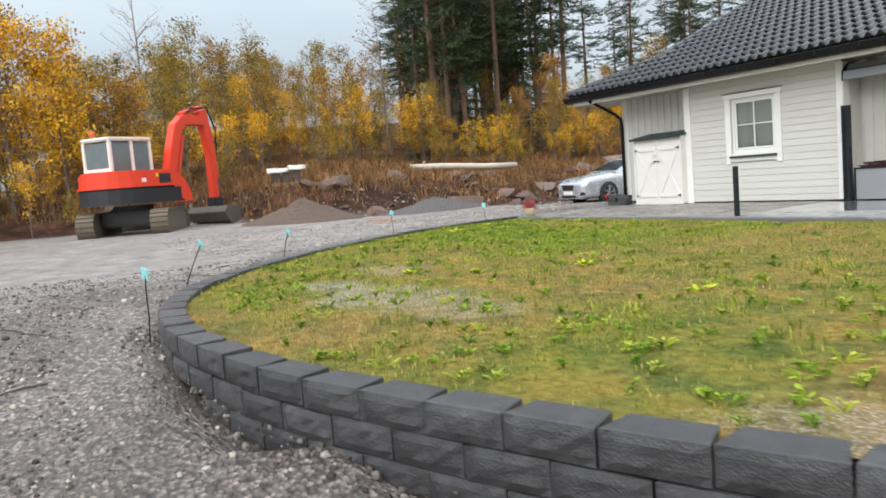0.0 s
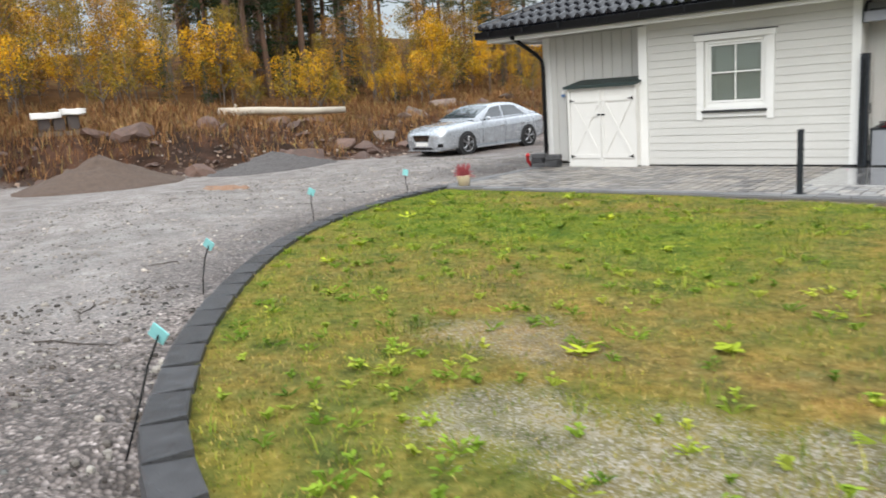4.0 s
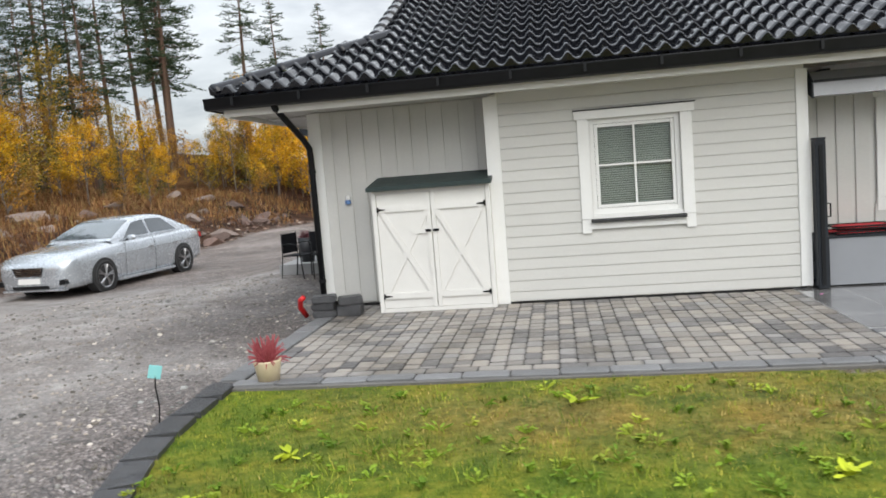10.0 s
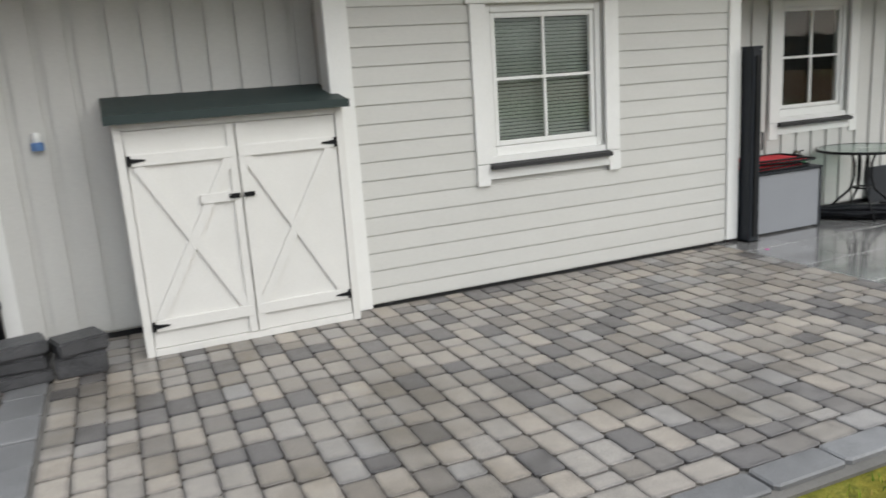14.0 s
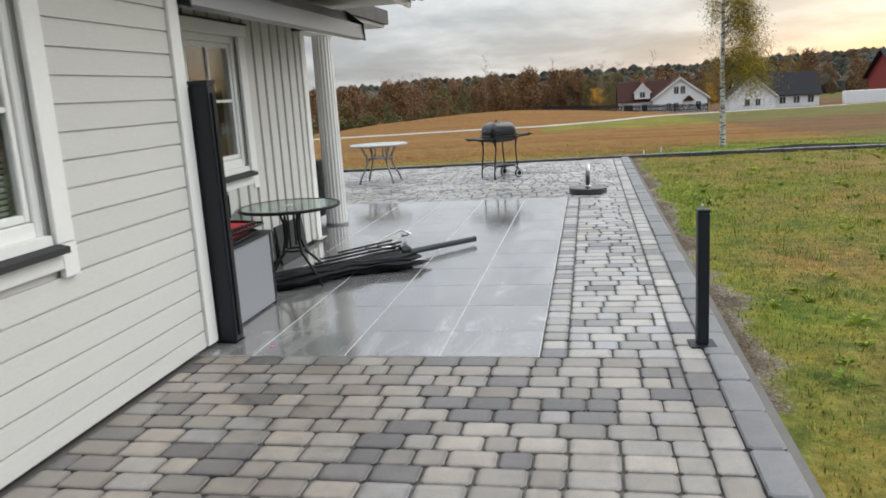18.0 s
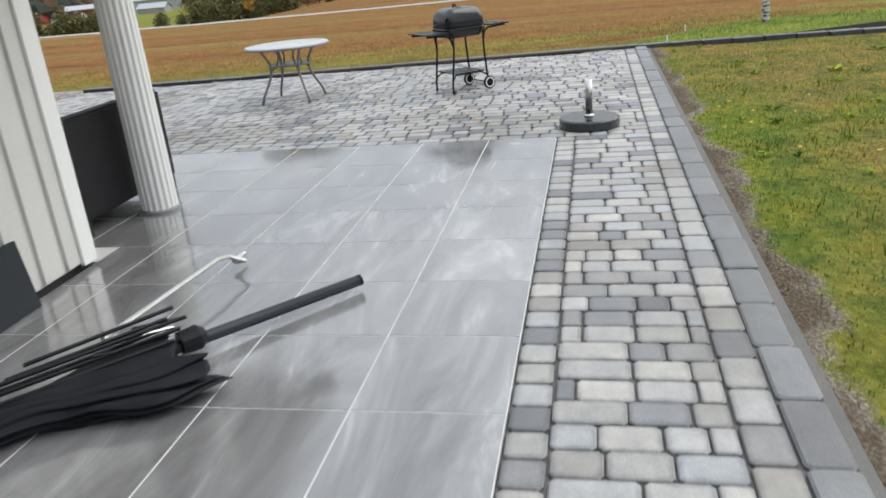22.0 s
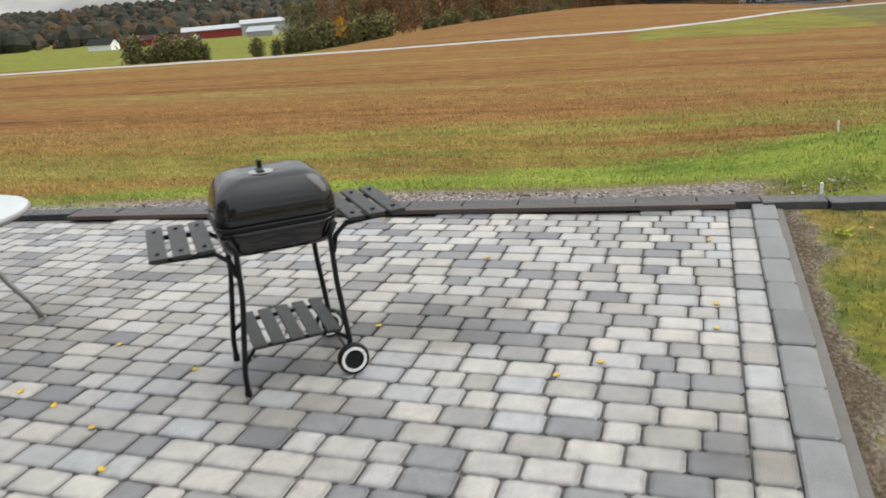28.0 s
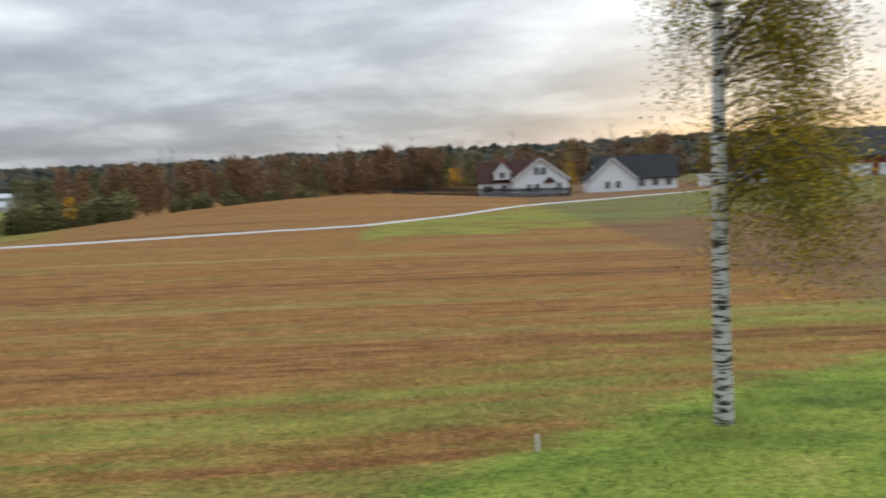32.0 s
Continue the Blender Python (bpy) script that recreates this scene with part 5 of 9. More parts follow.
for k in range(4):
    a = radians(45 + 90 * k)
    ca, sa = math.cos(a), math.sin(a)
    pts = [(0.42, 0.0), (0.385, 0.10), (0.31, 0.22), (0.25, 0.34), (0.25, 0.46), (0.32, 0.58), (0.36, TH - 0.02)]
    part("leg", tube([(r * ca, r * sa, z) for r, z in pts], 0.016, 8), grey_table, ot, smooth=True)
    part("leg_scroll", tube([(0.26 * ca, 0.26 * sa, 0.36), (0.17 * ca, 0.17 * sa, 0.42), (0.13 * ca, 0.13 * sa, 0.52), (0.16 * ca, 0.16 * sa, TH - 0.02)], 0.011, 6), grey_table, ot, smooth=True)
part("shelf_ring", lathe([(0.235, 0.42), (0.25, 0.42), (0.25, 0.435), (0.235, 0.435)], 32, ring=True), grey_table, ot)
part("shelf", lathe([(0.0, 0.424), (0.24, 0.424), (0.24, 0.43), (0.0, 0.43)], 32), grey_table, ot)

# charcoal grill on wheels
bq = thing("charcoal_grill", "black enamelled charcoal grill trolley with slatted shelves", "grill", Matrix.Translation((12.005, -0.86, 0)) @ Matrix.Rotation(math.atan2(-0.77, 0.64), 4, "Z") @ Matrix.Diagonal((0.95, 0.95, 0.98, 1)))


def rounded_tub(levels, rx, ry, corner, seg=6):
    """Rounded-rectangle rings of (scale, z), closed at both ends."""
    bm = bmesh.new()
    rings = []
    for s, z in levels:
        ring = []
        c = corner * s
        for qx, qy, a0 in ((1, 1, 0), (-1, 1, 90), (-1, -1, 180), (1, -1, 270)):
            for k in range(seg + 1):
                a = radians(a0 + 90 * k / seg)
                ring.append(bm.verts.new((qx * (rx * s - c) + c * math.cos(a), qy * (ry * s - c) + c * math.sin(a), z)))
        rings.append(ring)
    n = len(rings[0])
    for a, b in zip(rings, rings[1:]):
        for k in range(n):
            bm.faces.new((a[k], a[(k + 1) % n], b[(k + 1) % n], b[k]))
    bm.faces.new(rings[0])
    bm.faces.new(rings[-1])
    return bm


RIM = 0.745
part("bowl", rounded_tub([(0.76, RIM - 0.128), (0.88, RIM - 0.120), (0.96, RIM - 0.09), (0.99, RIM - 0.04), (1.0, RIM)], 0.262, 0.20, 0.09), enamel, bq, smooth=True)
part("lid", rounded_tub([(1.0, RIM + 0.006), (0.995, RIM + 0.05), (0.975, RIM + 0.09), (0.935, RIM + 0.125), (0.87, RIM + 0.155), (0.78, RIM + 0.18), (0.66, RIM + 0.196), (0.5, RIM + 0.204)], 0.266, 0.212, 0.09), enamel, bq, "shiny black lid", smooth=True)
part("rim_band", rounded_tub([(1.0, RIM - 0.008), (1.02, RIM), (1.02, RIM + 0.008), (1.0, RIM + 0.012)], 0.268, 0.213, 0.095), black_metal, bq)
part("vent", lathe([(0.0, RIM + 0.202), (0.055, RIM + 0.202), (0.055, RIM + 0.206), (0.0, RIM + 0.207)], 20, m=Matrix.Translation((-0.03, -0.07, 0))), steel, bq)
part("vent_tab", box(-0.05, -0.10, RIM + 0.207, -0.02, -0.02, RIM + 0.212), black_metal, bq)
part("lid_handle", tube([(-0.02, 0.01, RIM + 0.20), (-0.02, 0.01, RIM + 0.232), (-0.02, 0.06, RIM + 0.232), (-0.02, 0.06, RIM + 0.20)], 0.009, 8), black_metal, bq)
for sy in (-1, 1):
    part("leg", tube([(-0.255, sy * 0.205, 0.0), (-0.255, sy * 0.205, 0.10), (-0.21, sy * 0.205, 0.45), (-0.205, sy * 0.212, 0.66), (-0.235, sy * 0.212, RIM - 0.03)], 0.0125, 8), black_metal, bq, smooth=True)
    part("leg", tube([(0.235, sy * 0.205, 0.075), (0.235, sy * 0.205, 0.16), (0.21, sy * 0.205, 0.45), (0.205, sy * 0.212, 0.66), (0.235, sy * 0.212, RIM - 0.03)], 0.0125, 8), black_metal, bq, smooth=True)
    part("leg_cap", tube([(-0.255, sy * 0.205, 0.0), (-0.255, sy * 0.205, 0.03)], 0.016, 8), black_metal, bq)
    for sx, up_z in ((-1, 0.0), (1, 0.03)):
        part("shelf_arm", tube([(sx * 0.215, sy * 0.205, 0.55 + up_z), (sx * 0.235, sy * 0.195, 0.62 + up_z), (sx * 0.29, sy * 0.185, 0.662 + up_z), (sx * 0.54, sy * 0.185, 0.674 + up_z)], 0.0115, 8), black_metal, bq, smooth=True)
    part("low_rail", tube([(-0.24, sy * 0.205, 0.16), (-0.19, sy * 0.175, 0.205), (0.17, sy * 0.175, 0.205), (0.232, sy * 0.205, 0.16)], 0.010, 8), black_metal, bq, smooth=True)
for sx, up_z in ((-1, 0.0), (1, 0.03)):
    for k in range(3):
        xs_ = sx * (0.325 + 0.095 * k)
        part("shelf_slat", box(xs_ - 0.037, -0.26, 0.686 + up_z, xs_ + 0.037, 0.26, 0.702 + up_z), slat_wood, bq, bevel=0.003)
        for sy in (-1, 1):
            part("slat_bolt", box(xs_ - 0.008, sy * 0.185 - 0.008, 0.703 + up_z, xs_ + 0.008, sy * 0.185 + 0.008, 0.708 + up_z), black_metal, bq)
for k in range(5):
    xs_ = -0.17 + 0.085 * k
    part("low_slat", box(xs_ - 0.031, -0.225, 0.214, xs_ + 0.031, 0.225, 0.228), slat_wood, bq, bevel=0.003)
part("axle", tube([(0.235, -0.25, 0.075), (0.235, 0.25, 0.075)], 0.007, 8), black_metal, bq)
for sy in (-1, 1):
    my = Matrix.Translation((0.235, sy * 0.235, 0.075)) @ Matrix.Rotation(radians(90), 4, "X")
    wh = part("wheel", lathe([(0.035, -0.016), (0.066, -0.018), (0.075, -0.010), (0.075, 0.010), (0.066, 0.018), (0.035, 0.016)], 28, m=my, ring=True), black_metal, bq, smooth=True)
    part("wheel_ring", lathe([(0.046, -0.0195), (0.060, -0.0195), (0.060, 0.0195), (0.046, 0.0195)], 28, m=my, ring=True), white_paint, wh, "white wheel ring")
    part("wheel_hub", lathe([(0.0, -0.017), (0.036, -0.017), (0.036, 0.017), (0.0, 0.017)], 20, m=my), black_metal, wh)

# wicker sofa behind the column
so = thing("wicker_sofa", "black wicker garden sofa on the tiles", "sofa", pose(7.15, 0.80, 0))
part("backrest", box(0.0, 0.0, 0.10, 1.15, 0.12, 0.76), wicker, so, bevel=0.02)
part("armrest", box(0.98, 0.125, 0.10, 1.15, 0.80, 0.60), wicker, so, bevel=0.03)
part("armrest", box(0.0, 0.125, 0.10, 0.14, 0.80, 0.60), wicker, so, bevel=0.03)
part("seat", box(0.145, 0.125, 0.10, 0.975, 0.78, 0.34), wicker, so, bevel=0.02)
part("seat_cushion", box(0.15, 0.13, 0.342, 0.97, 0.78, 0.44), black_fabric, so, bevel=0.03)
for lx, ly in ((0.04, 0.04), (1.11, 0.04), (0.04, 0.76), (1.11, 0.76)):
    part("leg", box(lx - 0.025, ly - 0.025, 0.0, lx + 0.025, ly + 0.025, 0.10), wicker, so)

# ---- garden cabinet in the recess ----
gc = thing("garden_cabinet", "cream wooden garden cabinet with crossed braces and felt roof", "cabinet", pose(-1.50, -0.20, 0))
CW, CH = 1.36, 1.41
part("body", box(0.0, 0.03, 0.02, 0.02, 0.55, CH), cream_paint, gc)
part("body_side", box(CW - 0.02, 0.03, 0.02, CW, 0.55, CH), cream_paint, gc)
part("back", box(0.022, 0.53, 0.02, CW - 0.022, 0.55, CH), cream_paint, gc)
part("floor_panel", box(0.022, 0.03, 0.03, CW - 0.022, 0.528, 0.05), cream_paint, gc)
for bx in ((0.0, 0.0, 0.05, CH), (CW - 0.05, 0.0, CW, CH), (0.052, 0.0, CW - 0.052, 0.045), (0.052, CH - 0.04, CW - 0.052, CH)):
    part("face_frame", box(bx[0], 0.0, bx[1], bx[2], 0.028, bx[3]), cream_paint, gc, bevel=0.003)
for k, (d0, d1) in enumerate(((0.055, 0.678), (0.682, 1.305))):
    dz0, dz1 = 0.05, CH - 0.045
    dr = part("door", box(d0, 0.012, dz0, d1, 0.026, dz1), cream_paint, gc, "cream plank door")
    w = 0.07
    zl, zh = dz0 + 0.14, dz1 - 0.17
    for zz in (zl, zh):
        part("ledge", box(d0 + 0.01, -0.006, zz - w / 2, d1 - 0.01, 0.0115, zz + w / 2), cream_paint, dr, bevel=0.003)
    inner = d1 - 0.005 if k == 0 else d0 + 0.005
    part("stile", box(min(inner, inner + (-0.045 if k == 0 else 0.045)), -0.004, dz0, max(inner, inner + (-0.045 if k == 0 else 0.045)), 0.0113, dz1), cream_paint, dr)
    for flip in (0, 1):
        a = Vector((d0 + 0.05, 0, zl + w / 2 if not flip else zh - w / 2))
        b = Vector((d1 - 0.05, 0, zh - w / 2 if not flip else zl + w / 2))
        dd = (b - a)
        ang = math.atan2(dd.z, dd.x)
        mm = Matrix.Translation(((a.x + b.x) / 2, 0.0036 + 0.0012 * flip, (a.z + b.z) / 2)) @ Matrix.Rotation(-ang, 4, "Y")
        part("brace", box(-dd.length / 2, -0.0065, -0.028, dd.length / 2, 0.0065, 0.028, m=mm), cream_paint, dr)
    if k == 0:
        part("latch_rail", box(d0 + (0.38 if k == 0 else 0.05), -0.0075, 0.90, d1 - (0.05 if k == 0 else 0.38), 0.0095, 0.955), cream_paint, dr)
    part("latch", box((d1 - 0.075 if k == 0 else d0 + 0.01), -0.016, 0.915, (d1 - 0.01 if k == 0 else d0 + 0.075), -0.008, 0.943), black_metal, dr, "black latch")
    hx = d0 if k == 0 else d1
    sg = 1 if k == 0 else -1
    for zz in (zl, zh):
        hb = prism([(0.0, -0.03), (0.02 * sg, -0.03), (0.02 * sg, -0.014), (0.10 * sg, -0.004), (0.10 * sg, 0.004), (0.02 * sg, 0.014), (0.02 * sg, 0.03), (0.0, 0.03)], "y", -0.012, -0.0065)
        bmesh.ops.translate(hb, verts=hb.verts, vec=(hx, 0, zz))
        part("hinge", hb, black_metal, dr, "black strap hinge")
part("roof_panel", prism([(-0.06, CH + 0.005), (0.60, CH + 0.135), (0.60, CH + 0.155), (-0.06, CH + 0.045)], "x", -0.04, CW + 0.03), felt_green, gc, "dark green felt roof", bevel=0.004)
part("roof_lip", box(-0.042, -0.075, CH + 0.0, CW + 0.032, -0.061, CH + 0.05), felt_green, gc)
part("gable_board", prism([(0.0, CH), (0.55, CH), (0.55, CH + 0.12), (0.0, CH + 0.012)], "x", 0.0, 0.018), cream_paint, gc)
part("gable_board", prism([(0.0, CH), (0.55, CH), (0.55, CH + 0.12), (0.0, CH + 0.012)], "x", CW - 0.018, CW), cream_paint, gc)

# small outlet with a blue cap on the wall
wl = thing("wall_outlet", "small white outlet with a blue cap on the wall", "outlet", pose(-1.93, 0.40, 1.30))
part("socket", lathe([(0.0, 0.02), (0.022, 0.02), (0.028, 0.05), (0.022, 0.08), (0.0, 0.082)], 14, m=Matrix.Translation((0, -0.03, 0.0))), white_paint, wl)
part("cap", lathe([(0.0, -0.03), (0.036, -0.028), (0.038, 0.015), (0.03, 0.022), (0.0, 0.024)], 14, m=Matrix.Translation((0, -0.035, 0.0))), mat("blue_plastic", (0.10, 0.20, 0.42), (0.12, 0.23, 0.46), 0.4), wl, "blue plastic cap")

# spare edging blocks by the corner
for k, (bx, by, bz, rz) in enumerate(((-2.16, -0.20, 0.0, 8), (-2.16, -0.19, 0.082, -5), (-2.17, -0.18, 0.164, 12), (-1.86, -0.19, 0.0, 3), (-1.86, -0.18, 0.13, 20))):
    h_ = 0.08 if k < 3 else (0.128 if k == 3 else 0.09)
    sbk = part("edging_block", box(-0.14, -0.11, 0, 0.14, 0.11, h_), block_mat, None, bevel=0.012)
    sbk.matrix_world = pose(bx, by, bz, 0, 0, rz)
    tagged(sbk, "spare dark concrete edging block stacked by the corner", "block", "stacked spare blocks")
hose = tagged(part("drain_hose", tube([(-2.46, -0.02, -0.02), (-2.50, -0.10, 0.10), (-2.47, -0.16, 0.20), (-2.42, -0.20, 0.23)], 0.032, 12), mat("red_plastic", (0.62, 0.02, 0.025), (0.55, 0.02, 0.02), 0.4), smooth=True), "short red plastic pipe sticking out of the gravel", "pipe")

# red heather in a pale pot
pot = thing("flower_pot", "red heather in a cream pot on the paving corner", "potted plant", pose(-1.80, -2.98, 0))
part("pot", lathe([(0.0, 0.0), (0.085, 0.0), (0.105, 0.12), (0.115, 0.16), (0.115, 0.175), (0.10, 0.175), (0.095, 0.14), (0.0, 0.14)], 28), mat("cream_pot", (0.62, 0.52, 0.36), (0.55, 0.45, 0.30), 0.6), pot, smooth=True)


def heather(seed, r=0.2, n=120, h=0.26):
    rnd = random.Random(seed)
    bm = bmesh.new()
    for i in range(n):
        a, e = rnd.uniform(0, 2 * math.pi), rnd.uniform(-0.1, 1.3)
        ln = rnd.uniform(0.7, 1.0)
        tip = Vector((r * math.cos(a) * math.cos(e) * ln, r * math.sin(a) * math.cos(e) * ln, h * math.sin(e) * ln))
        base = Vector((0.03 * math.cos(a), 0.03 * math.sin(a), 0))
        tube([base, (base + tip) * 0.55 + Vector((0, 0, 0.02)), tip], 0.0075, 4, bm, 0.003)
    return bm


hm = mat("red_heather", (0.22, 0.022, 0.035), (0.46, 0.12, 0.13), 0.8, scale=20, fine=120, bump=0.2)
hp = part("heather", heather(3), hm, pot, "dark red heather sprigs")
hp.location = (0, 0, 0.15)

# garden marker sticks along the wall
cyan = mat("cyan_tag", (0.25, 0.62, 0.64), (0.32, 0.70, 0.70), 0.5, scale=10, fine=100, bump=0.1)
for k, (mx, my_, mzt, lean, hy) in enumerate(((4.49, -11.80, 0.37, 3, 0.02), (2.72, -11.12, 0.45, 6, 0.22), (0.22, -9.12, 0.34, 6, 0.09), (-1.55, -6.38, 0.38, 4, 0.0), (-2.34, -3.78, 0.31, 2, 0.0))):
    z0 = gz(mx, my_) - 0.05
    mk = thing("marker_stick", "thin wire marker stick with a turquoise tag", "marker stick", pose(mx, my_, z0), group="marker sticks along the wall")
    hgt = mzt - z0
    bend = 0.06 if k == 1 else 0.015
    part("wire", tube([(0, 0, 0), (bend, bend, hgt * 0.4), (bend * 0.6, hy * 0.7, hgt * 0.75), (0.01 * lean, hy, hgt)], 0.006, 6), black_metal, mk)
    part("tag", box(-0.045, -0.004, -0.05, 0.045, 0.004, 0.05, m=Matrix.Translation((0.01 * lean, hy - 0.004, hgt)) @ Matrix.Rotation(radians(8 * lean), 4, "Y") @ Matrix.Rotation(radians(25), 4, "Z")), cyan, mk, "turquoise tag", bevel=0.003)


# ---- the yard: car, excavator, porch, spoil heaps ----
silver = mat("silver_car_paint", (0.47, 0.50, 0.535), (0.50, 0.53, 0.565), 0.26, metal=0.5, scale=2, fine=30, bump=0.0, coat=0.8)
car_glass = mat("tinted_car_glass", (0.035, 0.045, 0.052), (0.05, 0.06, 0.068), 0.04, bump=0.0, spec=1.0, coat=1.0)
rubber = mat("tyre_rubber", (0.018, 0.018, 0.019), (0.03, 0.03, 0.03), 0.8, scale=20, fine=120, bump=0.3)
alloy = mat("alloy_rim", (0.45, 0.45, 0.46), (0.38, 0.38, 0.39), 0.3, metal=0.9, bump=0.02)
chrome = mat("chrome_trim", (0.65, 0.65, 0.66), (0.6, 0.6, 0.6), 0.12, metal=1.0, bump=0.0)
lamp_glass = mat("headlamp_glass", (0.22, 0.24, 0.26), (0.34, 0.36, 0.38), 0.06, bump=0.0, spec=0.8)
red_lamp = mat("tail_lamp", (0.45, 0.02, 0.02), (0.35, 0.015, 0.015), 0.15, bump=0.0)


def spline(pts, u):
    """Smooth values through (u, ...) stations."""
    n = len(pts)
    i = max(0, min(n - 2, sum(1 for p in pts[1:-1] if p[0] <= u)))
    p0, p1, p2, p3 = pts[max(i - 1, 0)], pts[i], pts[i + 1], pts[min(i + 2, n - 1)]
    t = min(max((u - p1[0]) / (p2[0] - p1[0]), 0), 1)
    out = []
    for k in range(1, len(p1)):
        m1 = (p2[k] - p0[k]) / max(p2[0] - p0[0], 1e-6) * (p2[0] - p1[0])
        m2 = (p3[k] - p1[k]) / max(p3[0] - p1[0], 1e-6) * (p2[0] - p1[0])
        out.append((2 * t ** 3 - 3 * t * t + 1) * p1[k] + (t ** 3 - 2 * t * t + t) * m1 + (3 * t * t - 2 * t ** 3) * p2[k] + (t ** 3 - t * t) * m2)
    return out


# stations from the nose: half width, sill height, shoulder height, height of bonnet or boot on the centre line
HULL = [(-2.49, 0.50, 0.30, 0.58, 0.62), (-2.46, 0.66, 0.25, 0.635, 0.70), (-2.38, 0.79, 0.20, 0.70, 0.785), (-2.2, 0.88, 0.18, 0.785, 0.885), (-1.75, 0.915, 0.18, 0.845, 0.95), (-1.3, 0.925, 0.18, 0.885, 0.995), (-0.9, 0.925, 0.18, 0.915, 1.025), (0.0, 0.925, 0.18, 0.94, 1.04),
        (0.9, 0.925, 0.18, 0.96, 1.05), (1.5, 0.92, 0.19, 0.975, 1.06), (1.95, 0.90, 0.21, 0.975, 1.075), (2.25, 0.86, 0.26, 0.94, 1.06), (2.40, 0.80, 0.34, 0.87, 0.99), (2.45, 0.70, 0.40, 0.79, 0.89)]
# stations of the cabin: half width at the belt, half width at the roof edge, belt height, roof height
CABIN = [(-1.02, 0.83, 0.78, 0.98, 1.005), (-0.6, 0.84, 0.71, 0.98, 1.22), (-0.12, 0.845, 0.64, 0.985, 1.425), (0.35, 0.845, 0.62, 0.99, 1.482), (0.95, 0.84, 0.615, 1.0, 1.465), (1.4, 0.82, 0.64, 1.01, 1.34), (1.78, 0.79, 0.68, 1.02, 1.165), (2.05, 0.76, 0.72, 1.03, 1.07)]


def hull_half(y):
    w, zs, zb, zt = spline(HULL, y)
    return [(0.0, zs), (w * 0.82, zs), (w * 0.965, zs + 0.05), (w * 0.985, zs + 0.14), (w * 0.99, zs + (zb - zs) * 0.5), (w, zs + (zb - zs) * 0.72), (w * 0.985, zb - 0.03), (w * 0.945, zb + 0.015), (w * 0.80, zb + (zt - zb) * 0.62), (w * 0.45, zb + (zt - zb) * 0.93), (0.0, zt)]


def cabin_half(y):
    wb, wr, zb, zr = spline(CABIN, y)
    h = max(zr - zb, 0.004)
    return [(wb, zb - 0.03), (wb - 0.01, zb), (wb + (wr - wb) * 0.52, zb + h * 0.5), (wr + 0.035, zb + h * 0.86), (wr - 0.02, zb + h * 0.955), (wr * 0.6, zb + h * 0.99), (0.0, zr)]


def loft(ys, half):
    bm = bmesh.new()
    rings = []
    for y in ys:
        hp_ = half(y)
        rings.append([bm.verts.new((x, y, z)) for x, z in hp_] + [bm.verts.new((-x, y, z)) for x, z in hp_[::-1] if abs(x) > 1e-6])
    for a, b in zip(rings, rings[1:]):
        m_ = len(a)
        for k in range(m_ - 1):
            bm.faces.new((a[k], a[k + 1], b[k + 1], b[k]))
        if half is hull_half:
            bm.faces.new((a[m_ - 1], a[0], b[0], b[m_ - 1]))
    if half is hull_half:
        bm.faces.new(rings[0])
        bm.faces.new(rings[-1])
    return bm


def cabin_at(y, r):
    """A place on the cabin's half outline; r counts its points."""
    hp_ = cabin_half(y)
    k = min(int(r), len(hp_) - 2)
    f = r - k
    return hp_[k][0] + (hp_[k + 1][0] - hp_[k][0]) * f, hp_[k][1] + (hp_[k + 1][1] - hp_[k][1]) * f


def glass_patch(y0, y1, r0, r1, side, lift=0.007, slant0=0.0, slant1=0.0):
    """A pane lying just over the cabin between two stations and two heights."""
    bm = bmesh.new()
    n, m_ = 10, 6
    grid = []
    for i in range(n + 1):
        row = []
        for j in range(m_ + 1):
            f = j / m_
            y = (y0 + slant0 * f) + ((y1 + slant1 * f) - (y0 + slant0 * f)) * i / n
            x, z = cabin_at(y, r0 + (r1 - r0) * f)
            row.append(bm.verts.new((side * (x + lift), y, z + lift * 0.6)))
        grid.append(row)
    for i in range(n):
        for j in range(m_):
            bm.faces.new((grid[i][j], grid[i + 1][j], grid[i + 1][j + 1], grid[i][j + 1]))
    return bm


def screen(y0, y1, lift):
    """Windscreen or rear window: across the whole width."""
    bm = bmesh.new()
    n, m_ = 8, 12
    grid = []
    for i in range(n + 1):
        y = y0 + (y1 - y0) * i / n
        row = []
        for j in range(m_ + 1):
            u = j / m_ * 2 - 1
            x, z = cabin_at(y, 3.7 + (1 - abs(u)) * 2.3)
            row.append(bm.verts.new((x * (1 if u > 0 else -1), y - lift * 0.5 * (1 if y0 < 0 else -1), z + lift)))
        grid.append(row)
    for i in range(n):
        for j in range(m_):
            bm.faces.new((grid[i][j], grid[i + 1][j], grid[i + 1][j + 1], grid[i][j + 1]))
    return bm


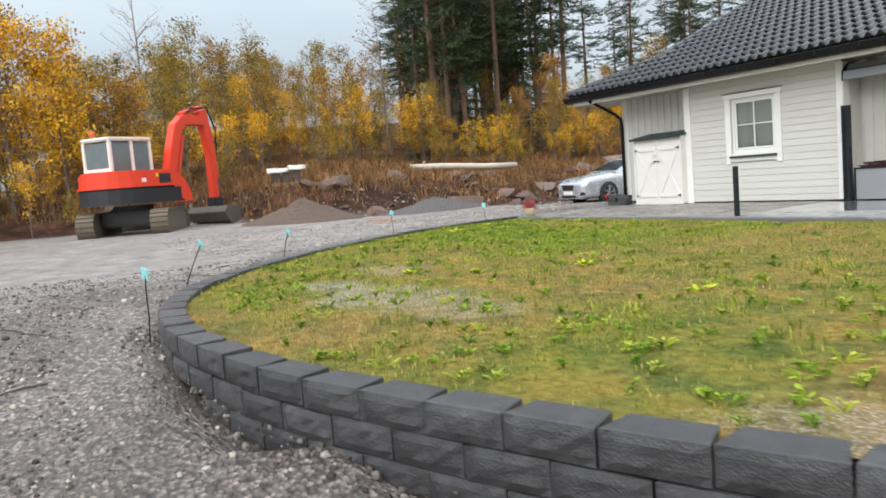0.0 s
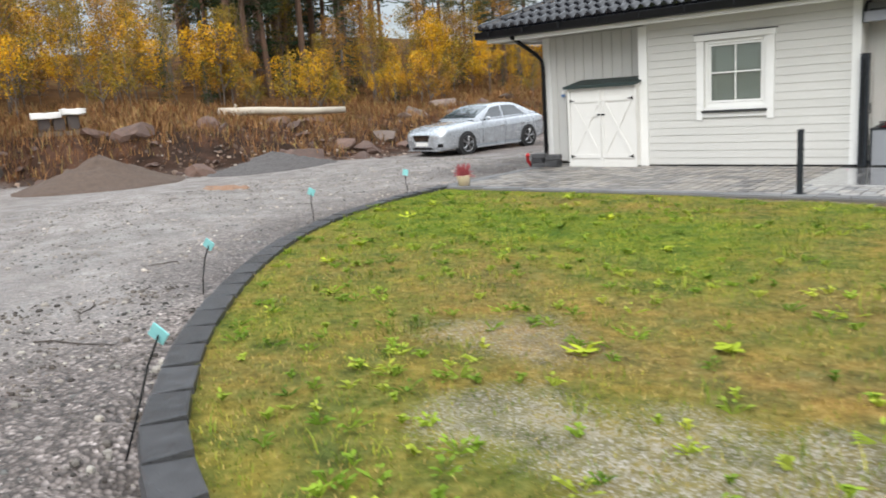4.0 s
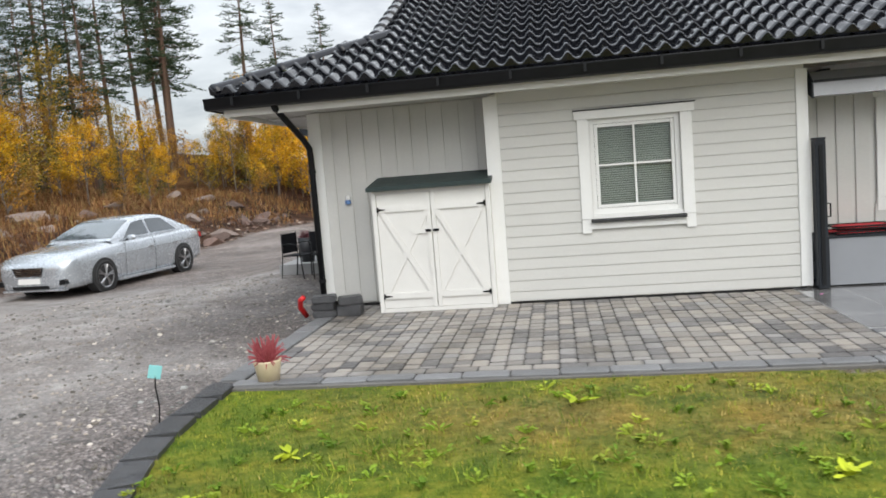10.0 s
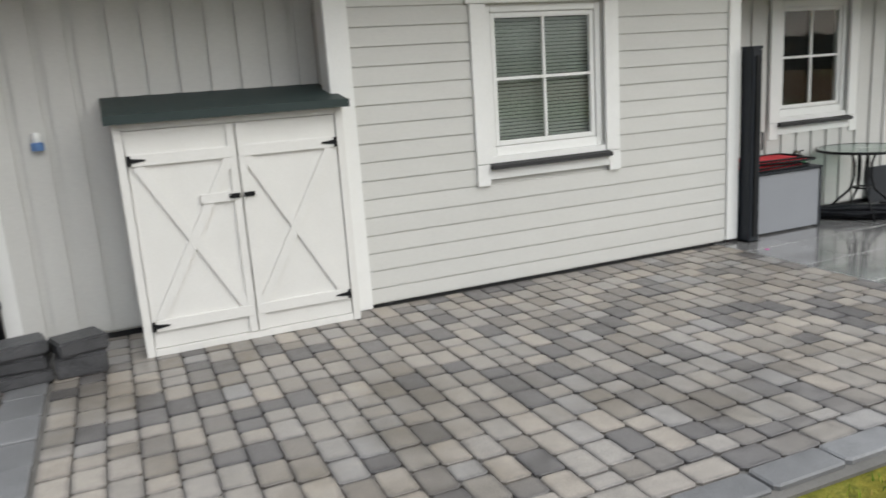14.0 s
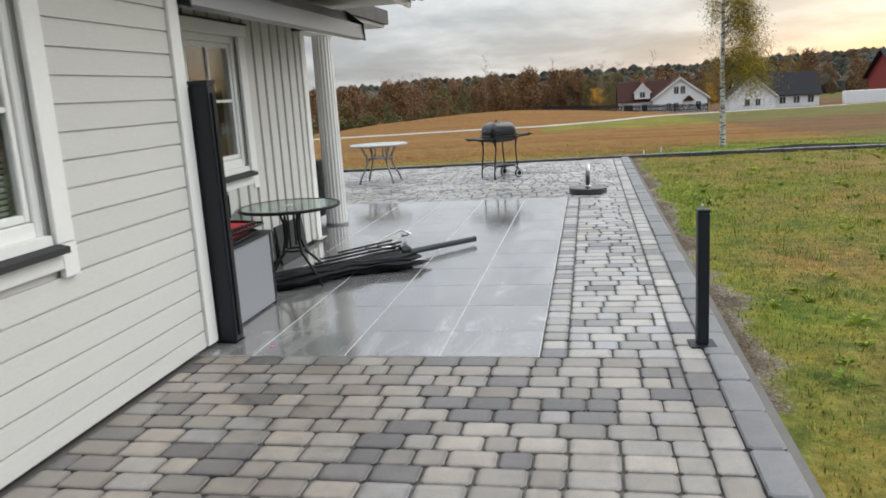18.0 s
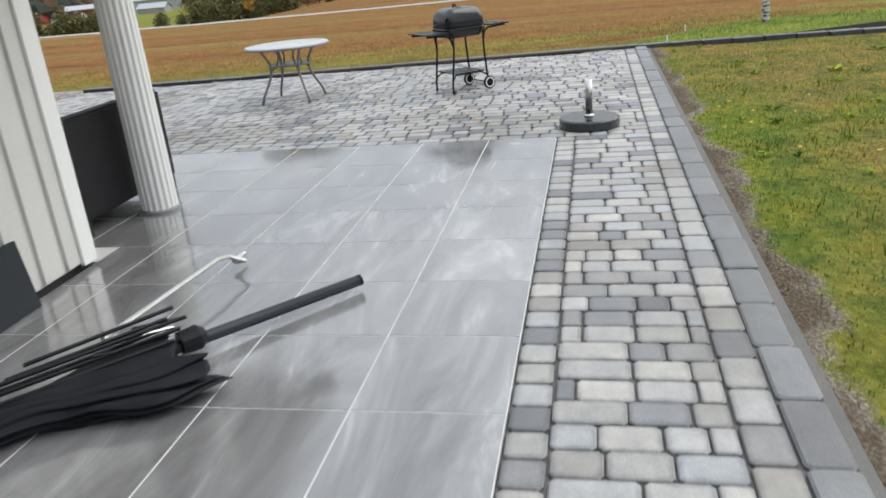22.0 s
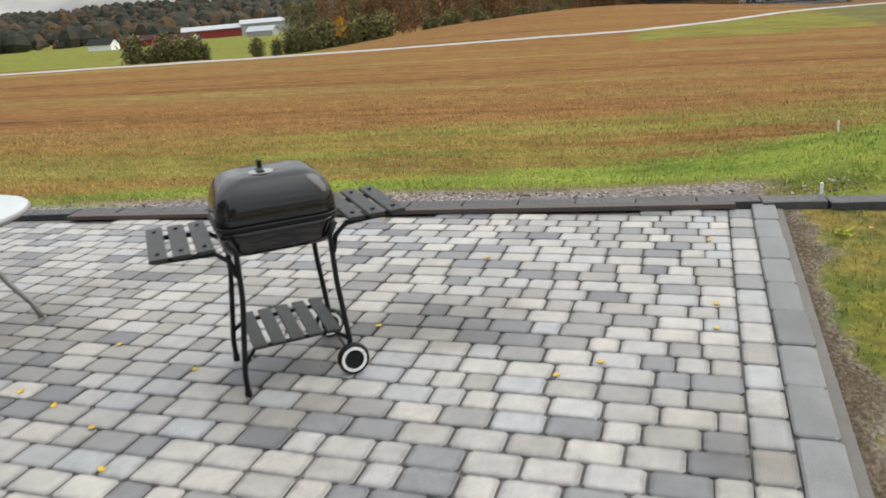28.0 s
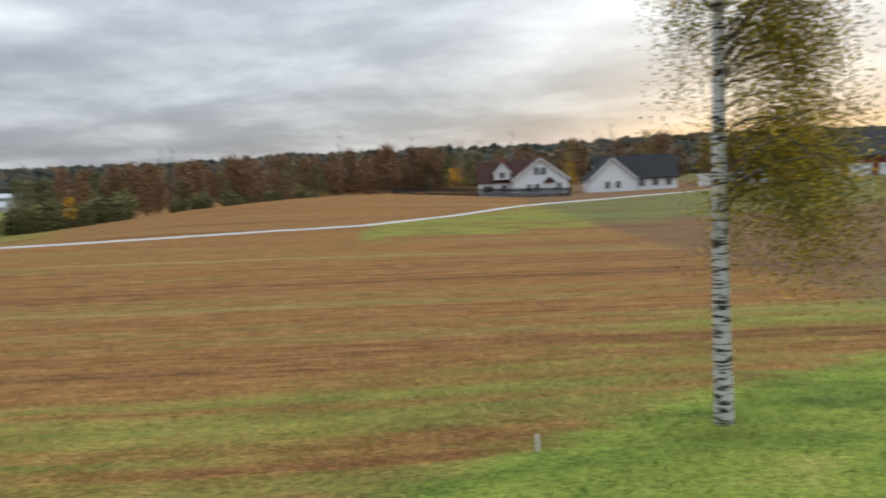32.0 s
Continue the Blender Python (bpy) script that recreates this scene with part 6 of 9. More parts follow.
def build_car(m):
    """A four-door saloon; nose towards local -y, resting on z = 0."""
    car = thing("car", "silver four-door saloon parked on the gravel", "car", m)
    part("body", loft([-2.49, -2.475, -2.46, -2.44] + [-2.42 + 4.87 * i / 48 for i in range(49)], hull_half), silver, car, smooth=True)
    part("cabin", loft([-1.02 + 3.07 * i / 30 for i in range(31)], cabin_half), silver, car, smooth=True)
    part("windscreen", screen(-0.90, -0.17, 0.008), car_glass, car, "tinted windscreen", smooth=True)
    part("rear_window", screen(1.16, 1.74, 0.008), car_glass, car, "tinted rear window", smooth=True)
    for s in (-1, 1):
        part("side_window", glass_patch(-0.62, 0.30, 1.25, 2.75, s, slant0=0.46), car_glass, car, "tinted side window", smooth=True)
        part("side_window", glass_patch(0.38, 1.42, 1.25, 2.75, s, slant1=-0.40), car_glass, car, "tinted side window", smooth=True)
        part("window_trim", tube([(s * (cabin_at(y, 1.1)[0] + 0.008), y, cabin_at(y, 1.1)[1]) for y in (-0.75, -0.3, 0.2, 0.7, 1.2, 1.5)], 0.009, 6), chrome, car)
        for ys_ in ((0.33, 0.345), (-0.74, -0.70)):
            w = [(s * (x + 0.003), ys_[0] + (ys_[1] - ys_[0]) * k / 5, z) for k, (x, z) in enumerate(hull_half(ys_[0])[2:8])]
            part("door_seam", tube(w, 0.005, 4), car_glass, car)
        for yh in (0.08, 1.02):
            part("door_handle", box(s * 0.905, yh, 0.745, s * 0.945, yh + 0.19, 0.772), chrome, car, bevel=0.006)
        part("swage_line", tube([(s * (hull_half(y)[5][0] + 0.002), y, hull_half(y)[5][1] + 0.02) for y in (-1.0, -0.4, 0.3, 1.0, 1.6, 2.1)], 0.010, 6), silver, car, smooth=True)
        part("sill_skirt", box(s * 0.86, -1.02, 0.15, s * 0.935, 1.06, 0.215), silver, car, bevel=0.02)
        mirror = part("mirror", lathe([(0.0, -0.10), (0.055, -0.085), (0.07, 0.0), (0.06, 0.075), (0.0, 0.095)], 14, m=Matrix.Translation((s * 1.0, -0.56, 1.03)) @ Matrix.Rotation(radians(90), 4, "Y") @ Matrix.Diagonal((0.85, 0.7, 1, 1))), silver, car, smooth=True)
        part("mirror_foot", tube([(s * 0.85, -0.56, 0.985), (s * 0.95, -0.56, 1.0)], 0.022, 6), black_metal, mirror)
        part("headlight", lathe([(0.0, -0.14), (0.06, -0.11), (0.085, 0.0), (0.06, 0.12), (0.0, 0.15)], 16, m=Matrix.Translation((s * 0.655, -2.25, 0.70)) @ Matrix.Rotation(radians(s * 24), 4, "Z") @ Matrix.Rotation(radians(90), 4, "Y") @ Matrix.Diagonal((1.05, 1.5, 1.25, 1))), lamp_glass, car, "clear headlight", smooth=True)
        part("tail_light", box(s * 0.60, 2.30, 0.74, s * 0.845, 2.425, 0.90), red_lamp, car, "red tail light", bevel=0.03)
        part("side_intake", prism([(s * 0.46, 0.28), (s * 0.80, 0.30), (s * 0.78, 0.40), (s * 0.50, 0.38)], "y", -2.455, -2.30), black_metal, car)
        part("fog_lamp_strip", box(s * 0.54, -2.442, 0.375, s * 0.80, -2.36, 0.395), chrome, car)
        for y in (-1.435, 1.435):
            mw = Matrix.Translation((s * 0.835, y, 0.325)) @ Matrix.Rotation(radians(90), 4, "Y")
            # no opening is cut: a dark disc imitates the shaded hollow round the wheel
            part("wheel_arch", lathe([(0.0, -0.10), (0.375, -0.10), (0.375, 0.10), (0.0, 0.10)], 32, m=mw @ Matrix.Translation((0, 0, s * -0.004))), rubber, car)
            wheel = part("wheel", lathe([(0.24, -0.10), (0.30, -0.115), (0.325, -0.09), (0.325, 0.09), (0.30, 0.115), (0.24, 0.10)], 36, m=mw, ring=True), rubber, car, smooth=True)
            part("rim", lathe([(0.225, 0.10), (0.245, 0.112), (0.245, -0.112), (0.225, -0.10)], 32, m=mw, ring=True), alloy, wheel)
            part("brake_disc", lathe([(0.0, -0.02), (0.15, -0.02), (0.15, 0.02), (0.0, 0.02)], 20, m=mw), black_metal, wheel)
            for k in range(5):
                a = radians(72 * k + 10)
                for da in (-0.13, 0.13):
                    q0 = Vector((s * 0.945, y + 0.05 * math.cos(a), 0.325 + 0.05 * math.sin(a)))
                    q1 = Vector((s * 0.940, y + 0.232 * math.cos(a + da), 0.325 + 0.232 * math.sin(a + da)))
                    part("spoke", tube([q0, q1], 0.016, 5, None, 0.019), alloy, wheel)
            part("hub_cap", lathe([(0.0, 0.0), (0.055, 0.0), (0.05, 0.016), (0.0, 0.018)], 16, m=Matrix.Translation((s * 0.94, y, 0.325)) @ Matrix.Rotation(radians(s * 90), 4, "Y")), alloy, wheel)
    part("grille", prism([(-0.30, 0.48), (0.30, 0.48), (0.36, 0.645), (-0.36, 0.645)], "y", -2.502, -2.40), black_metal, car, "black grille with chrome bars", bevel=0.015)
    for k in range(4):
        part("grille_bar", box(-0.32, -2.513, 0.505 + 0.036 * k, 0.32, -2.503, 0.519 + 0.036 * k), chrome, car)
    part("grille_frame", tube([(-0.31, -2.503, 0.475), (0.31, -2.503, 0.475), (0.37, -2.498, 0.65), (-0.37, -2.498, 0.65), (-0.31, -2.503, 0.475)], 0.013, 6), chrome, car)
    part("number_plate", box(-0.26, -2.508, 0.335, 0.26, -2.494, 0.445), white_paint, car, "white number plate")
    part("lower_intake", box(-0.42, -2.487, 0.235, 0.42, -2.37, 0.325), black_metal, car)
    part("bumper_lip", prism([(-2.44, 0.175), (-2.30, 0.165), (-2.30, 0.21), (-2.44, 0.215)], "x", -0.72, 0.72), silver, car, bevel=0.01)
    part("windscreen_wiper", tube([(0.1, -0.97, 1.005), (0.5, -0.80, 1.075)], 0.008, 4), black_metal, car)
    return car


CAR_X, CAR_Y = -9.52, 7.38
build_car(pose(CAR_X, CAR_Y, gz(CAR_X, CAR_Y) - 0.02, 0, 0, -6))

# ---- excavator ----
orange = mat("orange_red_paint", (0.72, 0.055, 0.02), (0.62, 0.045, 0.018), 0.4, scale=3, fine=60, bump=0.05)
cab_cream = mat("cab_cream_paint", (0.78, 0.77, 0.72), (0.70, 0.69, 0.64), 0.4, bump=0.05)
counter = mat("counterweight_dark", (0.013, 0.0135, 0.017), (0.022, 0.023, 0.027), 0.5, bump=0.1)
track_m = mat("muddy_track", (0.085, 0.07, 0.05), (0.16, 0.13, 0.095), 0.8, scale=8, fine=60, bump=0.5)
dirty_steel = mat("dirty_steel", (0.09, 0.08, 0.07), (0.15, 0.13, 0.11), 0.6, metal=0.3, scale=6, fine=80, bump=0.3)


def track(side):
    """One crawler: rounded belt with shoes, along local x."""
    y0, y1 = (side * 0.98 - 0.24, side * 0.98 + 0.24)
    prof = []
    for k in range(9):
        a = radians(90 + 180 * k / 8)
        prof.append((-1.05 + 0.30 * math.cos(a), 0.31 + 0.30 * math.sin(a)))
    for k in range(9):
        a = radians(-90 + 180 * k / 8)
        prof.append((1.05 + 0.30 * math.cos(a), 0.31 + 0.30 * math.sin(a)))
    return prof, y0, y1


def build_excavator(m):
    ex = thing("excavator", "orange-red crawler excavator with cream cab on muddy tracks", "excavator", m)
    for s in (-1, 1):
        prof, y0, y1 = track(s)
        belt = part("track", prism(prof, "y", y0 + 0.03, y1 - 0.03), track_m, ex, "muddy crawler track")
        length = 0.0
        n = len(prof)
        for k in range(n):
            a, b = Vector((prof[k][0], 0, prof[k][1])), Vector((prof[(k + 1) % n][0], 0, prof[(k + 1) % n][1]))
            cnt = max(1, int((b - a).length / 0.12))
            for q in range(cnt):
                c = a + (b - a) * (q + 0.5) / cnt
                ang = math.atan2((b - a).z, (b - a).x)
                mm = Matrix.Translation((c.x, (y0 + y1) / 2, c.z)) @ Matrix.Rotation(-ang, 4, "Y")
                part("track_shoe", box(-0.045, -(y1 - y0) / 2, -0.03, 0.045, (y1 - y0) / 2, 0.03, m=mm), track_m, belt)
    part("undercarriage", box(-0.7, -0.74, 0.25, 0.7, 0.74, 0.62), counter, ex, bevel=0.05)
    part("slew_ring", lathe([(0.0, 0.6), (0.55, 0.6), (0.55, 0.76), (0.0, 0.76)], 28), counter, ex)
    bl = prism([(1.75, 0.08), (1.88, 0.05), (1.84, 0.30), (1.88, 0.55), (1.78, 0.58), (1.72, 0.30)], "y", -1.15, 1.15)
    part("dozer_blade", bl, dirty_steel, ex, "dirty steel dozer blade")
    for s in (-0.5, 0.5):
        part("blade_arm", box(0.6, s - 0.07, 0.25, 1.74, s + 0.07, 0.40), counter, ex)
    return ex


ex = build_excavator(EXC_AT)
SW = Matrix.Rotation(radians(EXC_SWING), 4, "Z")


def ex_part(name, bm, material, label="", bevel=0.0, smooth=False):
    bmesh.ops.transform(bm, matrix=SW, verts=bm.verts)
    return part(name, bm, material, ex, label, smooth, bevel)


def tail(r, z0, z1, front=0.95):
    """Round-tailed deck outline."""
    out = [(front, -1.02), (front, 1.02)]
    for k in range(11):
        a = radians(100 + 160 * k / 10)
        out.append((-0.35 + r * math.cos(a) * 0.98, r * math.sin(a) * 0.86))
    return prism(out, "z", z0, z1)


ex_part("counterweight", tail(1.22, 0.80, 1.20), counter, "dark lower counterweight", bevel=0.04)
ex_part("engine_hood", tail(1.19, 1.205, 1.62, 0.70), orange, "orange engine hood", bevel=0.06)
ex_part("side_cover", prism([(0.70, 1.21), (1.25, 1.0), (1.30, 0.82), (0.70, 0.80)], "y", -1.02, -0.25), orange, bevel=0.04)
ex_part("side_cover", prism([(0.70, 1.55), (1.05, 1.35), (1.28, 1.0), (1.30, 0.82), (0.70, 1.21)], "y", -1.0, -0.30), orange, bevel=0.05)
ex_part("vent_grille", box(0.10, -1.035, 1.28, 0.52, -1.0, 1.52), counter)
ex_part("logo_patch", box(-0.55, -1.03, 1.32, -0.40, -1.012, 1.42), cab_cream)
ex_part("warning_sticker", box(-0.02, -1.032, 1.44, 0.07, -1.012, 1.53), mat("yellow_sticker", (0.75, 0.50, 0.03), (0.7, 0.45, 0.03), 0.5, bump=0.0), "yellow sticker")
# cab: posts, roof and glass
cx0, cx1, cy0, cy1, cz0, cz1 = -0.62, 0.85, 0.0, 1.0, 1.20, 2.42
for px, py in ((cx0, cy0), (cx0, cy1), (cx1, cy0), (cx1, cy1), (0.15, cy0), (0.15, cy1)):
    ex_part("cab_post", box(px - 0.05, py - 0.05, cz0, px + 0.05, py + 0.05, cz1), cab_cream, bevel=0.015)
ex_part("cab_roof", box(cx0 - 0.08, cy0 - 0.07, cz1, cx1 + 0.08, cy1 + 0.07, cz1 + 0.10), cab_cream, "cream cab roof", bevel=0.04)
ex_part("cab_rear_panel", box(cx0 - 0.055, cy0 - 0.05, cz0 + 0.42, cx0 + 0.02, cy1 + 0.05, cz0 + 0.54), cab_cream)
ex_part("cab_side_panel", box(cx0 + 0.06, cy0 - 0.045, cz0, 0.10, cy0 - 0.01, cz0 + 0.40), cab_cream)
for bx in ((cx0 - 0.01, cy0 + 0.06, cz0 + 0.55, cx0 + 0.005, cy1 - 0.06, cz1 - 0.04), (cx1 - 0.005, cy0 + 0.06, cz0 + 0.1, cx1 + 0.01, cy1 - 0.06, cz1 - 0.04), (cx0 + 0.06, cy0 - 0.008, cz0 + 0.42, 0.10, cy0 + 0.006, cz1 - 0.04), (0.20, cy0 - 0.008, cz0 + 0.1, cx1 - 0.06, cy0 + 0.006, cz1 - 0.04), (cx0 + 0.06, cy1 - 0.006, cz0 + 0.42, 0.10, cy1 + 0.008, cz1 - 0.04), (0.20, cy1 - 0.006, cz0 + 0.1, cx1 - 0.06, cy1 + 0.008, cz1 - 0.04)):
    ex_part("cab_window", box(*bx), mat("cab_glass", (0.10, 0.14, 0.15), (0.13, 0.17, 0.18), 0.06, bump=0.0, spec=0.9))
ex_part("beacon", lathe([(0.0, cz1 + 0.10), (0.08, cz1 + 0.10), (0.085, cz1 + 0.24), (0.05, cz1 + 0.29), (0.0, cz1 + 0.30)], 16, m=Matrix.Translation((cx0 + 0.12, 0.75, 0))), mat("beacon_orange", (0.55, 0.10, 0.03), (0.5, 0.09, 0.03), 0.25), "orange beacon", smooth=True)
ex_part("seat_back", box(-0.35, 0.3, 1.55, -0.2, 0.75, 1.95), mat("red_seat", (0.35, 0.03, 0.03), (0.3, 0.03, 0.03), 0.7))
# boom, dipper and rams


def beam(points, w, h0, h1):
    """A box-section arm along points in the x-z plane."""
    bm = bmesh.new()
    pts = [Vector((p[0], 0, p[1])) for p in points]
    n = len(pts)
    rings = []
    for i, p in enumerate(pts):
        d = (pts[min(i + 1, n - 1)] - pts[max(i - 1, 0)]).normalized()
        nrm = Vector((-d.z, 0, d.x))
        h = (h0 + (h1 - h0) * i / (n - 1)) * (1.12 if 0 < i < n - 1 else 1.0)
        rings.append([bm.verts.new(p + nrm * a * h / 2 + Vector((0, b * w / 2, 0))) for a, b in ((1, 1), (1, -1), (-1, -1), (-1, 1))])
    for a, b in zip(rings, rings[1:]):
        for k in range(4):
            bm.faces.new((a[k], a[(k + 1) % 4], b[(k + 1) % 4], b[k]))
    bm.faces.new(rings[0])
    bm.faces.new(rings[-1])
    bmesh.ops.translate(bm, verts=bm.verts, vec=(0, -0.25, 0))
    return bm


B0, B1, B2, B3 = (1.15, 1.10), (1.50, 2.15), (1.85, 2.82), (3.0, 2.98)
D1 = (3.15, 0.75)
ex_part("boom", beam([B0, B1, (1.75, 2.78), (2.05, 3.0), B3], 0.30, 0.32, 0.26), orange, "orange boom", bevel=0.02)
ex_part("dipper", beam([(2.88, 3.28), (3.02, 2.85), (3.18, 2.0), D1], 0.24, 0.34, 0.22), orange, "orange dipper arm", bevel=0.02)
ex_part("boom_ram", tube([(1.5, -0.25, 1.05), (2.0, -0.25, 2.55)], 0.075, 12), orange)
ex_part("boom_ram_rod", tube([(1.45, -0.25, 0.95), (1.6, -0.25, 1.25)], 0.045, 10), chrome)
ex_part("arm_ram", tube([(1.95, -0.25, 3.14), (2.86, -0.25, 3.36)], 0.065, 12), orange)
ex_part("bucket_ram", tube([(3.28, -0.25, 2.7), (3.42, -0.25, 1.35)], 0.055, 12), orange)
ex_part("bucket_rod", tube([(3.42, -0.25, 1.40), (3.40, -0.25, 0.85)], 0.03, 10), chrome)
ex_part("coupler", box(2.98, -0.42, 0.50, 3.40, -0.08, 0.80), counter, bevel=0.03)
for dy in (-0.10, 0.10):
    ex_part("hydraulic_hose", tube([(1.25, -0.25 + dy, 1.75), (1.65, -0.25 + dy, 2.8), (2.4, -0.25 + dy, 3.32), (3.1, -0.25 + dy, 3.35), (3.42, -0.25 + dy, 2.75), (3.36, -0.25 + dy, 2.0)], 0.022, 6), black_metal)
bk = prism([(2.85, 0.55), (3.45, 0.50), (3.62, 0.20), (3.30, 0.02), (2.90, 0.10), (2.70, 0.38)], "y", -1.05, 0.55)
ex_part("bucket", bk, dirty_steel, "dirty steel bucket", bevel=0.02)

# ---- porch at the far side of the house ----
porch = thing("porch", "small entrance porch with white fluted columns", "porch")
part("slab", box(-4.55, 4.72, -0.25, -2.36, 7.4, 0.10), mat("porch_concrete", (0.30, 0.30, 0.30), (0.36, 0.36, 0.355), 0.7, coords="World"), porch, bevel=0.01)
for px, py in ((-3.33, 5.0),):
    cobj = part("column", fluted(0.125, 0.11, 0.10, 2.30), white_paint, porch, "white fluted column")
    cobj.location = (px, py, 0)
part("beam", box(-3.78, 4.75, 2.28, -2.4, 5.2, 2.42), white_paint, porch)
part("roof_edge", box(-3.86, 4.55, 2.42, -2.4, 7.6, 2.62), fascia_paint, porch)
part("roof", poly([(-3.94, 4.45, 2.63), (-2.3, 4.45, 2.63), (-2.3, 6.0, 3.3), (-3.5, 6.0, 3.3), (-3.94, 7.7, 2.63), (-2.3, 7.7, 2.63)], [(0, 1, 2, 3), (3, 2, 5, 4), (0, 3, 4)]), roof_tile_mat, porch)
part("ridge_end", lathe([(0.0, -0.1), (0.10, -0.1), (0.12, 0.05), (0.0, 0.12)], 14, m=Matrix.Translation((-3.80, 4.55, 2.70))), roof_tile_mat, porch)
for k, (cx, cy, rz) in enumerate(((-4.02, 4.38, 72), (-3.55, 4.36, 25))):
    ch = thing("garden_chair", "black metal garden chair on gravel by the porch", "chair", pose(cx, cy, gz(cx, cy) - 0.005, 0, 0, rz), group="porch chairs")
    part("seat", box(-0.21, -0.20, 0.40, 0.21, 0.20, 0.42), black_fabric, ch, bevel=0.008)
    part("backrest", box(-0.20, 0.19, 0.45, 0.20, 0.205, 0.80), black_fabric, ch, bevel=0.006)
    for s in (-1, 1):
        part("leg", tube([(s * 0.24, -0.24, 0.0), (s * 0.235, -0.18, 0.60), (s * 0.23, 0.05, 0.63), (s * 0.22, 0.20, 0.60)], 0.011, 6), black_metal, ch, smooth=True)
        part("leg", tube([(s * 0.22, 0.26, 0.0), (s * 0.22, 0.20, 0.42), (s * 0.21, 0.20, 0.82)], 0.011, 6), black_metal, ch, smooth=True)
for k, (cx, cy) in enumerate(((-4.12, 5.15), (-3.75, 5.25), (-2.95, 5.2))):
    pp = thing("heather_pot", "dark pot of heather on the porch", "potted plant", pose(cx, cy, 0.10), group="porch heather pots")
    part("pot", lathe([(0.0, 0.0), (0.12, 0.0), (0.17, 0.46), (0.155, 0.46), (0.14, 0.40), (0.0, 0.40)], 20), counter, pp, smooth=True)
    hq = part("heather", heather(30 + k, 0.20, 90, 0.2), mat("dusky_heather", (0.16, 0.05, 0.06), (0.26, 0.10, 0.12), 0.8), pp)
    hq.location = (0, 0, 0.42)

# ---- heaps, stones and timber on the bank ----


def heap(name, label, x, y, rx, ry, h, material, seed):
    bm = bmesh.new()
    n, rr = 64, 22
    rings = []
    for j in range(rr + 1):
        t = j / rr
        ring = []
        for k in range(n):
            a = 2 * math.pi * k / n
            q = t * (1 + 0.12 * noise.noise(Vector((math.cos(a) * 1.5, math.sin(a) * 1.5, seed))))
            px, py = x + rx * q * math.cos(a), y + ry * q * math.sin(a)
            zz = h * (1 - t) ** 1.15 * (1 + 0.15 * noise.noise(Vector((px * 2, py * 2, seed)))) + noise.noise(Vector((px * 5, py * 5, seed))) * 0.05 + noise.noise(Vector((px * 13, py * 13, seed))) * 0.03
            ring.append(bm.verts.new((px, py, gz(px, py) + zz - (0.10 if j == rr else 0))))
        rings.append(ring)
    for a, b in zip(rings, rings[1:]):
        for k in range(n):
            bm.faces.new((a[k], b[k], b[(k + 1) % n], a[(k + 1) % n]))
    bmesh.ops.remove_doubles(bm, verts=bm.verts[:], dist=1e-4)
    return tagged(part(name, bm, material, smooth=True), label, "heap")


heap("sand_heap", "heap of brown sand by the bank", -11.6, -4.2, 1.5, 2.0, 0.72, mat("brown_sand", (0.06, 0.04, 0.03), (0.135, 0.095, 0.072), 0.9, scale=9, fine=90, bump=0.5, coords="World"), 3)
heap("gravel_heap", "low heap of dark grey crushed stone", -10.4, -0.2, 1.1, 2.0, 0.45, mat("dark_crushed_stone", (0.02, 0.018, 0.018), (0.16, 0.145, 0.14), 0.85, scale=22, fine=60, bump=1.0, mix=0.9, coords="World"), 4)

heap("sand_patch", "thin patch of orange-brown sand on the drive", -7.6, -3.6, 0.75, 0.35, 0.05, mat("orange_sand", (0.20, 0.115, 0.07), (0.30, 0.18, 0.115), 0.9, scale=5, fine=90, bump=0.4, coords="World"), 6)

pale_bark = mat("pale_bark_log", (0.55, 0.50, 0.42), (0.42, 0.36, 0.28), 0.8, scale=3, fine=40, bump=0.4)
log = thing("log", "long pale debarked log lying on the bank", "log")
la_, lb_ = Vector((-16.66, 2.47, 1.45)), Vector((-15.05, 6.69, 1.24))
part("trunk", tube([la_, la_.lerp(lb_, 0.3) + Vector((0, 0, 0.03)), la_.lerp(lb_, 0.7) - Vector((0, 0, 0.02)), lb_], 0.15, 14, None, 0.115), pale_bark, log, smooth=True)
part("stub", tube([la_.lerp(lb_, 0.12), la_.lerp(lb_, 0.12) + Vector((0.1, 0, 0.25))], 0.04, 8), pale_bark, log)
pal = thing("wrapped_pallet", "wooden pallet with white wrapped bundle on the bank", "pallet", pose(-16.35, -2.9, gz(-16.35, -2.9) - 0.05, 0, 0, 70))
for k in range(3):
    part("runner", box(-0.6, -0.4 + 0.35 * k, 0.0, 0.6, -0.3 + 0.35 * k, 0.10), mat("old_wood", (0.16, 0.12, 0.09), (0.22, 0.17, 0.13), 0.8), pal)
part("deck", box(-0.6, -0.4, 0.102, 0.6, 0.4, 0.13), MATS["old_wood"], pal)
for xx in (-0.42, -0.05, 0.32):
    part("crate", box(xx - 0.15, -0.34, 0.132, xx + 0.15, 0.34, 0.50 + 0.04 * (xx > 0)), mat("dark_stack", (0.06, 0.05, 0.05), (0.10, 0.08, 0.07), 0.8), pal, bevel=0.03)
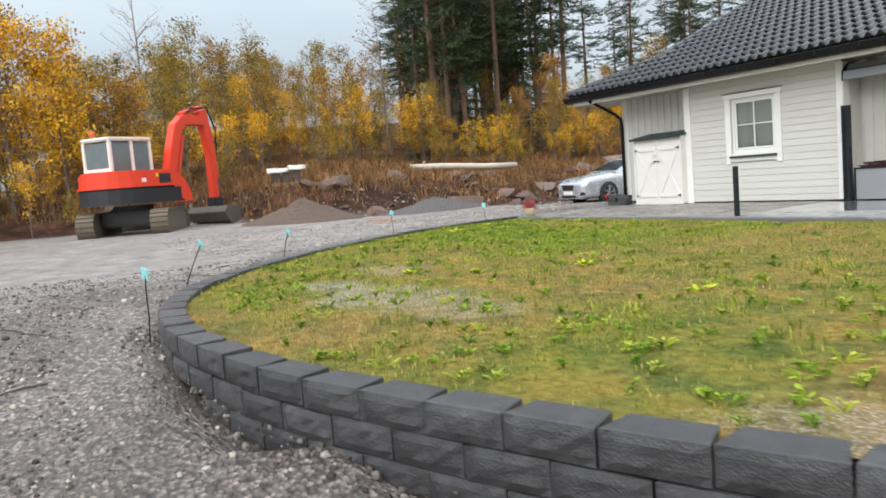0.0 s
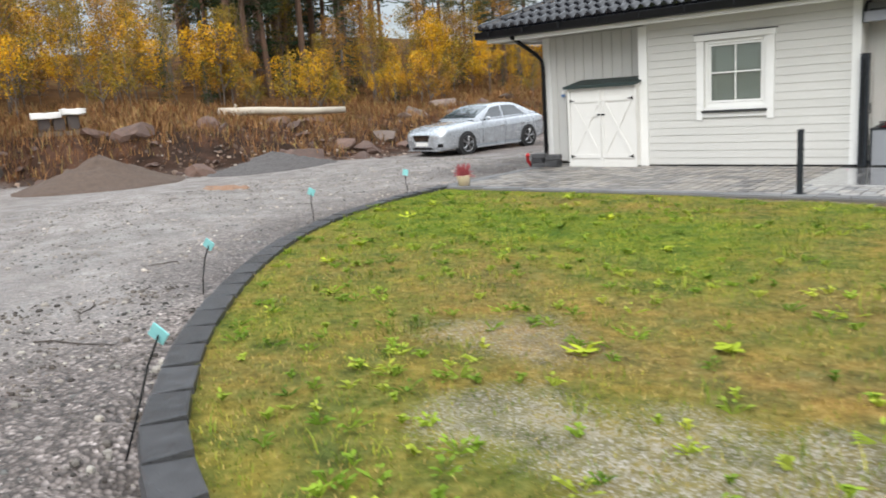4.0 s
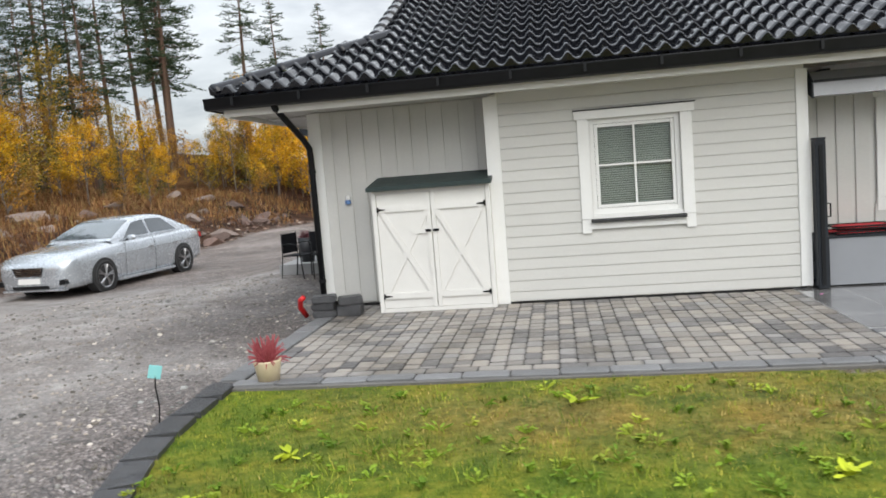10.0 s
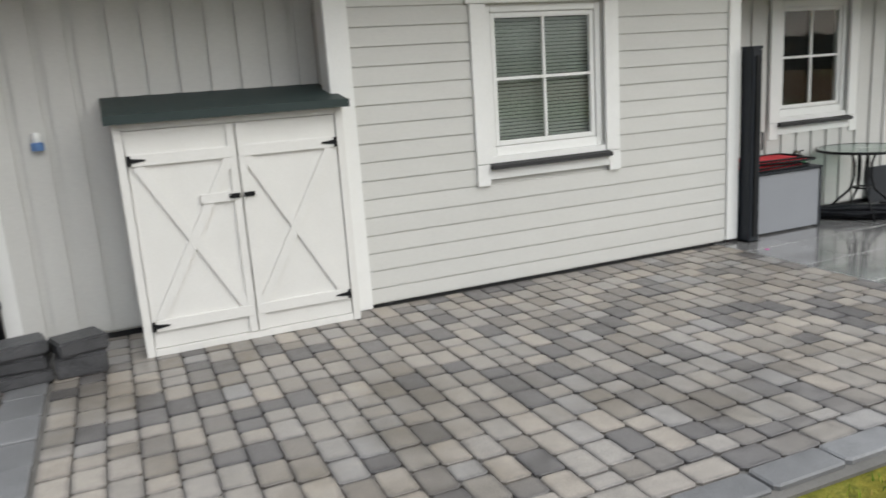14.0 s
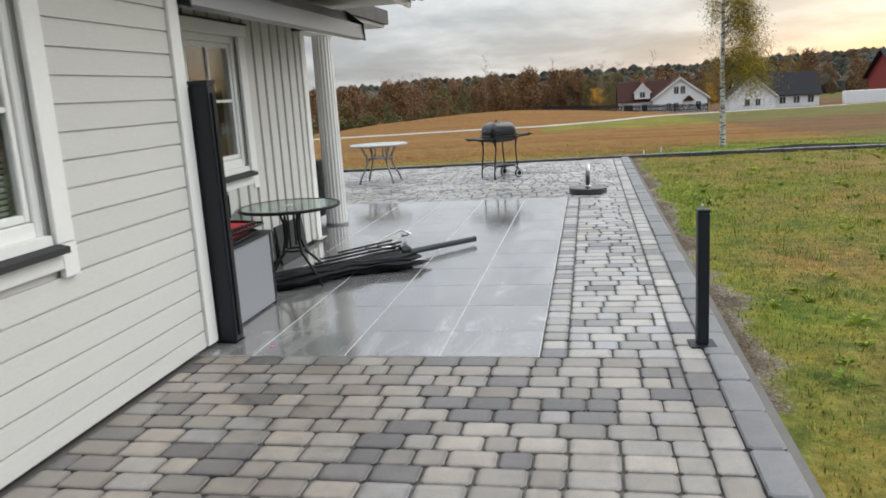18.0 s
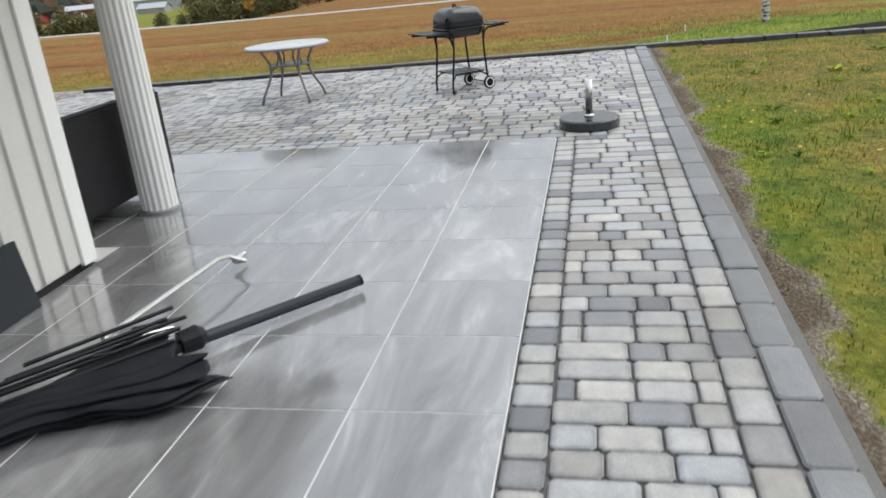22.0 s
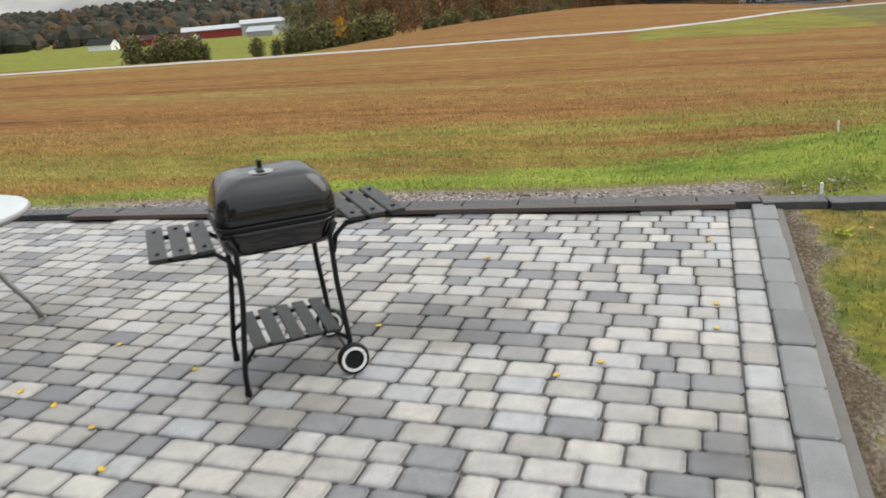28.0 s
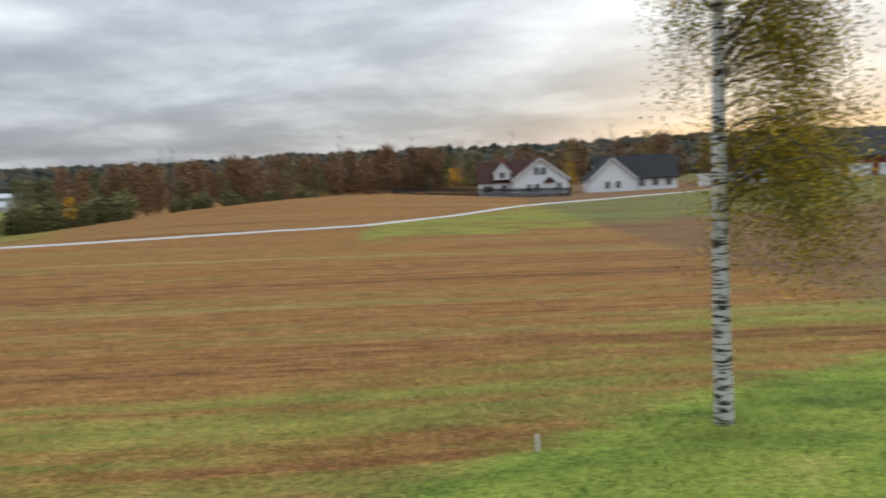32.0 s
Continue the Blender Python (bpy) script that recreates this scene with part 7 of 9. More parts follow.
for x0, x1, zz in ((-0.72, 0.02, 0.60), (0.03, 0.66, 0.66)):
    bm = box(x0, -0.42, zz - 0.10, x1, 0.42, zz + 0.06)
    bmesh.ops.subdivide_edges(bm, edges=bm.edges[:], cuts=5, use_grid_fill=True)
    for v in bm.verts:
        v.co += Vector((noise.noise(v.co * 5), noise.noise(v.co * 5 + Vector((7, 0, 0))), noise.noise(v.co * 4 + Vector((0, 9, 0))))) * 0.045
    part("wrap", bm, white_paint, pal, "crumpled white plastic wrap", smooth=True)

rock_m = mat("reddish_grey_rock", (0.055, 0.033, 0.025), (0.17, 0.105, 0.082), 0.7, scale=3, fine=30, bump=0.6, rnd=0.35)
pale_rock = mat("pale_rock", (0.13, 0.095, 0.08), (0.25, 0.195, 0.165), 0.8, scale=3, fine=30, bump=0.6, rnd=0.2)


def rock_mesh(seed, material):
    bm = bmesh.new()
    bmesh.ops.create_icosphere(bm, subdivisions=2, radius=1.0)
    r_ = random.Random(seed)
    cuts = [(Vector((r_.uniform(-1, 1), r_.uniform(-1, 1), r_.uniform(-0.5, 1))).normalized(), r_.uniform(0.3, 0.62)) for _ in range(10)]
    for v in bm.verts:
        for nrm, d in cuts:
            e = v.co.dot(nrm) - d
            if e > 0:
                v.co -= nrm * e
        v.co += v.normal * 0.03 * noise.noise(v.co * 2 + Vector((seed, 0, 0)))
        v.co.z *= 0.7
    me = bpy.data.meshes.new("rock")
    bm.to_mesh(me)
    bm.free()
    me.materials.append(material)
    return me


rocks = [rock_mesh(k, rock_m) for k in range(5)] + [rock_mesh(9, pale_rock), rock_mesh(10, pale_rock)]
rr_ = random.Random(77)
for k in range(290):
    y = rr_.uniform(-9, 23)
    x = lerp_on(FOOT, y) - abs(rr_.gauss(1.2, 1.5))
    s = rr_.uniform(0.05, 0.2) if k % 8 else rr_.uniform(0.3, 0.6)
    ob = new("rock", rocks[rr_.randrange(5) if k % 23 else 5])
    ob.matrix_world = Matrix.Translation((x, y, gz(x, y) + s * 0.15)) @ Euler((rr_.uniform(-0.4, 0.4), rr_.uniform(-0.4, 0.4), rr_.uniform(0, 6))).to_matrix().to_4x4() @ Matrix.Diagonal((s * rr_.uniform(0.9, 1.6), s, s * rr_.uniform(0.6, 1), 1))
    tagged(ob, "broken reddish-grey rock lying on the earth bank", "rock", "rocks on the bank")
for (x, y, s) in ((-14.6, 9.4, 0.5), (-14.9, 10.5, 0.65), (-14.2, 11.6, 0.45), (-13.2, 14.0, 0.5), (-12.5, 17.5, 0.6), (-11.7, 1.6, 0.75), (-12.9, 6.4, 0.6), (-15.4, 21.5, 0.75), (-14.2, 22.3, 0.7), (-14.9, 16.6, 0.7), (-15.6, 13.9, 0.35), (-12.9, 19.2, 0.4), (-15.5, 12.9, 0.75), (-15.0, 13.4, 0.5)):
    ob = new("boulder", rocks[rr_.choice((5, 6)) if x < -12.1 else 1])
    ob.matrix_world = Matrix.Translation((x, y, gz(x, y) + 0.10 * s)) @ Euler((rr_.uniform(-0.3, 0.3), rr_.uniform(-0.3, 0.3), rr_.uniform(0, 6))).to_matrix().to_4x4() @ Matrix.Diagonal((s * rr_.uniform(0.7, 1.1), s * rr_.uniform(1.0, 1.7), s * rr_.uniform(0.6, 0.9), 1))
    tagged(ob, "large pale boulder on top of the bank", "boulder", "boulders on the bank")


# ---- trees and brush of the western wood ----
bark_m = mat("grey_brown_bark", (0.10, 0.08, 0.065), (0.17, 0.14, 0.12), 0.9, scale=6, fine=40, bump=0.6, stretch=(1, 1, 0.25))
pine_bark = mat("pine_bark", (0.16, 0.085, 0.05), (0.09, 0.065, 0.05), 0.9, scale=2, fine=30, bump=0.6, stretch=(1, 1, 0.3))


def leaf_mat(name, stops):
    m = blade_material(name, stops)
    return m


gold = leaf_mat("golden_birch_leaves", [(0.0, (0.36, 0.18, 0.014)), (0.4, (0.55, 0.29, 0.015)), (0.8, (0.72, 0.42, 0.02)), (1.0, (0.50, 0.40, 0.05))])
amber = leaf_mat("amber_leaves", [(0.0, (0.16, 0.085, 0.022)), (0.5, (0.29, 0.15, 0.032)), (1.0, (0.44, 0.24, 0.045))])
olive = leaf_mat("olive_leaves", [(0.0, (0.10, 0.085, 0.018)), (0.5, (0.22, 0.16, 0.025)), (1.0, (0.34, 0.23, 0.03))])
needle = leaf_mat("spruce_needles", [(0.0, (0.012, 0.028, 0.012)), (0.6, (0.025, 0.05, 0.02)), (1.0, (0.05, 0.075, 0.03))])
pine_needle = leaf_mat("pine_needles", [(0.0, (0.02, 0.04, 0.022)), (0.6, (0.04, 0.07, 0.035)), (1.0, (0.075, 0.10, 0.05))])
twig = leaf_mat("bare_twigs", [(0.0, (0.16, 0.13, 0.115)), (1.0, (0.30, 0.26, 0.23))])


def leaves_mesh(name, centres, size, per, spread, material, rng, flat=0.0):
    """Small four-cornered leaves scattered round twig ends."""
    c = np.repeat(np.array(centres, float), per, axis=0)
    n = len(c)
    p = c + rng.normal(0, 1, (n, 3)) * np.array(spread)
    a = rng.normal(0, 1, (n, 3))
    a[:, 2] *= (1 - flat)
    a /= np.linalg.norm(a, axis=1)[:, None]
    b = np.cross(a, rng.normal(0, 1, (n, 3)))
    b /= np.linalg.norm(b, axis=1)[:, None]
    s = (size * rng.uniform(0.6, 1.4, n))[:, None]
    v = np.stack([p - a * s, p + b * s * 0.6, p + a * s, p - b * s * 0.6], 1).reshape(-1, 3)
    q = (np.arange(n) * 4)[:, None] + np.arange(4)
    return mesh_from(name, v.tolist(), q.tolist(), material)


def broadleaf(seed, h, leaf_material, per, label, cat="tree", bare=False, thin=0.1):
    rng = np.random.default_rng(seed)
    t = thing(label.split(" ")[0].split("-")[0] + ("_bush" if cat == "bush" else "_tree"), label, cat)
    lean = rng.normal(0, 0.03, 2)
    tr_pts = [(lean[0] * h * k / 6 + rng.normal(0, 0.03), lean[1] * h * k / 6 + rng.normal(0, 0.03), h * k / 6) for k in range(7)]
    tr_pts[0] = (0, 0, -0.3)
    bm = tube(tr_pts, thin * h / 10, 7, None, 0.012)
    centres = []
    for k in range(int(h * 4.6)):
        f = rng.uniform(0.22, 1.0)
        base = Vector(tr_pts[min(int(f * 6), 5)]).lerp(Vector(tr_pts[min(int(f * 6) + 1, 6)]), f * 6 - int(f * 6))
        a = rng.uniform(0, 2 * math.pi)
        ln = h * 0.20 * (1.15 - f) ** 0.7 * rng.uniform(0.6, 1.2) + 0.25
        up_ = rng.uniform(0.5, 1.2)
        tip = base + Vector((math.cos(a) * ln, math.sin(a) * ln, ln * up_))
        mid = base.lerp(tip, 0.5) + Vector((0, 0, ln * 0.08))
        tube([base, mid, tip], 0.022 * (1.2 - f) + 0.006, 4, bm, 0.004, False)
        for q in (0.45, 0.7, 0.9, 1.05):
            centres.append(tuple(base.lerp(tip, q)))
        if bare:
            for _ in range(5):
                s0 = base.lerp(tip, rng.uniform(0.3, 1))
                s1 = s0 + Vector((rng.normal(0, 0.25), rng.normal(0, 0.25), rng.uniform(0.1, 0.5)))
                tube([s0, s1], 0.006, 3, bm, 0.002, False)
    part("trunk", bm, twig if bare else bark_m, t)
    if per:
        o = new("crown", leaves_mesh("crown", centres, 0.060 if h > 4 else 0.040, per, (0.24, 0.24, 0.20) if h > 4 else (0.13, 0.13, 0.12), leaf_material, rng))
        o.parent = t
    return t


def conifer(seed, h, kind, label):
    """A conifer with uneven drooping limbs; each limb carries side twigs set with small needle sprays."""
    rng = np.random.default_rng(seed)
    spruce = kind == "spruce"
    t = thing("spruce_tree" if spruce else "pine_tree", label, "tree")
    bend = (rng.normal(0, 0.12), rng.normal(0, 0.12))
    bm = tube([(0, 0, -0.3), (bend[0] * 0.5, bend[1] * 0.5, h * 0.35), (bend[0], bend[1], h * 0.7), (bend[0], bend[1], h)], 0.010 * h + 0.03, 8, None, 0.015)
    low = 0.06 if spruce else 0.34
    pts, dirs, size = [], [], []
    n_limbs = int(h * (15 if spruce else 10))
    for k in range(n_limbs):
        f = rng.uniform(0, 1) ** (0.8 if spruce else 0.9)
        z = h * (low + (0.985 - low) * f)
        a = rng.uniform(0, 2 * math.pi)
        if spruce:
            ln = (h * 0.165 * (1 - f) ** 0.8 + 0.12) * rng.uniform(0.55, 1.15)
            rise, droop = rng.uniform(-0.15, 0.15), rng.uniform(0.25, 0.55)
        else:
            ln = (h * 0.13 * (1 - f ** 2.4) + 0.2) * rng.uniform(0.3, 1.15)
            rise, droop = rng.uniform(-0.05, 0.45) - 0.25 * (1 - f), rng.uniform(0.1, 0.5)
        bx, by = bend[0] * min(z / h / 0.7, 1), bend[1] * min(z / h / 0.7, 1)
        u = np.array((math.cos(a), math.sin(a), 0.0))
        side = np.array((-u[1], u[0], 0.0))
        limb = lambda q: np.array((bx, by, z)) + u * ln * q + np.array((0, 0, ln * (rise * q - droop * q * q + 0.18 * q ** 4)))
        tube([tuple(limb(q)) for q in (0, 0.5, 1.0)], 0.006 + 0.006 * ln, 3, bm, 0.003, False)
        for q in np.linspace(0.22 if spruce else 0.38, 1.0, max(4, int(ln * 7))):
            c = limb(q)
            for s_ in (-1, 1):
                tw = (0.10 + 0.30 * ln * (1.08 - q) ** 0.8) * rng.uniform(0.6, 1.3)
                d = u * rng.uniform(0.25, 0.8) + side * s_ * rng.uniform(0.6, 1.0) + np.array((0, 0, rng.uniform(-0.5, 0.05) if spruce else rng.uniform(-0.25, 0.45)))
                d /= np.linalg.norm(d)
                m_ = max(2, int(tw / 0.055))
                for i in range(m_):
                    pts.append(c + d * tw * (i + rng.uniform(0.3, 1)) / m_)
                    dirs.append(d + rng.normal(0, 0.45, 3) + (0, 0, -0.15 if spruce else 0.3))
                    size.append(rng.uniform(0.05, 0.10) * (1.0 if spruce else 1.2))
    p, d, sz = np.array(pts), np.array(dirs), np.array(size)[:, None]
    d /= np.linalg.norm(d, axis=1)[:, None]
    w = np.cross(d, rng.normal(0, 1, d.shape))
    w /= np.linalg.norm(w, axis=1)[:, None]
    v = np.stack([p - d * sz * 0.4, p + w * sz * 0.28, p + d * sz, p - w * sz * 0.28], 1).reshape(-1, 3)
    q = (np.arange(len(p)) * 4)[:, None] + np.arange(4)
    part("trunk", bm, bark_m if spruce else pine_bark, t)
    o = new("crown", mesh_from("crown", v.tolist(), q.tolist(), needle if spruce else pine_needle))
    o.parent = t
    return t


kinds = {
    "gold": [broadleaf(1, 6.5, gold, 26, "golden birch with slender trunk and autumn leaves"), broadleaf(2, 5.2, gold, 26, "golden birch with slender trunk and autumn leaves")],
    "amber": [broadleaf(3, 7.0, amber, 20, "amber birch of the wood, thin and young"), broadleaf(4, 8.0, olive, 17, "olive birch of the wood, tall and thinly leaved")],
    "bush": [broadleaf(5, 2.6, gold, 22, "yellow young birch bush on the bank", "bush"), broadleaf(6, 2.0, olive, 22, "olive-leaved bush on the bank", "bush"), broadleaf(12, 1.6, amber, 22, "rusty low bush on the bank", "bush")],
    "bare": [broadleaf(7, 10.0, amber, 0, "leafless grey tree in the wood", "tree", True), broadleaf(8, 8.5, amber, 1, "leafless thin tree with a few leaves", "tree", True)],
    "spruce": [conifer(9, 11, "spruce", "dark green spruce in the wood"), conifer(10, 7, "spruce", "dark green spruce in the wood")],
    "pine": [conifer(11, 14, "pine", "tall pine with a bare red trunk"), conifer(13, 12, "pine", "tall pine with a bare red trunk"), conifer(15, 13, "pine", "tall pine with a bare red trunk")],
}


def far_tree(seed, h, material, label):
    """A full-crowned tree for the far side of the valley, its leaves gathered in tufts."""
    rng = np.random.default_rng(seed)
    t = thing("valley_tree", label, "tree")
    bm = tube([(0, 0, -0.3), (rng.normal(0, 0.1), rng.normal(0, 0.1), h * 0.5), (rng.normal(0, 0.2), rng.normal(0, 0.2), h * 0.95)], 0.14, 6, None, 0.02)
    cents = []
    for k in range(70):
        f = rng.uniform(0.12, 1.0)
        a, rad = rng.uniform(0, 6.28), h * 0.26 * math.sin(math.pi * min(f * 0.85 + 0.12, 1.0)) ** 0.7 * rng.uniform(0.3, 1.0)
        p = (rad * math.cos(a), rad * math.sin(a), h * f)
        cents.append(p)
        if k % 3 == 0:
            tube([(0, 0, h * f * 0.8), p], 0.04, 4, bm, 0.01, False)
    part("trunk", bm, bark_m, t)
    o = new("crown", leaves_mesh("crown", cents, 0.15, 26, (0.42, 0.42, 0.36), material, rng))
    o.parent = t
    return t


russet = leaf_mat("russet_leaves", [(0.0, (0.10, 0.066, 0.045)), (0.5, (0.19, 0.112, 0.06)), (1.0, (0.30, 0.165, 0.07))])
dull_green = leaf_mat("dull_green_leaves", [(0.0, (0.085, 0.085, 0.042)), (0.6, (0.15, 0.15, 0.066)), (1.0, (0.23, 0.19, 0.085))])
kinds["far"] = [far_tree(31, 7.5, russet, "russet autumn tree across the valley"), far_tree(32, 6.5, russet, "russet autumn tree across the valley"), far_tree(33, 8.0, russet, "russet autumn tree across the valley"), far_tree(34, 7.0, dull_green, "dull green tree across the valley")]
kinds["thicket"] = [far_tree(35, 3.2, dull_green, "dark green thicket along the meadow"), far_tree(36, 2.6, dull_green, "dark green thicket along the meadow")]
used = set()


def plant(kind, x, y, s, rng_):
    src = kinds[kind][rng_.randrange(len(kinds[kind]))]
    zz = gz(x, y) - 0.05
    m4 = Matrix.Translation((x, y, zz)) @ Matrix.Rotation(rng_.uniform(0, 6.28), 4, "Z") @ Matrix.Rotation(rng_.uniform(-0.04, 0.04), 4, "X")
    if src.name not in used:
        used.add(src.name)
        ob = src
        ob.matrix_world = m4
    else:
        ob = copy_thing(src, m4)
    ob.scale = (s * rng_.uniform(0.85, 1.15), s * rng_.uniform(0.85, 1.15), s)
    ob["group"] = {"gold": "golden birches", "amber": "birches of the wood", "bush": "bushes on the bank", "bare": "leafless trees", "spruce": "spruces", "pine": "pines", "far": "trees across the valley", "thicket": "thickets along the meadow"}[kind]
    return ob


rt = random.Random(21)


def wood_x(y):
    """Front edge of the wood."""
    return lerp_on([(-22, -19), (-10, -19.5), (0, -21), (8, -19), (14, -17), (22, -15), (30, -14)], y)


# saplings and birches along the front of the wood
for k in range(58):
    y = -20 + 50 * k / 57 + rt.uniform(-0.5, 0.5)
    x = wood_x(y) - rt.uniform(0, 4.0)
    plant("gold" if rt.random() < 0.4 else "amber", x, y, rt.uniform(0.30, 0.56) * (1 + 0.9 * sstep(-3, -11, y)), rt)
for k in range(48):
    y = rt.uniform(-26, 32)
    x = wood_x(y) - rt.uniform(3, 14)
    plant("amber" if rt.random() < 0.8 else "gold", x, y, rt.uniform(0.45, 0.72), rt)
for k in range(70):
    y = rt.uniform(-14, 30)
    x = wood_x(y) + rt.uniform(-1.5, 2.6)
    plant("bush", x, y, rt.uniform(0.5, 1.0), rt)
for k in range(26):
    y = rt.uniform(-30, 34)
    x = wood_x(y) - rt.uniform(5, 24)
    plant("bare", x, y, rt.uniform(0.65, 0.95), rt)
for k in range(46):
    y = rt.uniform(-24, 8)
    x = wood_x(y) - rt.uniform(0, 13)
    plant("gold" if rt.random() < 0.3 else "amber", x, y, rt.uniform(0.42, 0.68) * (1 + 0.6 * sstep(-3, -11, y)), rt)
for k in range(75):
    y = rt.uniform(-30, 12)
    x = wood_x(y) - rt.uniform(11, 30)
    plant("amber" if rt.random() < 0.85 else "gold", x, y, rt.uniform(0.55, 0.85), rt)
for k in range(7):
    y = rt.uniform(-34, 6)
    x = wood_x(y) - rt.uniform(9, 26)
    plant("spruce", x, y, rt.uniform(0.55, 0.85), rt)
# undergrowth and young spruces between the birches
for k in range(70):
    y = rt.uniform(-22, 30)
    plant("bush", wood_x(y) - rt.uniform(0.5, 9), y, rt.uniform(0.8, 1.35), rt)
for k in range(20):
    y = rt.uniform(-14, 30)
    plant("spruce", wood_x(y) - rt.uniform(-0.5, 5), y, rt.uniform(0.18, 0.34), rt)
# the tall dark stand behind the car
for k in range(50):
    x = -19 - rt.uniform(4, 22)
    low_y = 8 + max(-27 - x, 0) * 0.62
    y = rt.uniform(low_y, low_y + 9.5)
    plant("pine" if rt.random() < 0.72 else "spruce", x, y, rt.uniform(0.85, 1.2), rt)
for k in range(11):
    y = rt.uniform(19, 34)
    plant("pine", wood_x(y) - rt.uniform(4, 20), y, rt.uniform(0.7, 1.0), rt)
for (x, y, s) in ((-30, 9.6, 0.8), (-30.6, 10.6, 0.78), (-19, 29, 0.9), (-22, 34, 1.0), (-20, 31, 0.95), (-25, 37, 1.1), (-14, 33, 0.8), (-12, 36, 0.8), (-15.5, 31, 0.85), (-21, 12.2, 0.5)):
    plant("pine" if y > 25 or x < -28 else "spruce", x, y, s, rt)
# the far bank north of the yard
for k in range(80):
    x, y = rt.uniform(-16, 2), rt.uniform(26.5, 34)
    plant("bush", x, y, rt.uniform(0.6, 1.15), rt)
for k in range(60):
    x, y = rt.uniform(-17, -1), rt.uniform(25.5, 29.5)
    plant("gold" if rt.random() < 0.45 else "bush", x, y, rt.uniform(0.22, 0.42) if rt.random() < 0.45 else rt.uniform(0.5, 0.8), rt)
for k in range(26):
    plant("spruce" if rt.random() < 0.7 else "amber", rt.uniform(-26, 10), rt.uniform(58, 75), rt.uniform(0.8, 1.1), rt)

# dry grass and twigs on the bank
sp = []
rg = random.Random(31)
while len(sp) < 48000:
    y = rg.uniform(-16, 26)
    d = rg.uniform(0.4, 11)
    x = lerp_on(FOOT, y) - d
    if rg.random() < sstep(0.4, 2.8, d + noise.noise(Vector((x * 0.5, y * 0.5, 3))) * 2.5) * (1 - 0.5 * sstep(6, 11, d)):
        sp.append((x, y, gz(x, y) - 0.03))
dry_m = blade_material("dry_bank_grass", [(0.0, (0.085, 0.038, 0.018)), (0.35, (0.18, 0.085, 0.036)), (0.75, (0.32, 0.185, 0.085)), (1.0, (0.22, 0.18, 0.07))])
grass_field("bank_grass", sp, dry_m, "tall dry brown grass and heather on the bank", 0.10, 0.42, 0.012, 1.1, 7)
sp = []
while len(sp) < 9000:
    x, y = rg.uniform(-14, 3), rg.uniform(23.5, 34)
    if y - 24 + 0.25 * (x + 8) > rg.uniform(0.5, 4):
        sp.append((x, y, gz(x, y) - 0.03))
grass_field("north_bank_grass", sp, dry_m, "dry brush on the far bank", 0.2, 0.7, 0.014, 0.9, 8)

# loose stones on the gravel
def stones(name, places, label, material, seed):
    r_ = random.Random(seed)
    v, f = [], []
    for x, y, s in places:
        z = gz(x, y) + s * 0.12
        b = len(v)
        h = s * r_.uniform(0.35, 0.6)
        a0 = r_.uniform(0, 6.28)
        el = r_.uniform(0.6, 1.0)
        ring = []
        for k in range(5):
            q = s * r_.uniform(0.75, 1.2)
            c_, s_ = q * math.cos(a0 + k * 1.257), q * el * math.sin(a0 + k * 1.257)
            ring.append((c_, s_, r_.uniform(-0.15, 0.15) * s))
        v += [(x + p, y + q, z - h + w) for p, q, w in ring] + [(x + p * 0.95, y + q * 0.95, z + h * 0.35 + w) for p, q, w in ring] + [(x + p * 0.5, y + q * 0.5, z + h + w * 0.6) for p, q, w in ring]
        for k in range(5):
            k1 = (k + 1) % 5
            f += [(b + k, b + k1, b + 5 + k1, b + 5 + k), (b + 5 + k, b + 5 + k1, b + 10 + k1, b + 10 + k)]
        f.append((b + 10, b + 11, b + 12, b + 13, b + 14))
    return tagged(new(name, mesh_from(name, v, f, material)), label, "gravel", kind="stuff")


rub = []
while len(rub) < 2600:
    y = rg.uniform(-9, 23)
    d = abs(rg.gauss(0.7, 1.2))
    x = lerp_on(FOOT, y) - d
    rub.append((x, y, abs(rg.gauss(0, 0.035)) + 0.015))
rub_m = blade_material("bank_rubble_stone", [(0.0, (0.035, 0.022, 0.017)), (0.5, (0.10, 0.065, 0.05)), (0.85, (0.20, 0.145, 0.12)), (1.0, (0.42, 0.36, 0.32))])
stones("bank_rubble", rub, "broken reddish rubble on the earth bank", rub_m, 9)
stone_m = blade_material("loose_stone", [(0.0, (0.045, 0.04, 0.038)), (0.5, (0.115, 0.105, 0.10)), (0.88, (0.22, 0.205, 0.195)), (1.0, (0.46, 0.44, 0.41))])
ps_ = []
while len(ps_) < 16000:
    x, y = rg.uniform(-1, 11.5), rg.uniform(-15.5, -9.0)
    if not inside_lawn(x, y) and min(math.hypot(x - a, y - b) for a, b in WALL) > 0.2:
        ps_.append((x, y, abs(rg.gauss(0, 0.009)) + 0.005 + (0.022 if rg.random() < 0.02 else 0)))
stones("gravel_stones", ps_, "loose wet stones on the gravel", stone_m, 3)
ps_ = []
while len(ps_) < 8000:
    x, y = rg.uniform(-8, -1.0), rg.uniform(-9.5, 5)
    if not inside_lawn(x, y) and not (x > -2.4 and y > -3.2) and min(math.hypot(x - a, y - b) for a, b in WALL) > 0.2:
        ps_.append((x, y, abs(rg.gauss(0, 0.010)) + 0.006))
drive_m = blade_material("drive_stone", [(0.0, (0.10, 0.095, 0.09)), (0.5, (0.20, 0.188, 0.18)), (0.9, (0.33, 0.31, 0.30)), (1.0, (0.5, 0.48, 0.46))])
stones("drive_stones", ps_, "loose wet stones on the drive", drive_m, 4)
ps_ = []
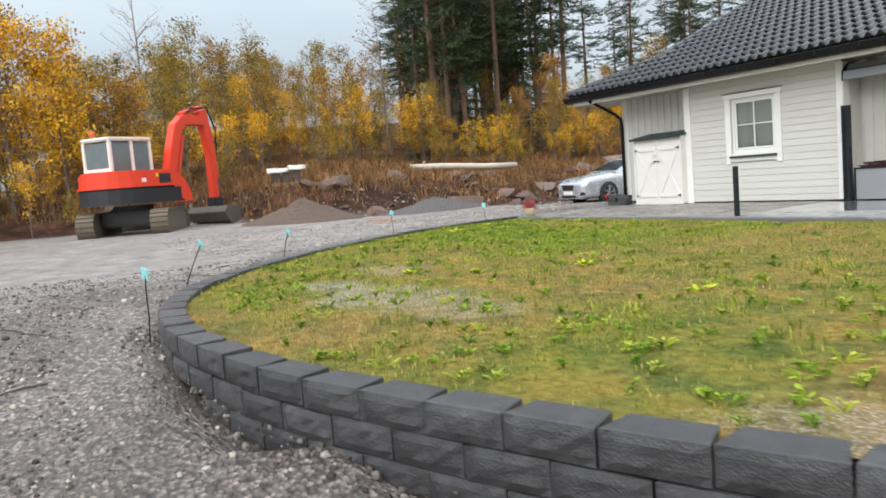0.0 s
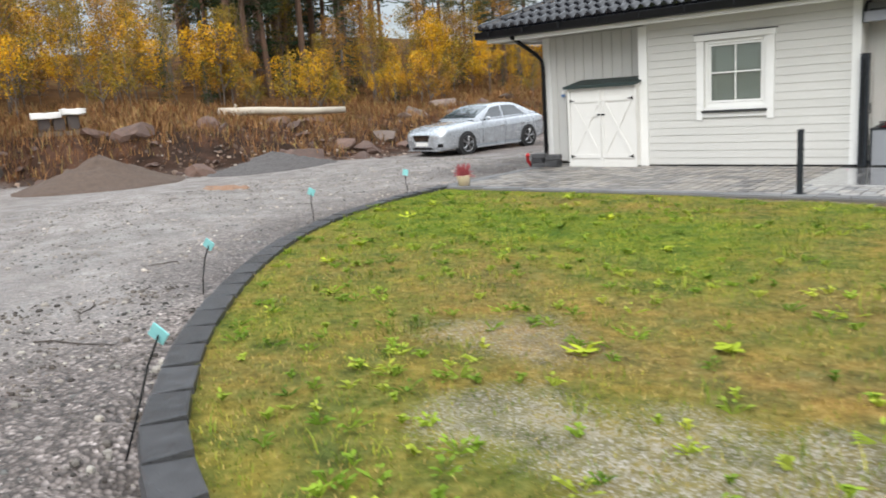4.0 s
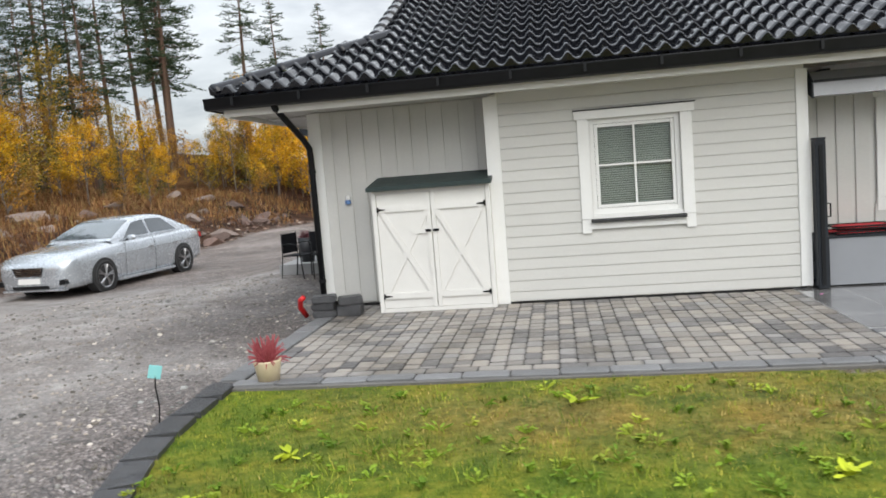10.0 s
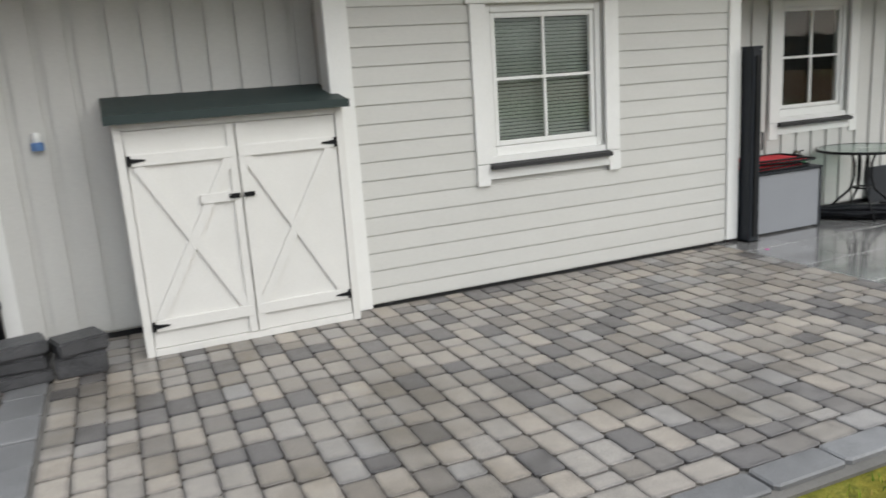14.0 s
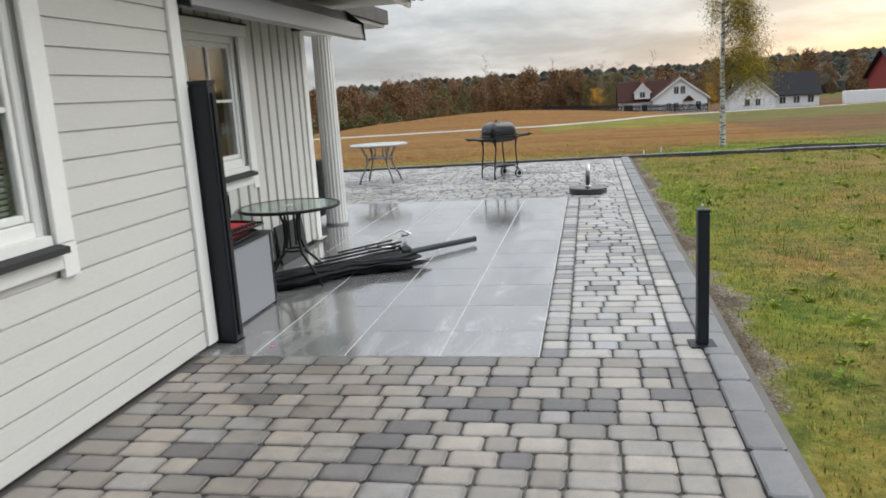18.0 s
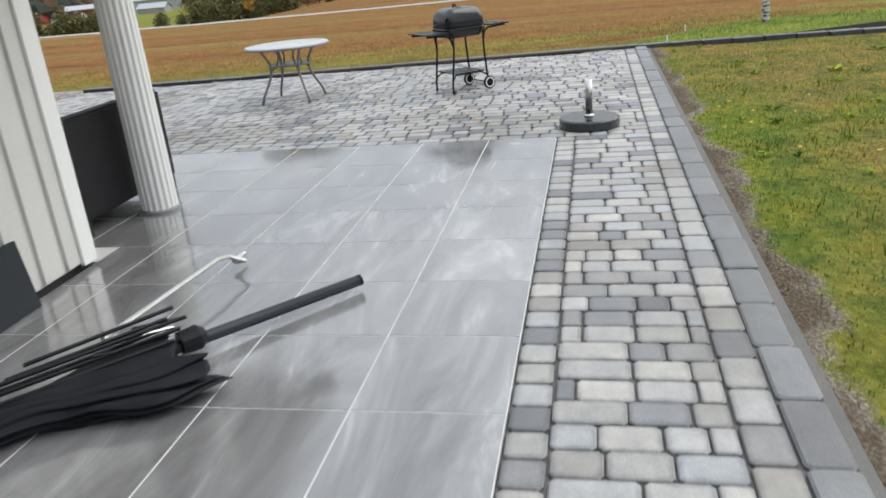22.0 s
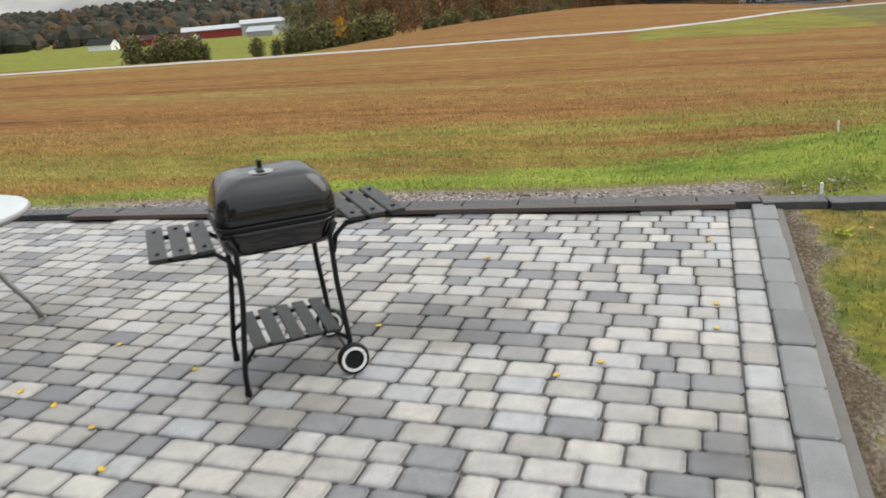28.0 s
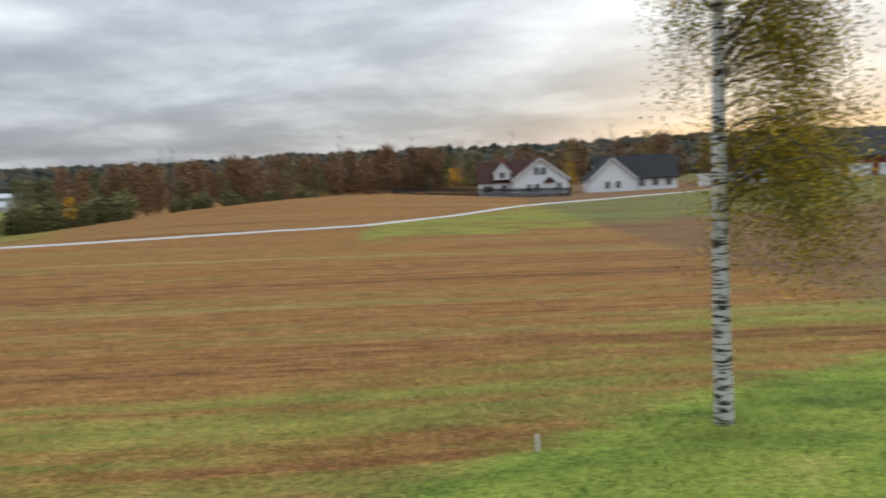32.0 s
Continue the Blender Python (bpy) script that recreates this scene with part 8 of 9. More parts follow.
while len(ps_) < 4800:
    y = rg.uniform(-4, 6)
    x = rg.uniform(15.1, 17.1)
    if x < 17.05 - 0.14 * y:
        ps_.append((x, y, abs(rg.gauss(0, 0.009)) + 0.006))
pale_stone = blade_material("crushed_stone", [(0.0, (0.10, 0.10, 0.105)), (0.5, (0.23, 0.235, 0.24)), (0.88, (0.36, 0.365, 0.37)), (1.0, (0.55, 0.55, 0.55))])
stones("strip_stones", [p for p in ps_ if p[0] < 15.95], "pale crushed stone strip by the field", pale_stone, 5)
stones("strip_gravel", [p for p in ps_ if p[0] >= 15.95], "dark loose gravel along the field", stone_m, 6)


# ---- the field side: birch, track, farms, far woods ----
white_wall = mat("white_boarding", (0.86, 0.87, 0.88), (0.80, 0.81, 0.82), 0.6, scale=2, fine=20, bump=0.1)
dark_roof = mat("dark_red_roof", (0.045, 0.022, 0.02), (0.07, 0.034, 0.028), 0.8, spec=0.1, scale=2, fine=12, bump=0.2)
slate_roof = mat("dark_grey_roof", (0.022, 0.023, 0.026), (0.036, 0.037, 0.040), 0.8, spec=0.1, scale=2, fine=12, bump=0.2)
red_wall = mat("falu_red_boarding", (0.20, 0.022, 0.02), (0.25, 0.03, 0.028), 0.75, scale=2, fine=20, bump=0.2)
tin_roof = mat("pale_tin_roof", (0.36, 0.37, 0.39), (0.42, 0.43, 0.45), 0.4, metal=0.3)
far_glass = mat("far_window", (0.04, 0.045, 0.05), (0.06, 0.065, 0.07), 0.1, bump=0.0)


def gabled(parent, x0, x1, y0, y1, z0, ze, zr, axis, wall_m, roof_m, over=0.5):
    """A block with a gable roof; axis: the direction in which the ridge runs."""
    if axis == "x":
        ym = (y0 + y1) / 2
        part("wall", prism([(y0, z0), (y1, z0), (y1, ze), (ym, zr), (y0, ze)], "x", x0, x1), wall_m, parent)
        sl = (zr - ze) / (ym - y0)
        for s in (-1, 1):
            ye = (y0 - over) if s < 0 else (y1 + over)
            part("roof", poly([(x0 - over, ye, ze - sl * over + 0.05), (x1 + over, ye, ze - sl * over + 0.05), (x1 + over, ym, zr + 0.05), (x0 - over, ym, zr + 0.05),
                               (x0 - over, ye, ze - sl * over + 0.22), (x1 + over, ye, ze - sl * over + 0.22), (x1 + over, ym, zr + 0.22), (x0 - over, ym, zr + 0.22)],
                              [(0, 1, 2, 3), (4, 7, 6, 5), (0, 4, 5, 1), (1, 5, 6, 2), (2, 6, 7, 3), (3, 7, 4, 0)]), roof_m, parent)
            part("barge_board", poly([(x0 - over - 0.06, ye, ze - sl * over - 0.05), (x0 - over - 0.06, ym, zr - 0.05), (x0 - over - 0.06, ym, zr + 0.26), (x0 - over - 0.06, ye, ze - sl * over + 0.26),
                                      (x0 - over - 0.01, ye, ze - sl * over - 0.05), (x0 - over - 0.01, ym, zr - 0.05), (x0 - over - 0.01, ym, zr + 0.26), (x0 - over - 0.01, ye, ze - sl * over + 0.26)],
                                     [(0, 1, 2, 3), (4, 7, 6, 5), (0, 4, 5, 1), (2, 6, 7, 3), (0, 3, 7, 4)]), white_paint, parent)
    else:
        xm = (x0 + x1) / 2
        part("wall", prism([(x0, z0), (x1, z0), (x1, ze), (xm, zr), (x0, ze)], "y", y0, y1), wall_m, parent)
        sl = (zr - ze) / (xm - x0)
        for s in (-1, 1):
            xe = (x0 - over) if s < 0 else (x1 + over)
            part("roof", poly([(xe, y0 - over, ze - sl * over + 0.05), (xe, y1 + over, ze - sl * over + 0.05), (xm, y1 + over, zr + 0.05), (xm, y0 - over, zr + 0.05),
                               (xe, y0 - over, ze - sl * over + 0.22), (xe, y1 + over, ze - sl * over + 0.22), (xm, y1 + over, zr + 0.22), (xm, y0 - over, zr + 0.22)],
                              [(0, 1, 2, 3), (4, 7, 6, 5), (0, 4, 5, 1), (1, 5, 6, 2), (2, 6, 7, 3), (3, 7, 4, 0)]), roof_m, parent)


def far_window(parent, x, y, z, w, h):
    wdw = part("window", box(x - 0.10, y - w / 2 - 0.12, z - 0.12, x - 0.02, y + w / 2 + 0.12, z + h + 0.12), white_paint, parent)
    part("pane", box(x - 0.13, y - w / 2, z, x - 0.105, y - 0.04, z + h), far_glass, wdw)
    part("pane", box(x - 0.13, y + 0.04, z, x - 0.105, y + w / 2, z + h), far_glass, wdw)


Z1 = gz(156, -16) - 0.1
farm = thing("white_farmhouse", "white timber farmhouse with dark red roof and dormer", "house")
gabled(farm, 156.2, 163.5, -21.5, -8.4, Z1, Z1 + 3.0, Z1 + 6.3, "y", white_wall, dark_roof)
gabled(farm, 152.5, 159.0, -24.2, -14.4, Z1, Z1 + 3.1, Z1 + 6.7, "x", white_wall, dark_roof)
gabled(farm, 155.3, 159.5, -14.0, -11.2, Z1 + 3.2, Z1 + 4.5, Z1 + 6.0, "x", white_wall, dark_roof, 0.25)
for yw, zw in ((-17.2, 0.9), (-18.6, 0.9), (-22.6, 1.0), (-19.8, 3.9), (-18.6, 3.9)):
    far_window(farm, 152.5, yw, Z1 + zw, 0.8, 1.3)
far_window(farm, 156.2, -10.0, Z1 + 0.9, 1.6, 1.2)
far_window(farm, 156.2, -13.0, Z1 + 0.9, 1.0, 1.2)
far_window(farm, 155.3, -12.6, Z1 + 3.5, 0.9, 1.0)
part("porch_roof", prism([(-21.8, Z1 + 2.5), (-19.8, Z1 + 2.5), (-20.8, Z1 + 3.5)], "x", 150.8, 152.48), dark_roof, farm)
part("porch_wall", box(151.2, -21.5, Z1, 152.48, -20.1, Z1 + 2.48), white_wall, farm)
part("chimney", box(159.2, -13.4, Z1 + 5.6, 160.0, -12.6, Z1 + 7.4), mat("chimney_brick", (0.22, 0.08, 0.05), (0.28, 0.12, 0.08), 0.8), farm)

Z2 = gz(158, -36) - 0.1
farm2 = thing("white_outbuilding", "long white farm building with dark grey roof", "house")
gabled(farm2, 157.0, 166.0, -45.0, -30.5, Z2, Z2 + 2.6, Z2 + 6.4, "y", white_wall, slate_roof)
gabled(farm2, 153.5, 161.0, -36.4, -28.4, Z2, Z2 + 2.7, Z2 + 6.2, "x", white_wall, slate_roof)
for yw in (-31.5, -33.4):
    far_window(farm2, 153.5, yw, Z2 + 0.9, 0.8, 1.2)
for yw in (-38.5, -41.0, -43.5):
    far_window(farm2, 157.0, yw, Z2 + 0.9, 1.0, 1.2)

Z3 = gz(160, -60) - 0.1
barn = thing("red_barn", "large red barn with white doors and dark roof", "barn")
gabled(barn, 159.0, 176.0, -96.0, -59.5, Z3, Z3 + 4.6, Z3 + 9.6, "y", red_wall, slate_roof, 0.9)
for k in range(5):
    yk = -63.0 - 5.6 * k
    d_ = part("barn_door", box(158.8, yk - 2.0, Z3, 158.97, yk + 2.0, Z3 + 2.9), white_wall, barn, "white barn door")
    part("brace", box(158.72, -2.1, -0.08, 158.79, 2.1, 0.08, m=Matrix.Translation((0, yk, Z3 + 1.45)) @ Matrix.Rotation(radians(38), 4, "X")), mat("door_brace", (0.35, 0.35, 0.36)), d_)
    far_window(barn, 159.0, yk, Z3 + 3.4, 1.0, 0.7)
part("white_base", box(156.5, -59.0, Z3, 158.6, -49.5, Z3 + 2.3), white_wall, barn)

Z4 = gz(330, 203)
sheds = thing("farm_sheds", "long red and grey farm sheds far across the valley", "barn")
mfar = Matrix.Translation((332, 203, Z4)) @ Matrix.Rotation(radians(-58), 4, "Z")
for (a, b, wm, h) in ((-24, 2, red_wall, 5.0), (2.2, 24, tin_roof, 6.2)):
    bm = prism([(-6, 0), (6, 0), (6, h - 1.5), (0, h), (-6, h - 1.5)], "x", a, b)
    bmesh.ops.transform(bm, matrix=mfar, verts=bm.verts)
    part("shed", bm, wm, sheds)
    bm = prism([(-6.6, h - 1.4), (0, h + 0.2), (6.6, h - 1.4), (6.6, h - 1.1), (0, h + 0.55), (-6.6, h - 1.1)], "x", a - 0.5, b + 0.5)
    bmesh.ops.transform(bm, matrix=mfar, verts=bm.verts)
    part("shed_roof", bm, tin_roof, sheds)
for k, (x, y, w, h, wm, rm) in enumerate(((236, 198, 5, 4, white_wall, slate_roof), (282, 131, 6, 4.5, white_wall, slate_roof), (289, 119, 7, 4.5, white_wall, slate_roof), (300, 172, 6, 4, tin_roof, tin_roof), (262, 205, 9, 4, red_wall, dark_roof), (270, 190, 6, 3.5, white_wall, dark_roof), (420, 60, 8, 6, white_wall, dark_roof), (430, 20, 8, 6, red_wall, slate_roof))):
    fh = thing("distant_house", "small distant house across the valley", "house", group="distant houses")
    z = gz(x, y) - 0.2
    gabled(fh, x, x + w * 0.9, y - w, y + w, z, z + h * 0.6, z + h, "y", wm, rm)
cont = thing("field_container", "dark container standing in the field", "container", pose(55, 48.8, gz(55, 48.8)) @ Matrix.Scale(0.5, 4))
part("body", box(-0.8, -1.2, 0, 0.8, 1.2, 1.3), slate_roof, cont, bevel=0.05)
part("door", box(-0.84, -1.05, 0.1, -0.805, 1.05, 1.2), counter, cont)

# farm track over the field
TRACK = [(38, 95), (40.5, 55), (42.0, 38), (43.5, 25.8), (45.2, 16.5), (48.7, 7.9), (51.8, 1.4), (59, -3.5), (68.9, -8.1), (84, -18), (105, -31), (140, -52)]
tv_, tf_ = [], []
for (ax, ay), (bx, by) in zip(TRACK, TRACK[1:]):
    for k in range(14):
        t = k / 14
        px, py = ax + (bx - ax) * t, ay + (by - ay) * t
        d = Vector((bx - ax, by - ay, 0)).normalized()
        nrm = Vector((-d.y, d.x, 0)) * 0.30
        for s in (-1, -0.33, 0.33, 1):
            q = Vector((px, py, 0)) + nrm * s
            tv_.append((q.x, q.y, gz(q.x, q.y) + (0.07 if abs(s) < 0.5 else -0.03)))
nrow = len(tv_) // 4
for i in range(nrow - 1):
    for j in range(3):
        a = i * 4 + j
        tf_.append((a, a + 1, a + 5, a + 4))
tagged(new("road", mesh_from("road", tv_, tf_, mat("pale_track_gravel", (0.30, 0.29, 0.275), (0.41, 0.40, 0.385), 0.85, scale=0.6, fine=8, bump=0.2, coords="World"), True)), "pale gravel farm track across the field", "road", kind="structure")

# dark fence in front of the farm
fence = thing("farm_fence", "dark wooden picket fence in front of the farm", "fence")
picket = mesh_from("picket", [(0, -0.05, 0), (0, 0.05, 0), (0, 0.05, 1.1), (0, 0, 1.2), (0, -0.05, 1.1), (0.03, -0.05, 0), (0.03, 0.05, 0), (0.03, 0.05, 1.1), (0.03, 0, 1.2), (0.03, -0.05, 1.1)],
                   [(0, 1, 2, 3, 4), (9, 8, 7, 6, 5), (1, 6, 7, 2), (2, 7, 8, 3), (3, 8, 9, 4), (4, 9, 5, 0)], slate_roof)
for k in range(150):
    y = 4.0 - 22.0 * k / 149
    x = 108 + 0.005 * (y + 8) ** 2
    ob = new("picket", picket)
    ob.parent = fence
    ob.location = (x, y, gz(x, y))
for h_ in (0.35, 0.85):
    part("rail", tube([(108.05 + 0.005 * (y + 8) ** 2, y, gz(108, y) + h_) for y in (4, -1, -6, -11, -18)], 0.06, 5), slate_roof, fence)

# the garden birch
bbm = bpy.data.materials.new("birch_bark")
bbm.use_nodes = True
nb_ = bbm.node_tree
pb = nb_.nodes["Principled BSDF"]
co = node(nb_, "ShaderNodeTexCoord").outputs["Object"]
st1 = node(nb_, "ShaderNodeTexNoise", {"Vector": node(nb_, "ShaderNodeMapping", {0: co, "Scale": (6, 6, 15)}).outputs[0], "Scale": 1.3, "Detail": 4.0, "Roughness": 0.6}).outputs[0]
st2 = node(nb_, "ShaderNodeTexNoise", {"Vector": node(nb_, "ShaderNodeMapping", {0: co, "Scale": (8, 8, 60)}).outputs[0], "Scale": 1.0, "Detail": 2.0}).outputs[0]
mk_ = node(nb_, "ShaderNodeMath", {0: st1, 1: st2}, operation="ADD")
nb_.links.new(ramp(nb_, mk_.outputs[0], [(0.0, (0.02, 0.018, 0.016)), (0.80, (0.03, 0.026, 0.024)), (0.90, (0.55, 0.53, 0.50)), (1.0, (0.72, 0.70, 0.67))]), pb.inputs["Base Color"])
pb.inputs["Roughness"].default_value = 0.7
for e_ in [n for n in nb_.nodes if n.type == "VALTORGB"]:
    e_.color_ramp.elements[1].position, e_.color_ramp.elements[2].position = 0.40, 0.44
nb_.links.new(node(nb_, "ShaderNodeMapRange", {0: mk_.outputs[0], 1: 0.5, 2: 1.6}).outputs[0], [n for n in nb_.nodes if n.type == "VALTORGB"][0].inputs[0])
BX, BY = 19.3, -5.62
bt = thing("garden_birch", "white-barked birch with thinning yellow-green leaves", "tree", pose(BX, BY, gz(BX, BY) - 0.03))
rngb = np.random.default_rng(44)
trunk = tube([(0, 0, -0.1), (0, 0, 0.12), (0.02, 0.01, 1.0), (0.0, 0.03, 2.2), (0.03, 0.02, 3.4), (0.0, 0.0, 5.0), (0.05, -0.03, 7.0)], 0.085, 14, None, 0.02)
part("trunk", trunk, bbm, bt, "white birch bark with black marks", smooth=True)
cents = []
for k in range(96):
    f = rngb.uniform(0.0, 1.0) ** 1.15
    z0 = 1.62 + 5.0 * f
    right = rngb.uniform() < 0.84
    a = rngb.normal(-1.5, 0.6) if right else rngb.uniform(0, 6.28)
    ln = (0.72 * (1 - f) + 0.28) * rngb.uniform(0.45, 1.1) * (1.0 if right else 0.45)
    u = Vector((math.cos(a), math.sin(a), 0))
    rise = rngb.uniform(0.35, 0.95)
    base = Vector((0.01, 0.02, z0))
    p1 = base + u * ln * 0.35 + Vector((0, 0, ln * rise * 0.5))
    p2 = base + u * ln * 0.72 + Vector((rngb.normal(0, 0.05), rngb.normal(0, 0.05), ln * rise * 0.62))
    p3 = base + u * ln + Vector((rngb.normal(0, 0.08), rngb.normal(0, 0.08), ln * rise * 0.25))
    p4 = p3 + Vector((rngb.normal(0, 0.10), rngb.normal(0, 0.10), -rngb.uniform(0.25, 0.85)))
    part("branch", tube([base, p1, p2, p3, p4], 0.011, 5, None, 0.002, False), bark_m, bt)
    for lo, hi, m_ in ((p1, p2, 4), (p2, p3, 5), (p3, p4, 5)):
        for q in np.linspace(0.1, 1, m_):
            c = lo.lerp(hi, q) + Vector(rngb.normal(0, 0.07, 3))
            cents.append(tuple(c))
            if right and q > 0.4:
                cents.append(tuple(c + Vector((rngb.normal(0, 0.14), rngb.normal(0, 0.14), -rngb.uniform(0.05, 0.35)))))
bleaf = leaf_mat("birch_autumn_leaves", [(0.0, (0.10, 0.095, 0.016)), (0.5, (0.24, 0.20, 0.025)), (0.85, (0.42, 0.30, 0.03)), (1.0, (0.62, 0.46, 0.05))])
o = new("crown", leaves_mesh("crown", cents, 0.0130, 40, (0.10, 0.10, 0.12), bleaf, rngb))
o.parent = bt
tagged(part("soil_edge", poly([(15.2, -4.9, -0.02), (15.35, -6.4, 0.05), (15.4, -8.2, 0.0), (15.75, -8.2, -0.3), (15.7, -6.4, -0.3), (15.5, -4.8, -0.3), (15.1, -8.2, -0.3), (15.0, -4.9, -0.3)],
               [(0, 1, 4, 5), (1, 2, 3, 4), (0, 7, 6, 2, 1)]), mat("black_soil", (0.02, 0.017, 0.014), (0.04, 0.033, 0.028), 0.95, fine=60, bump=0.8)), "low ridge of black soil along the lawn edge", "soil")
for (x, y) in ((14.98, -3.42), (18.95, -4.1)):
    pg = tagged(part("peg", tube([(x, y, -0.35), (x, y, 0.10 if x < 16 else -0.18)], 0.012, 6), white_paint), "thin white survey peg in the ground", "peg", "survey pegs")

# grass strip and stubble near the terrace
rs_ = random.Random(55)
sa, sb_, sc = [], [], []
while len(sa) + len(sb_) + len(sc) < 90000:
    x, y = 16.4 + abs(rs_.gauss(0, 5.0)), rs_.uniform(-11, 10)
    zs = zones(x, y)
    r = rs_.random()
    if r < zs[3] * 0.9:
        sa.append((x, y, gz(x, y) - 0.02))
    elif zs[2] > 0.3 or zs[1] > 0.5:
        (sb_ if rs_.random() < 0.75 else sc).append((x, y, gz(x, y) - 0.02))
straw_f = blade_material("stubble_blades", [(0.0, (0.20, 0.10, 0.036)), (0.5, (0.34, 0.19, 0.07)), (1.0, (0.50, 0.37, 0.14))])
field_green = blade_material("field_green_blades", [(0.0, (0.12, 0.17, 0.03)), (0.5, (0.24, 0.31, 0.055)), (1.0, (0.42, 0.44, 0.11))])
grass_field("field_grass", sa, field_green, "rough green grass along the field", 0.03, 0.08, 0.0045, 1.3, 12)
grass_field("field_stubble", sb_ + sc, straw_f, "brown stubble of the field", 0.025, 0.075, 0.004, 1.2, 13)

# trees across the valley
for k in range(300):
    y = rs_.uniform(-6, 100) if k < 230 else rs_.uniform(-75, 0)
    x = 196 + rs_.uniform(0, 60) + 0.12 * (40 - y)
    plant("far" if rs_.random() < 0.86 else "bare", x, y, rs_.uniform(0.75, 1.5), rs_)
for (x, y, k_, s) in ((166, 1.5, "spruce", 0.95), (170, -3.0, "pine", 0.9), (176, 6.0, "spruce", 0.8), (150, -3.8, "bush", 2.0), (151, -5.2, "bush", 1.8), (168, -26.5, "amber", 0.9), (170, -27.5, "gold", 1.0), (185, -47, "amber", 1.4), (190, -40, "bare", 1.4), (192, -30, "amber", 1.3), (195, -18, "bare", 1.3), (186, -12, "spruce", 0.9), (190, -52, "spruce", 1.0), (120, 14.0, "bush", 1.0), (114, 47, "gold", 0.6), (70, -28, "gold", 0.6)):
    plant(k_, x, y, s, rs_)
for k in range(30):
    y = rs_.uniform(46, 84)
    x = 133 - (y - 46) * 0.55 + rs_.uniform(-2, 3)
    plant("thicket", x, y, rs_.uniform(0.8, 1.5), rs_)
for k in range(26):
    y = rs_.uniform(20, 50)
    plant("thicket" if rs_.random() < 0.7 else "far", 150 + rs_.uniform(-6, 10), y, rs_.uniform(0.6, 1.1), rs_)

# distant wooded hills: thousands of small crowns
rngf = np.random.default_rng(66)
fv, ff = [], []
for k in range(12500):
    a = rngf.uniform(-1.35, 1.45)
    r = rngf.uniform(430, 1300) if k % 5 else rngf.uniform(250, 420)
    x, y = r * math.cos(a), r * math.sin(a)
    if k % 5 == 0 and (y > 40 or x < 200):
        continue
    z = gz(x, y) - 0.5
    h = rngf.choice((rngf.uniform(3, 6), rngf.uniform(6, 12))) * (0.75 if k % 5 == 0 else 1)
    w = h * rngf.uniform(0.35, 0.8)
    b = len(fv)
    for lvl, (zz, ww) in enumerate(((-0.3, 0.8), (0.4, 1.0), (0.78, 0.6))):
        for j in range(5):
            t = 2 * math.pi * j / 5 + rngf.uniform(-0.3, 0.3)
            fv.append((x + w * ww * math.cos(t), y + w * ww * math.sin(t), z + h * (zz + rngf.uniform(-0.06, 0.06))))
    fv.append((x, y, z + h))
    for lvl in range(2):
        for j in range(5):
            ff.append((b + lvl * 5 + j, b + lvl * 5 + (j + 1) % 5, b + lvl * 5 + 5 + (j + 1) % 5, b + lvl * 5 + 5 + j))
    for j in range(5):
        ff.append((b + 10 + j, b + 10 + (j + 1) % 5, b + 15))
farw = leaf_mat("far_wood", [(0.0, (0.020, 0.024, 0.018)), (0.55, (0.032, 0.034, 0.024)), (0.75, (0.055, 0.042, 0.026)), (0.95, (0.085, 0.05, 0.023)), (1.0, (0.065, 0.052, 0.026))])
tagged(new("far_woods", mesh_from("far_woods", fv, ff, farw)), "distant dark woods on the low hills", "woods", kind="stuff")

# neighbours north of the yard
for k, (x, y, w, rot, wm, rm) in enumerate(((-21.5, 58, 4.2, 0, white_wall, tin_roof), (-16.0, 63, 5.5, 0, white_wall, slate_roof), (-9.0, 68, 4.5, 0, white_wall, slate_roof))):
    nh = thing("neighbour_house", "white neighbouring house with a dark roof beyond the bank", "house", group="neighbouring houses")
    z = gz(x, y) - 0.2
    ym0, ym1 = y, y + 8
    if k == 0:
        bm = prism([(x - w, z), (x + w, z), (x + w, z + 2.6), (x, z + 4.6), (x - w, z + 2.6)], "y", ym0, ym1)
        part("wall", bm, wm, nh)
        for s in (-1, 1):
            part("roof", prism([(x + s * (w + 0.5), z + 2.42), (x, z + 4.75), (x, z + 5.0), (x + s * (w + 0.6), z + 2.62)], "y", ym0 - 0.5, ym1 + 0.4), rm, nh)
    else:
        part("wall", box(x - w, ym0, z, x + w, ym1, z + 2.7), wm, nh)
        part("roof", prism([(ym0 - 0.6, z + 2.5), (ym0 + 4, z + 4.9), (ym1 + 0.6, z + 2.5)], "x", x - w - 0.5, x + w + 0.5), rm, nh)
        part("window", box(x - 1.0, ym0 - 0.06, z + 0.9, x + 1.0, ym0 - 0.01, z + 2.1), far_glass, nh)


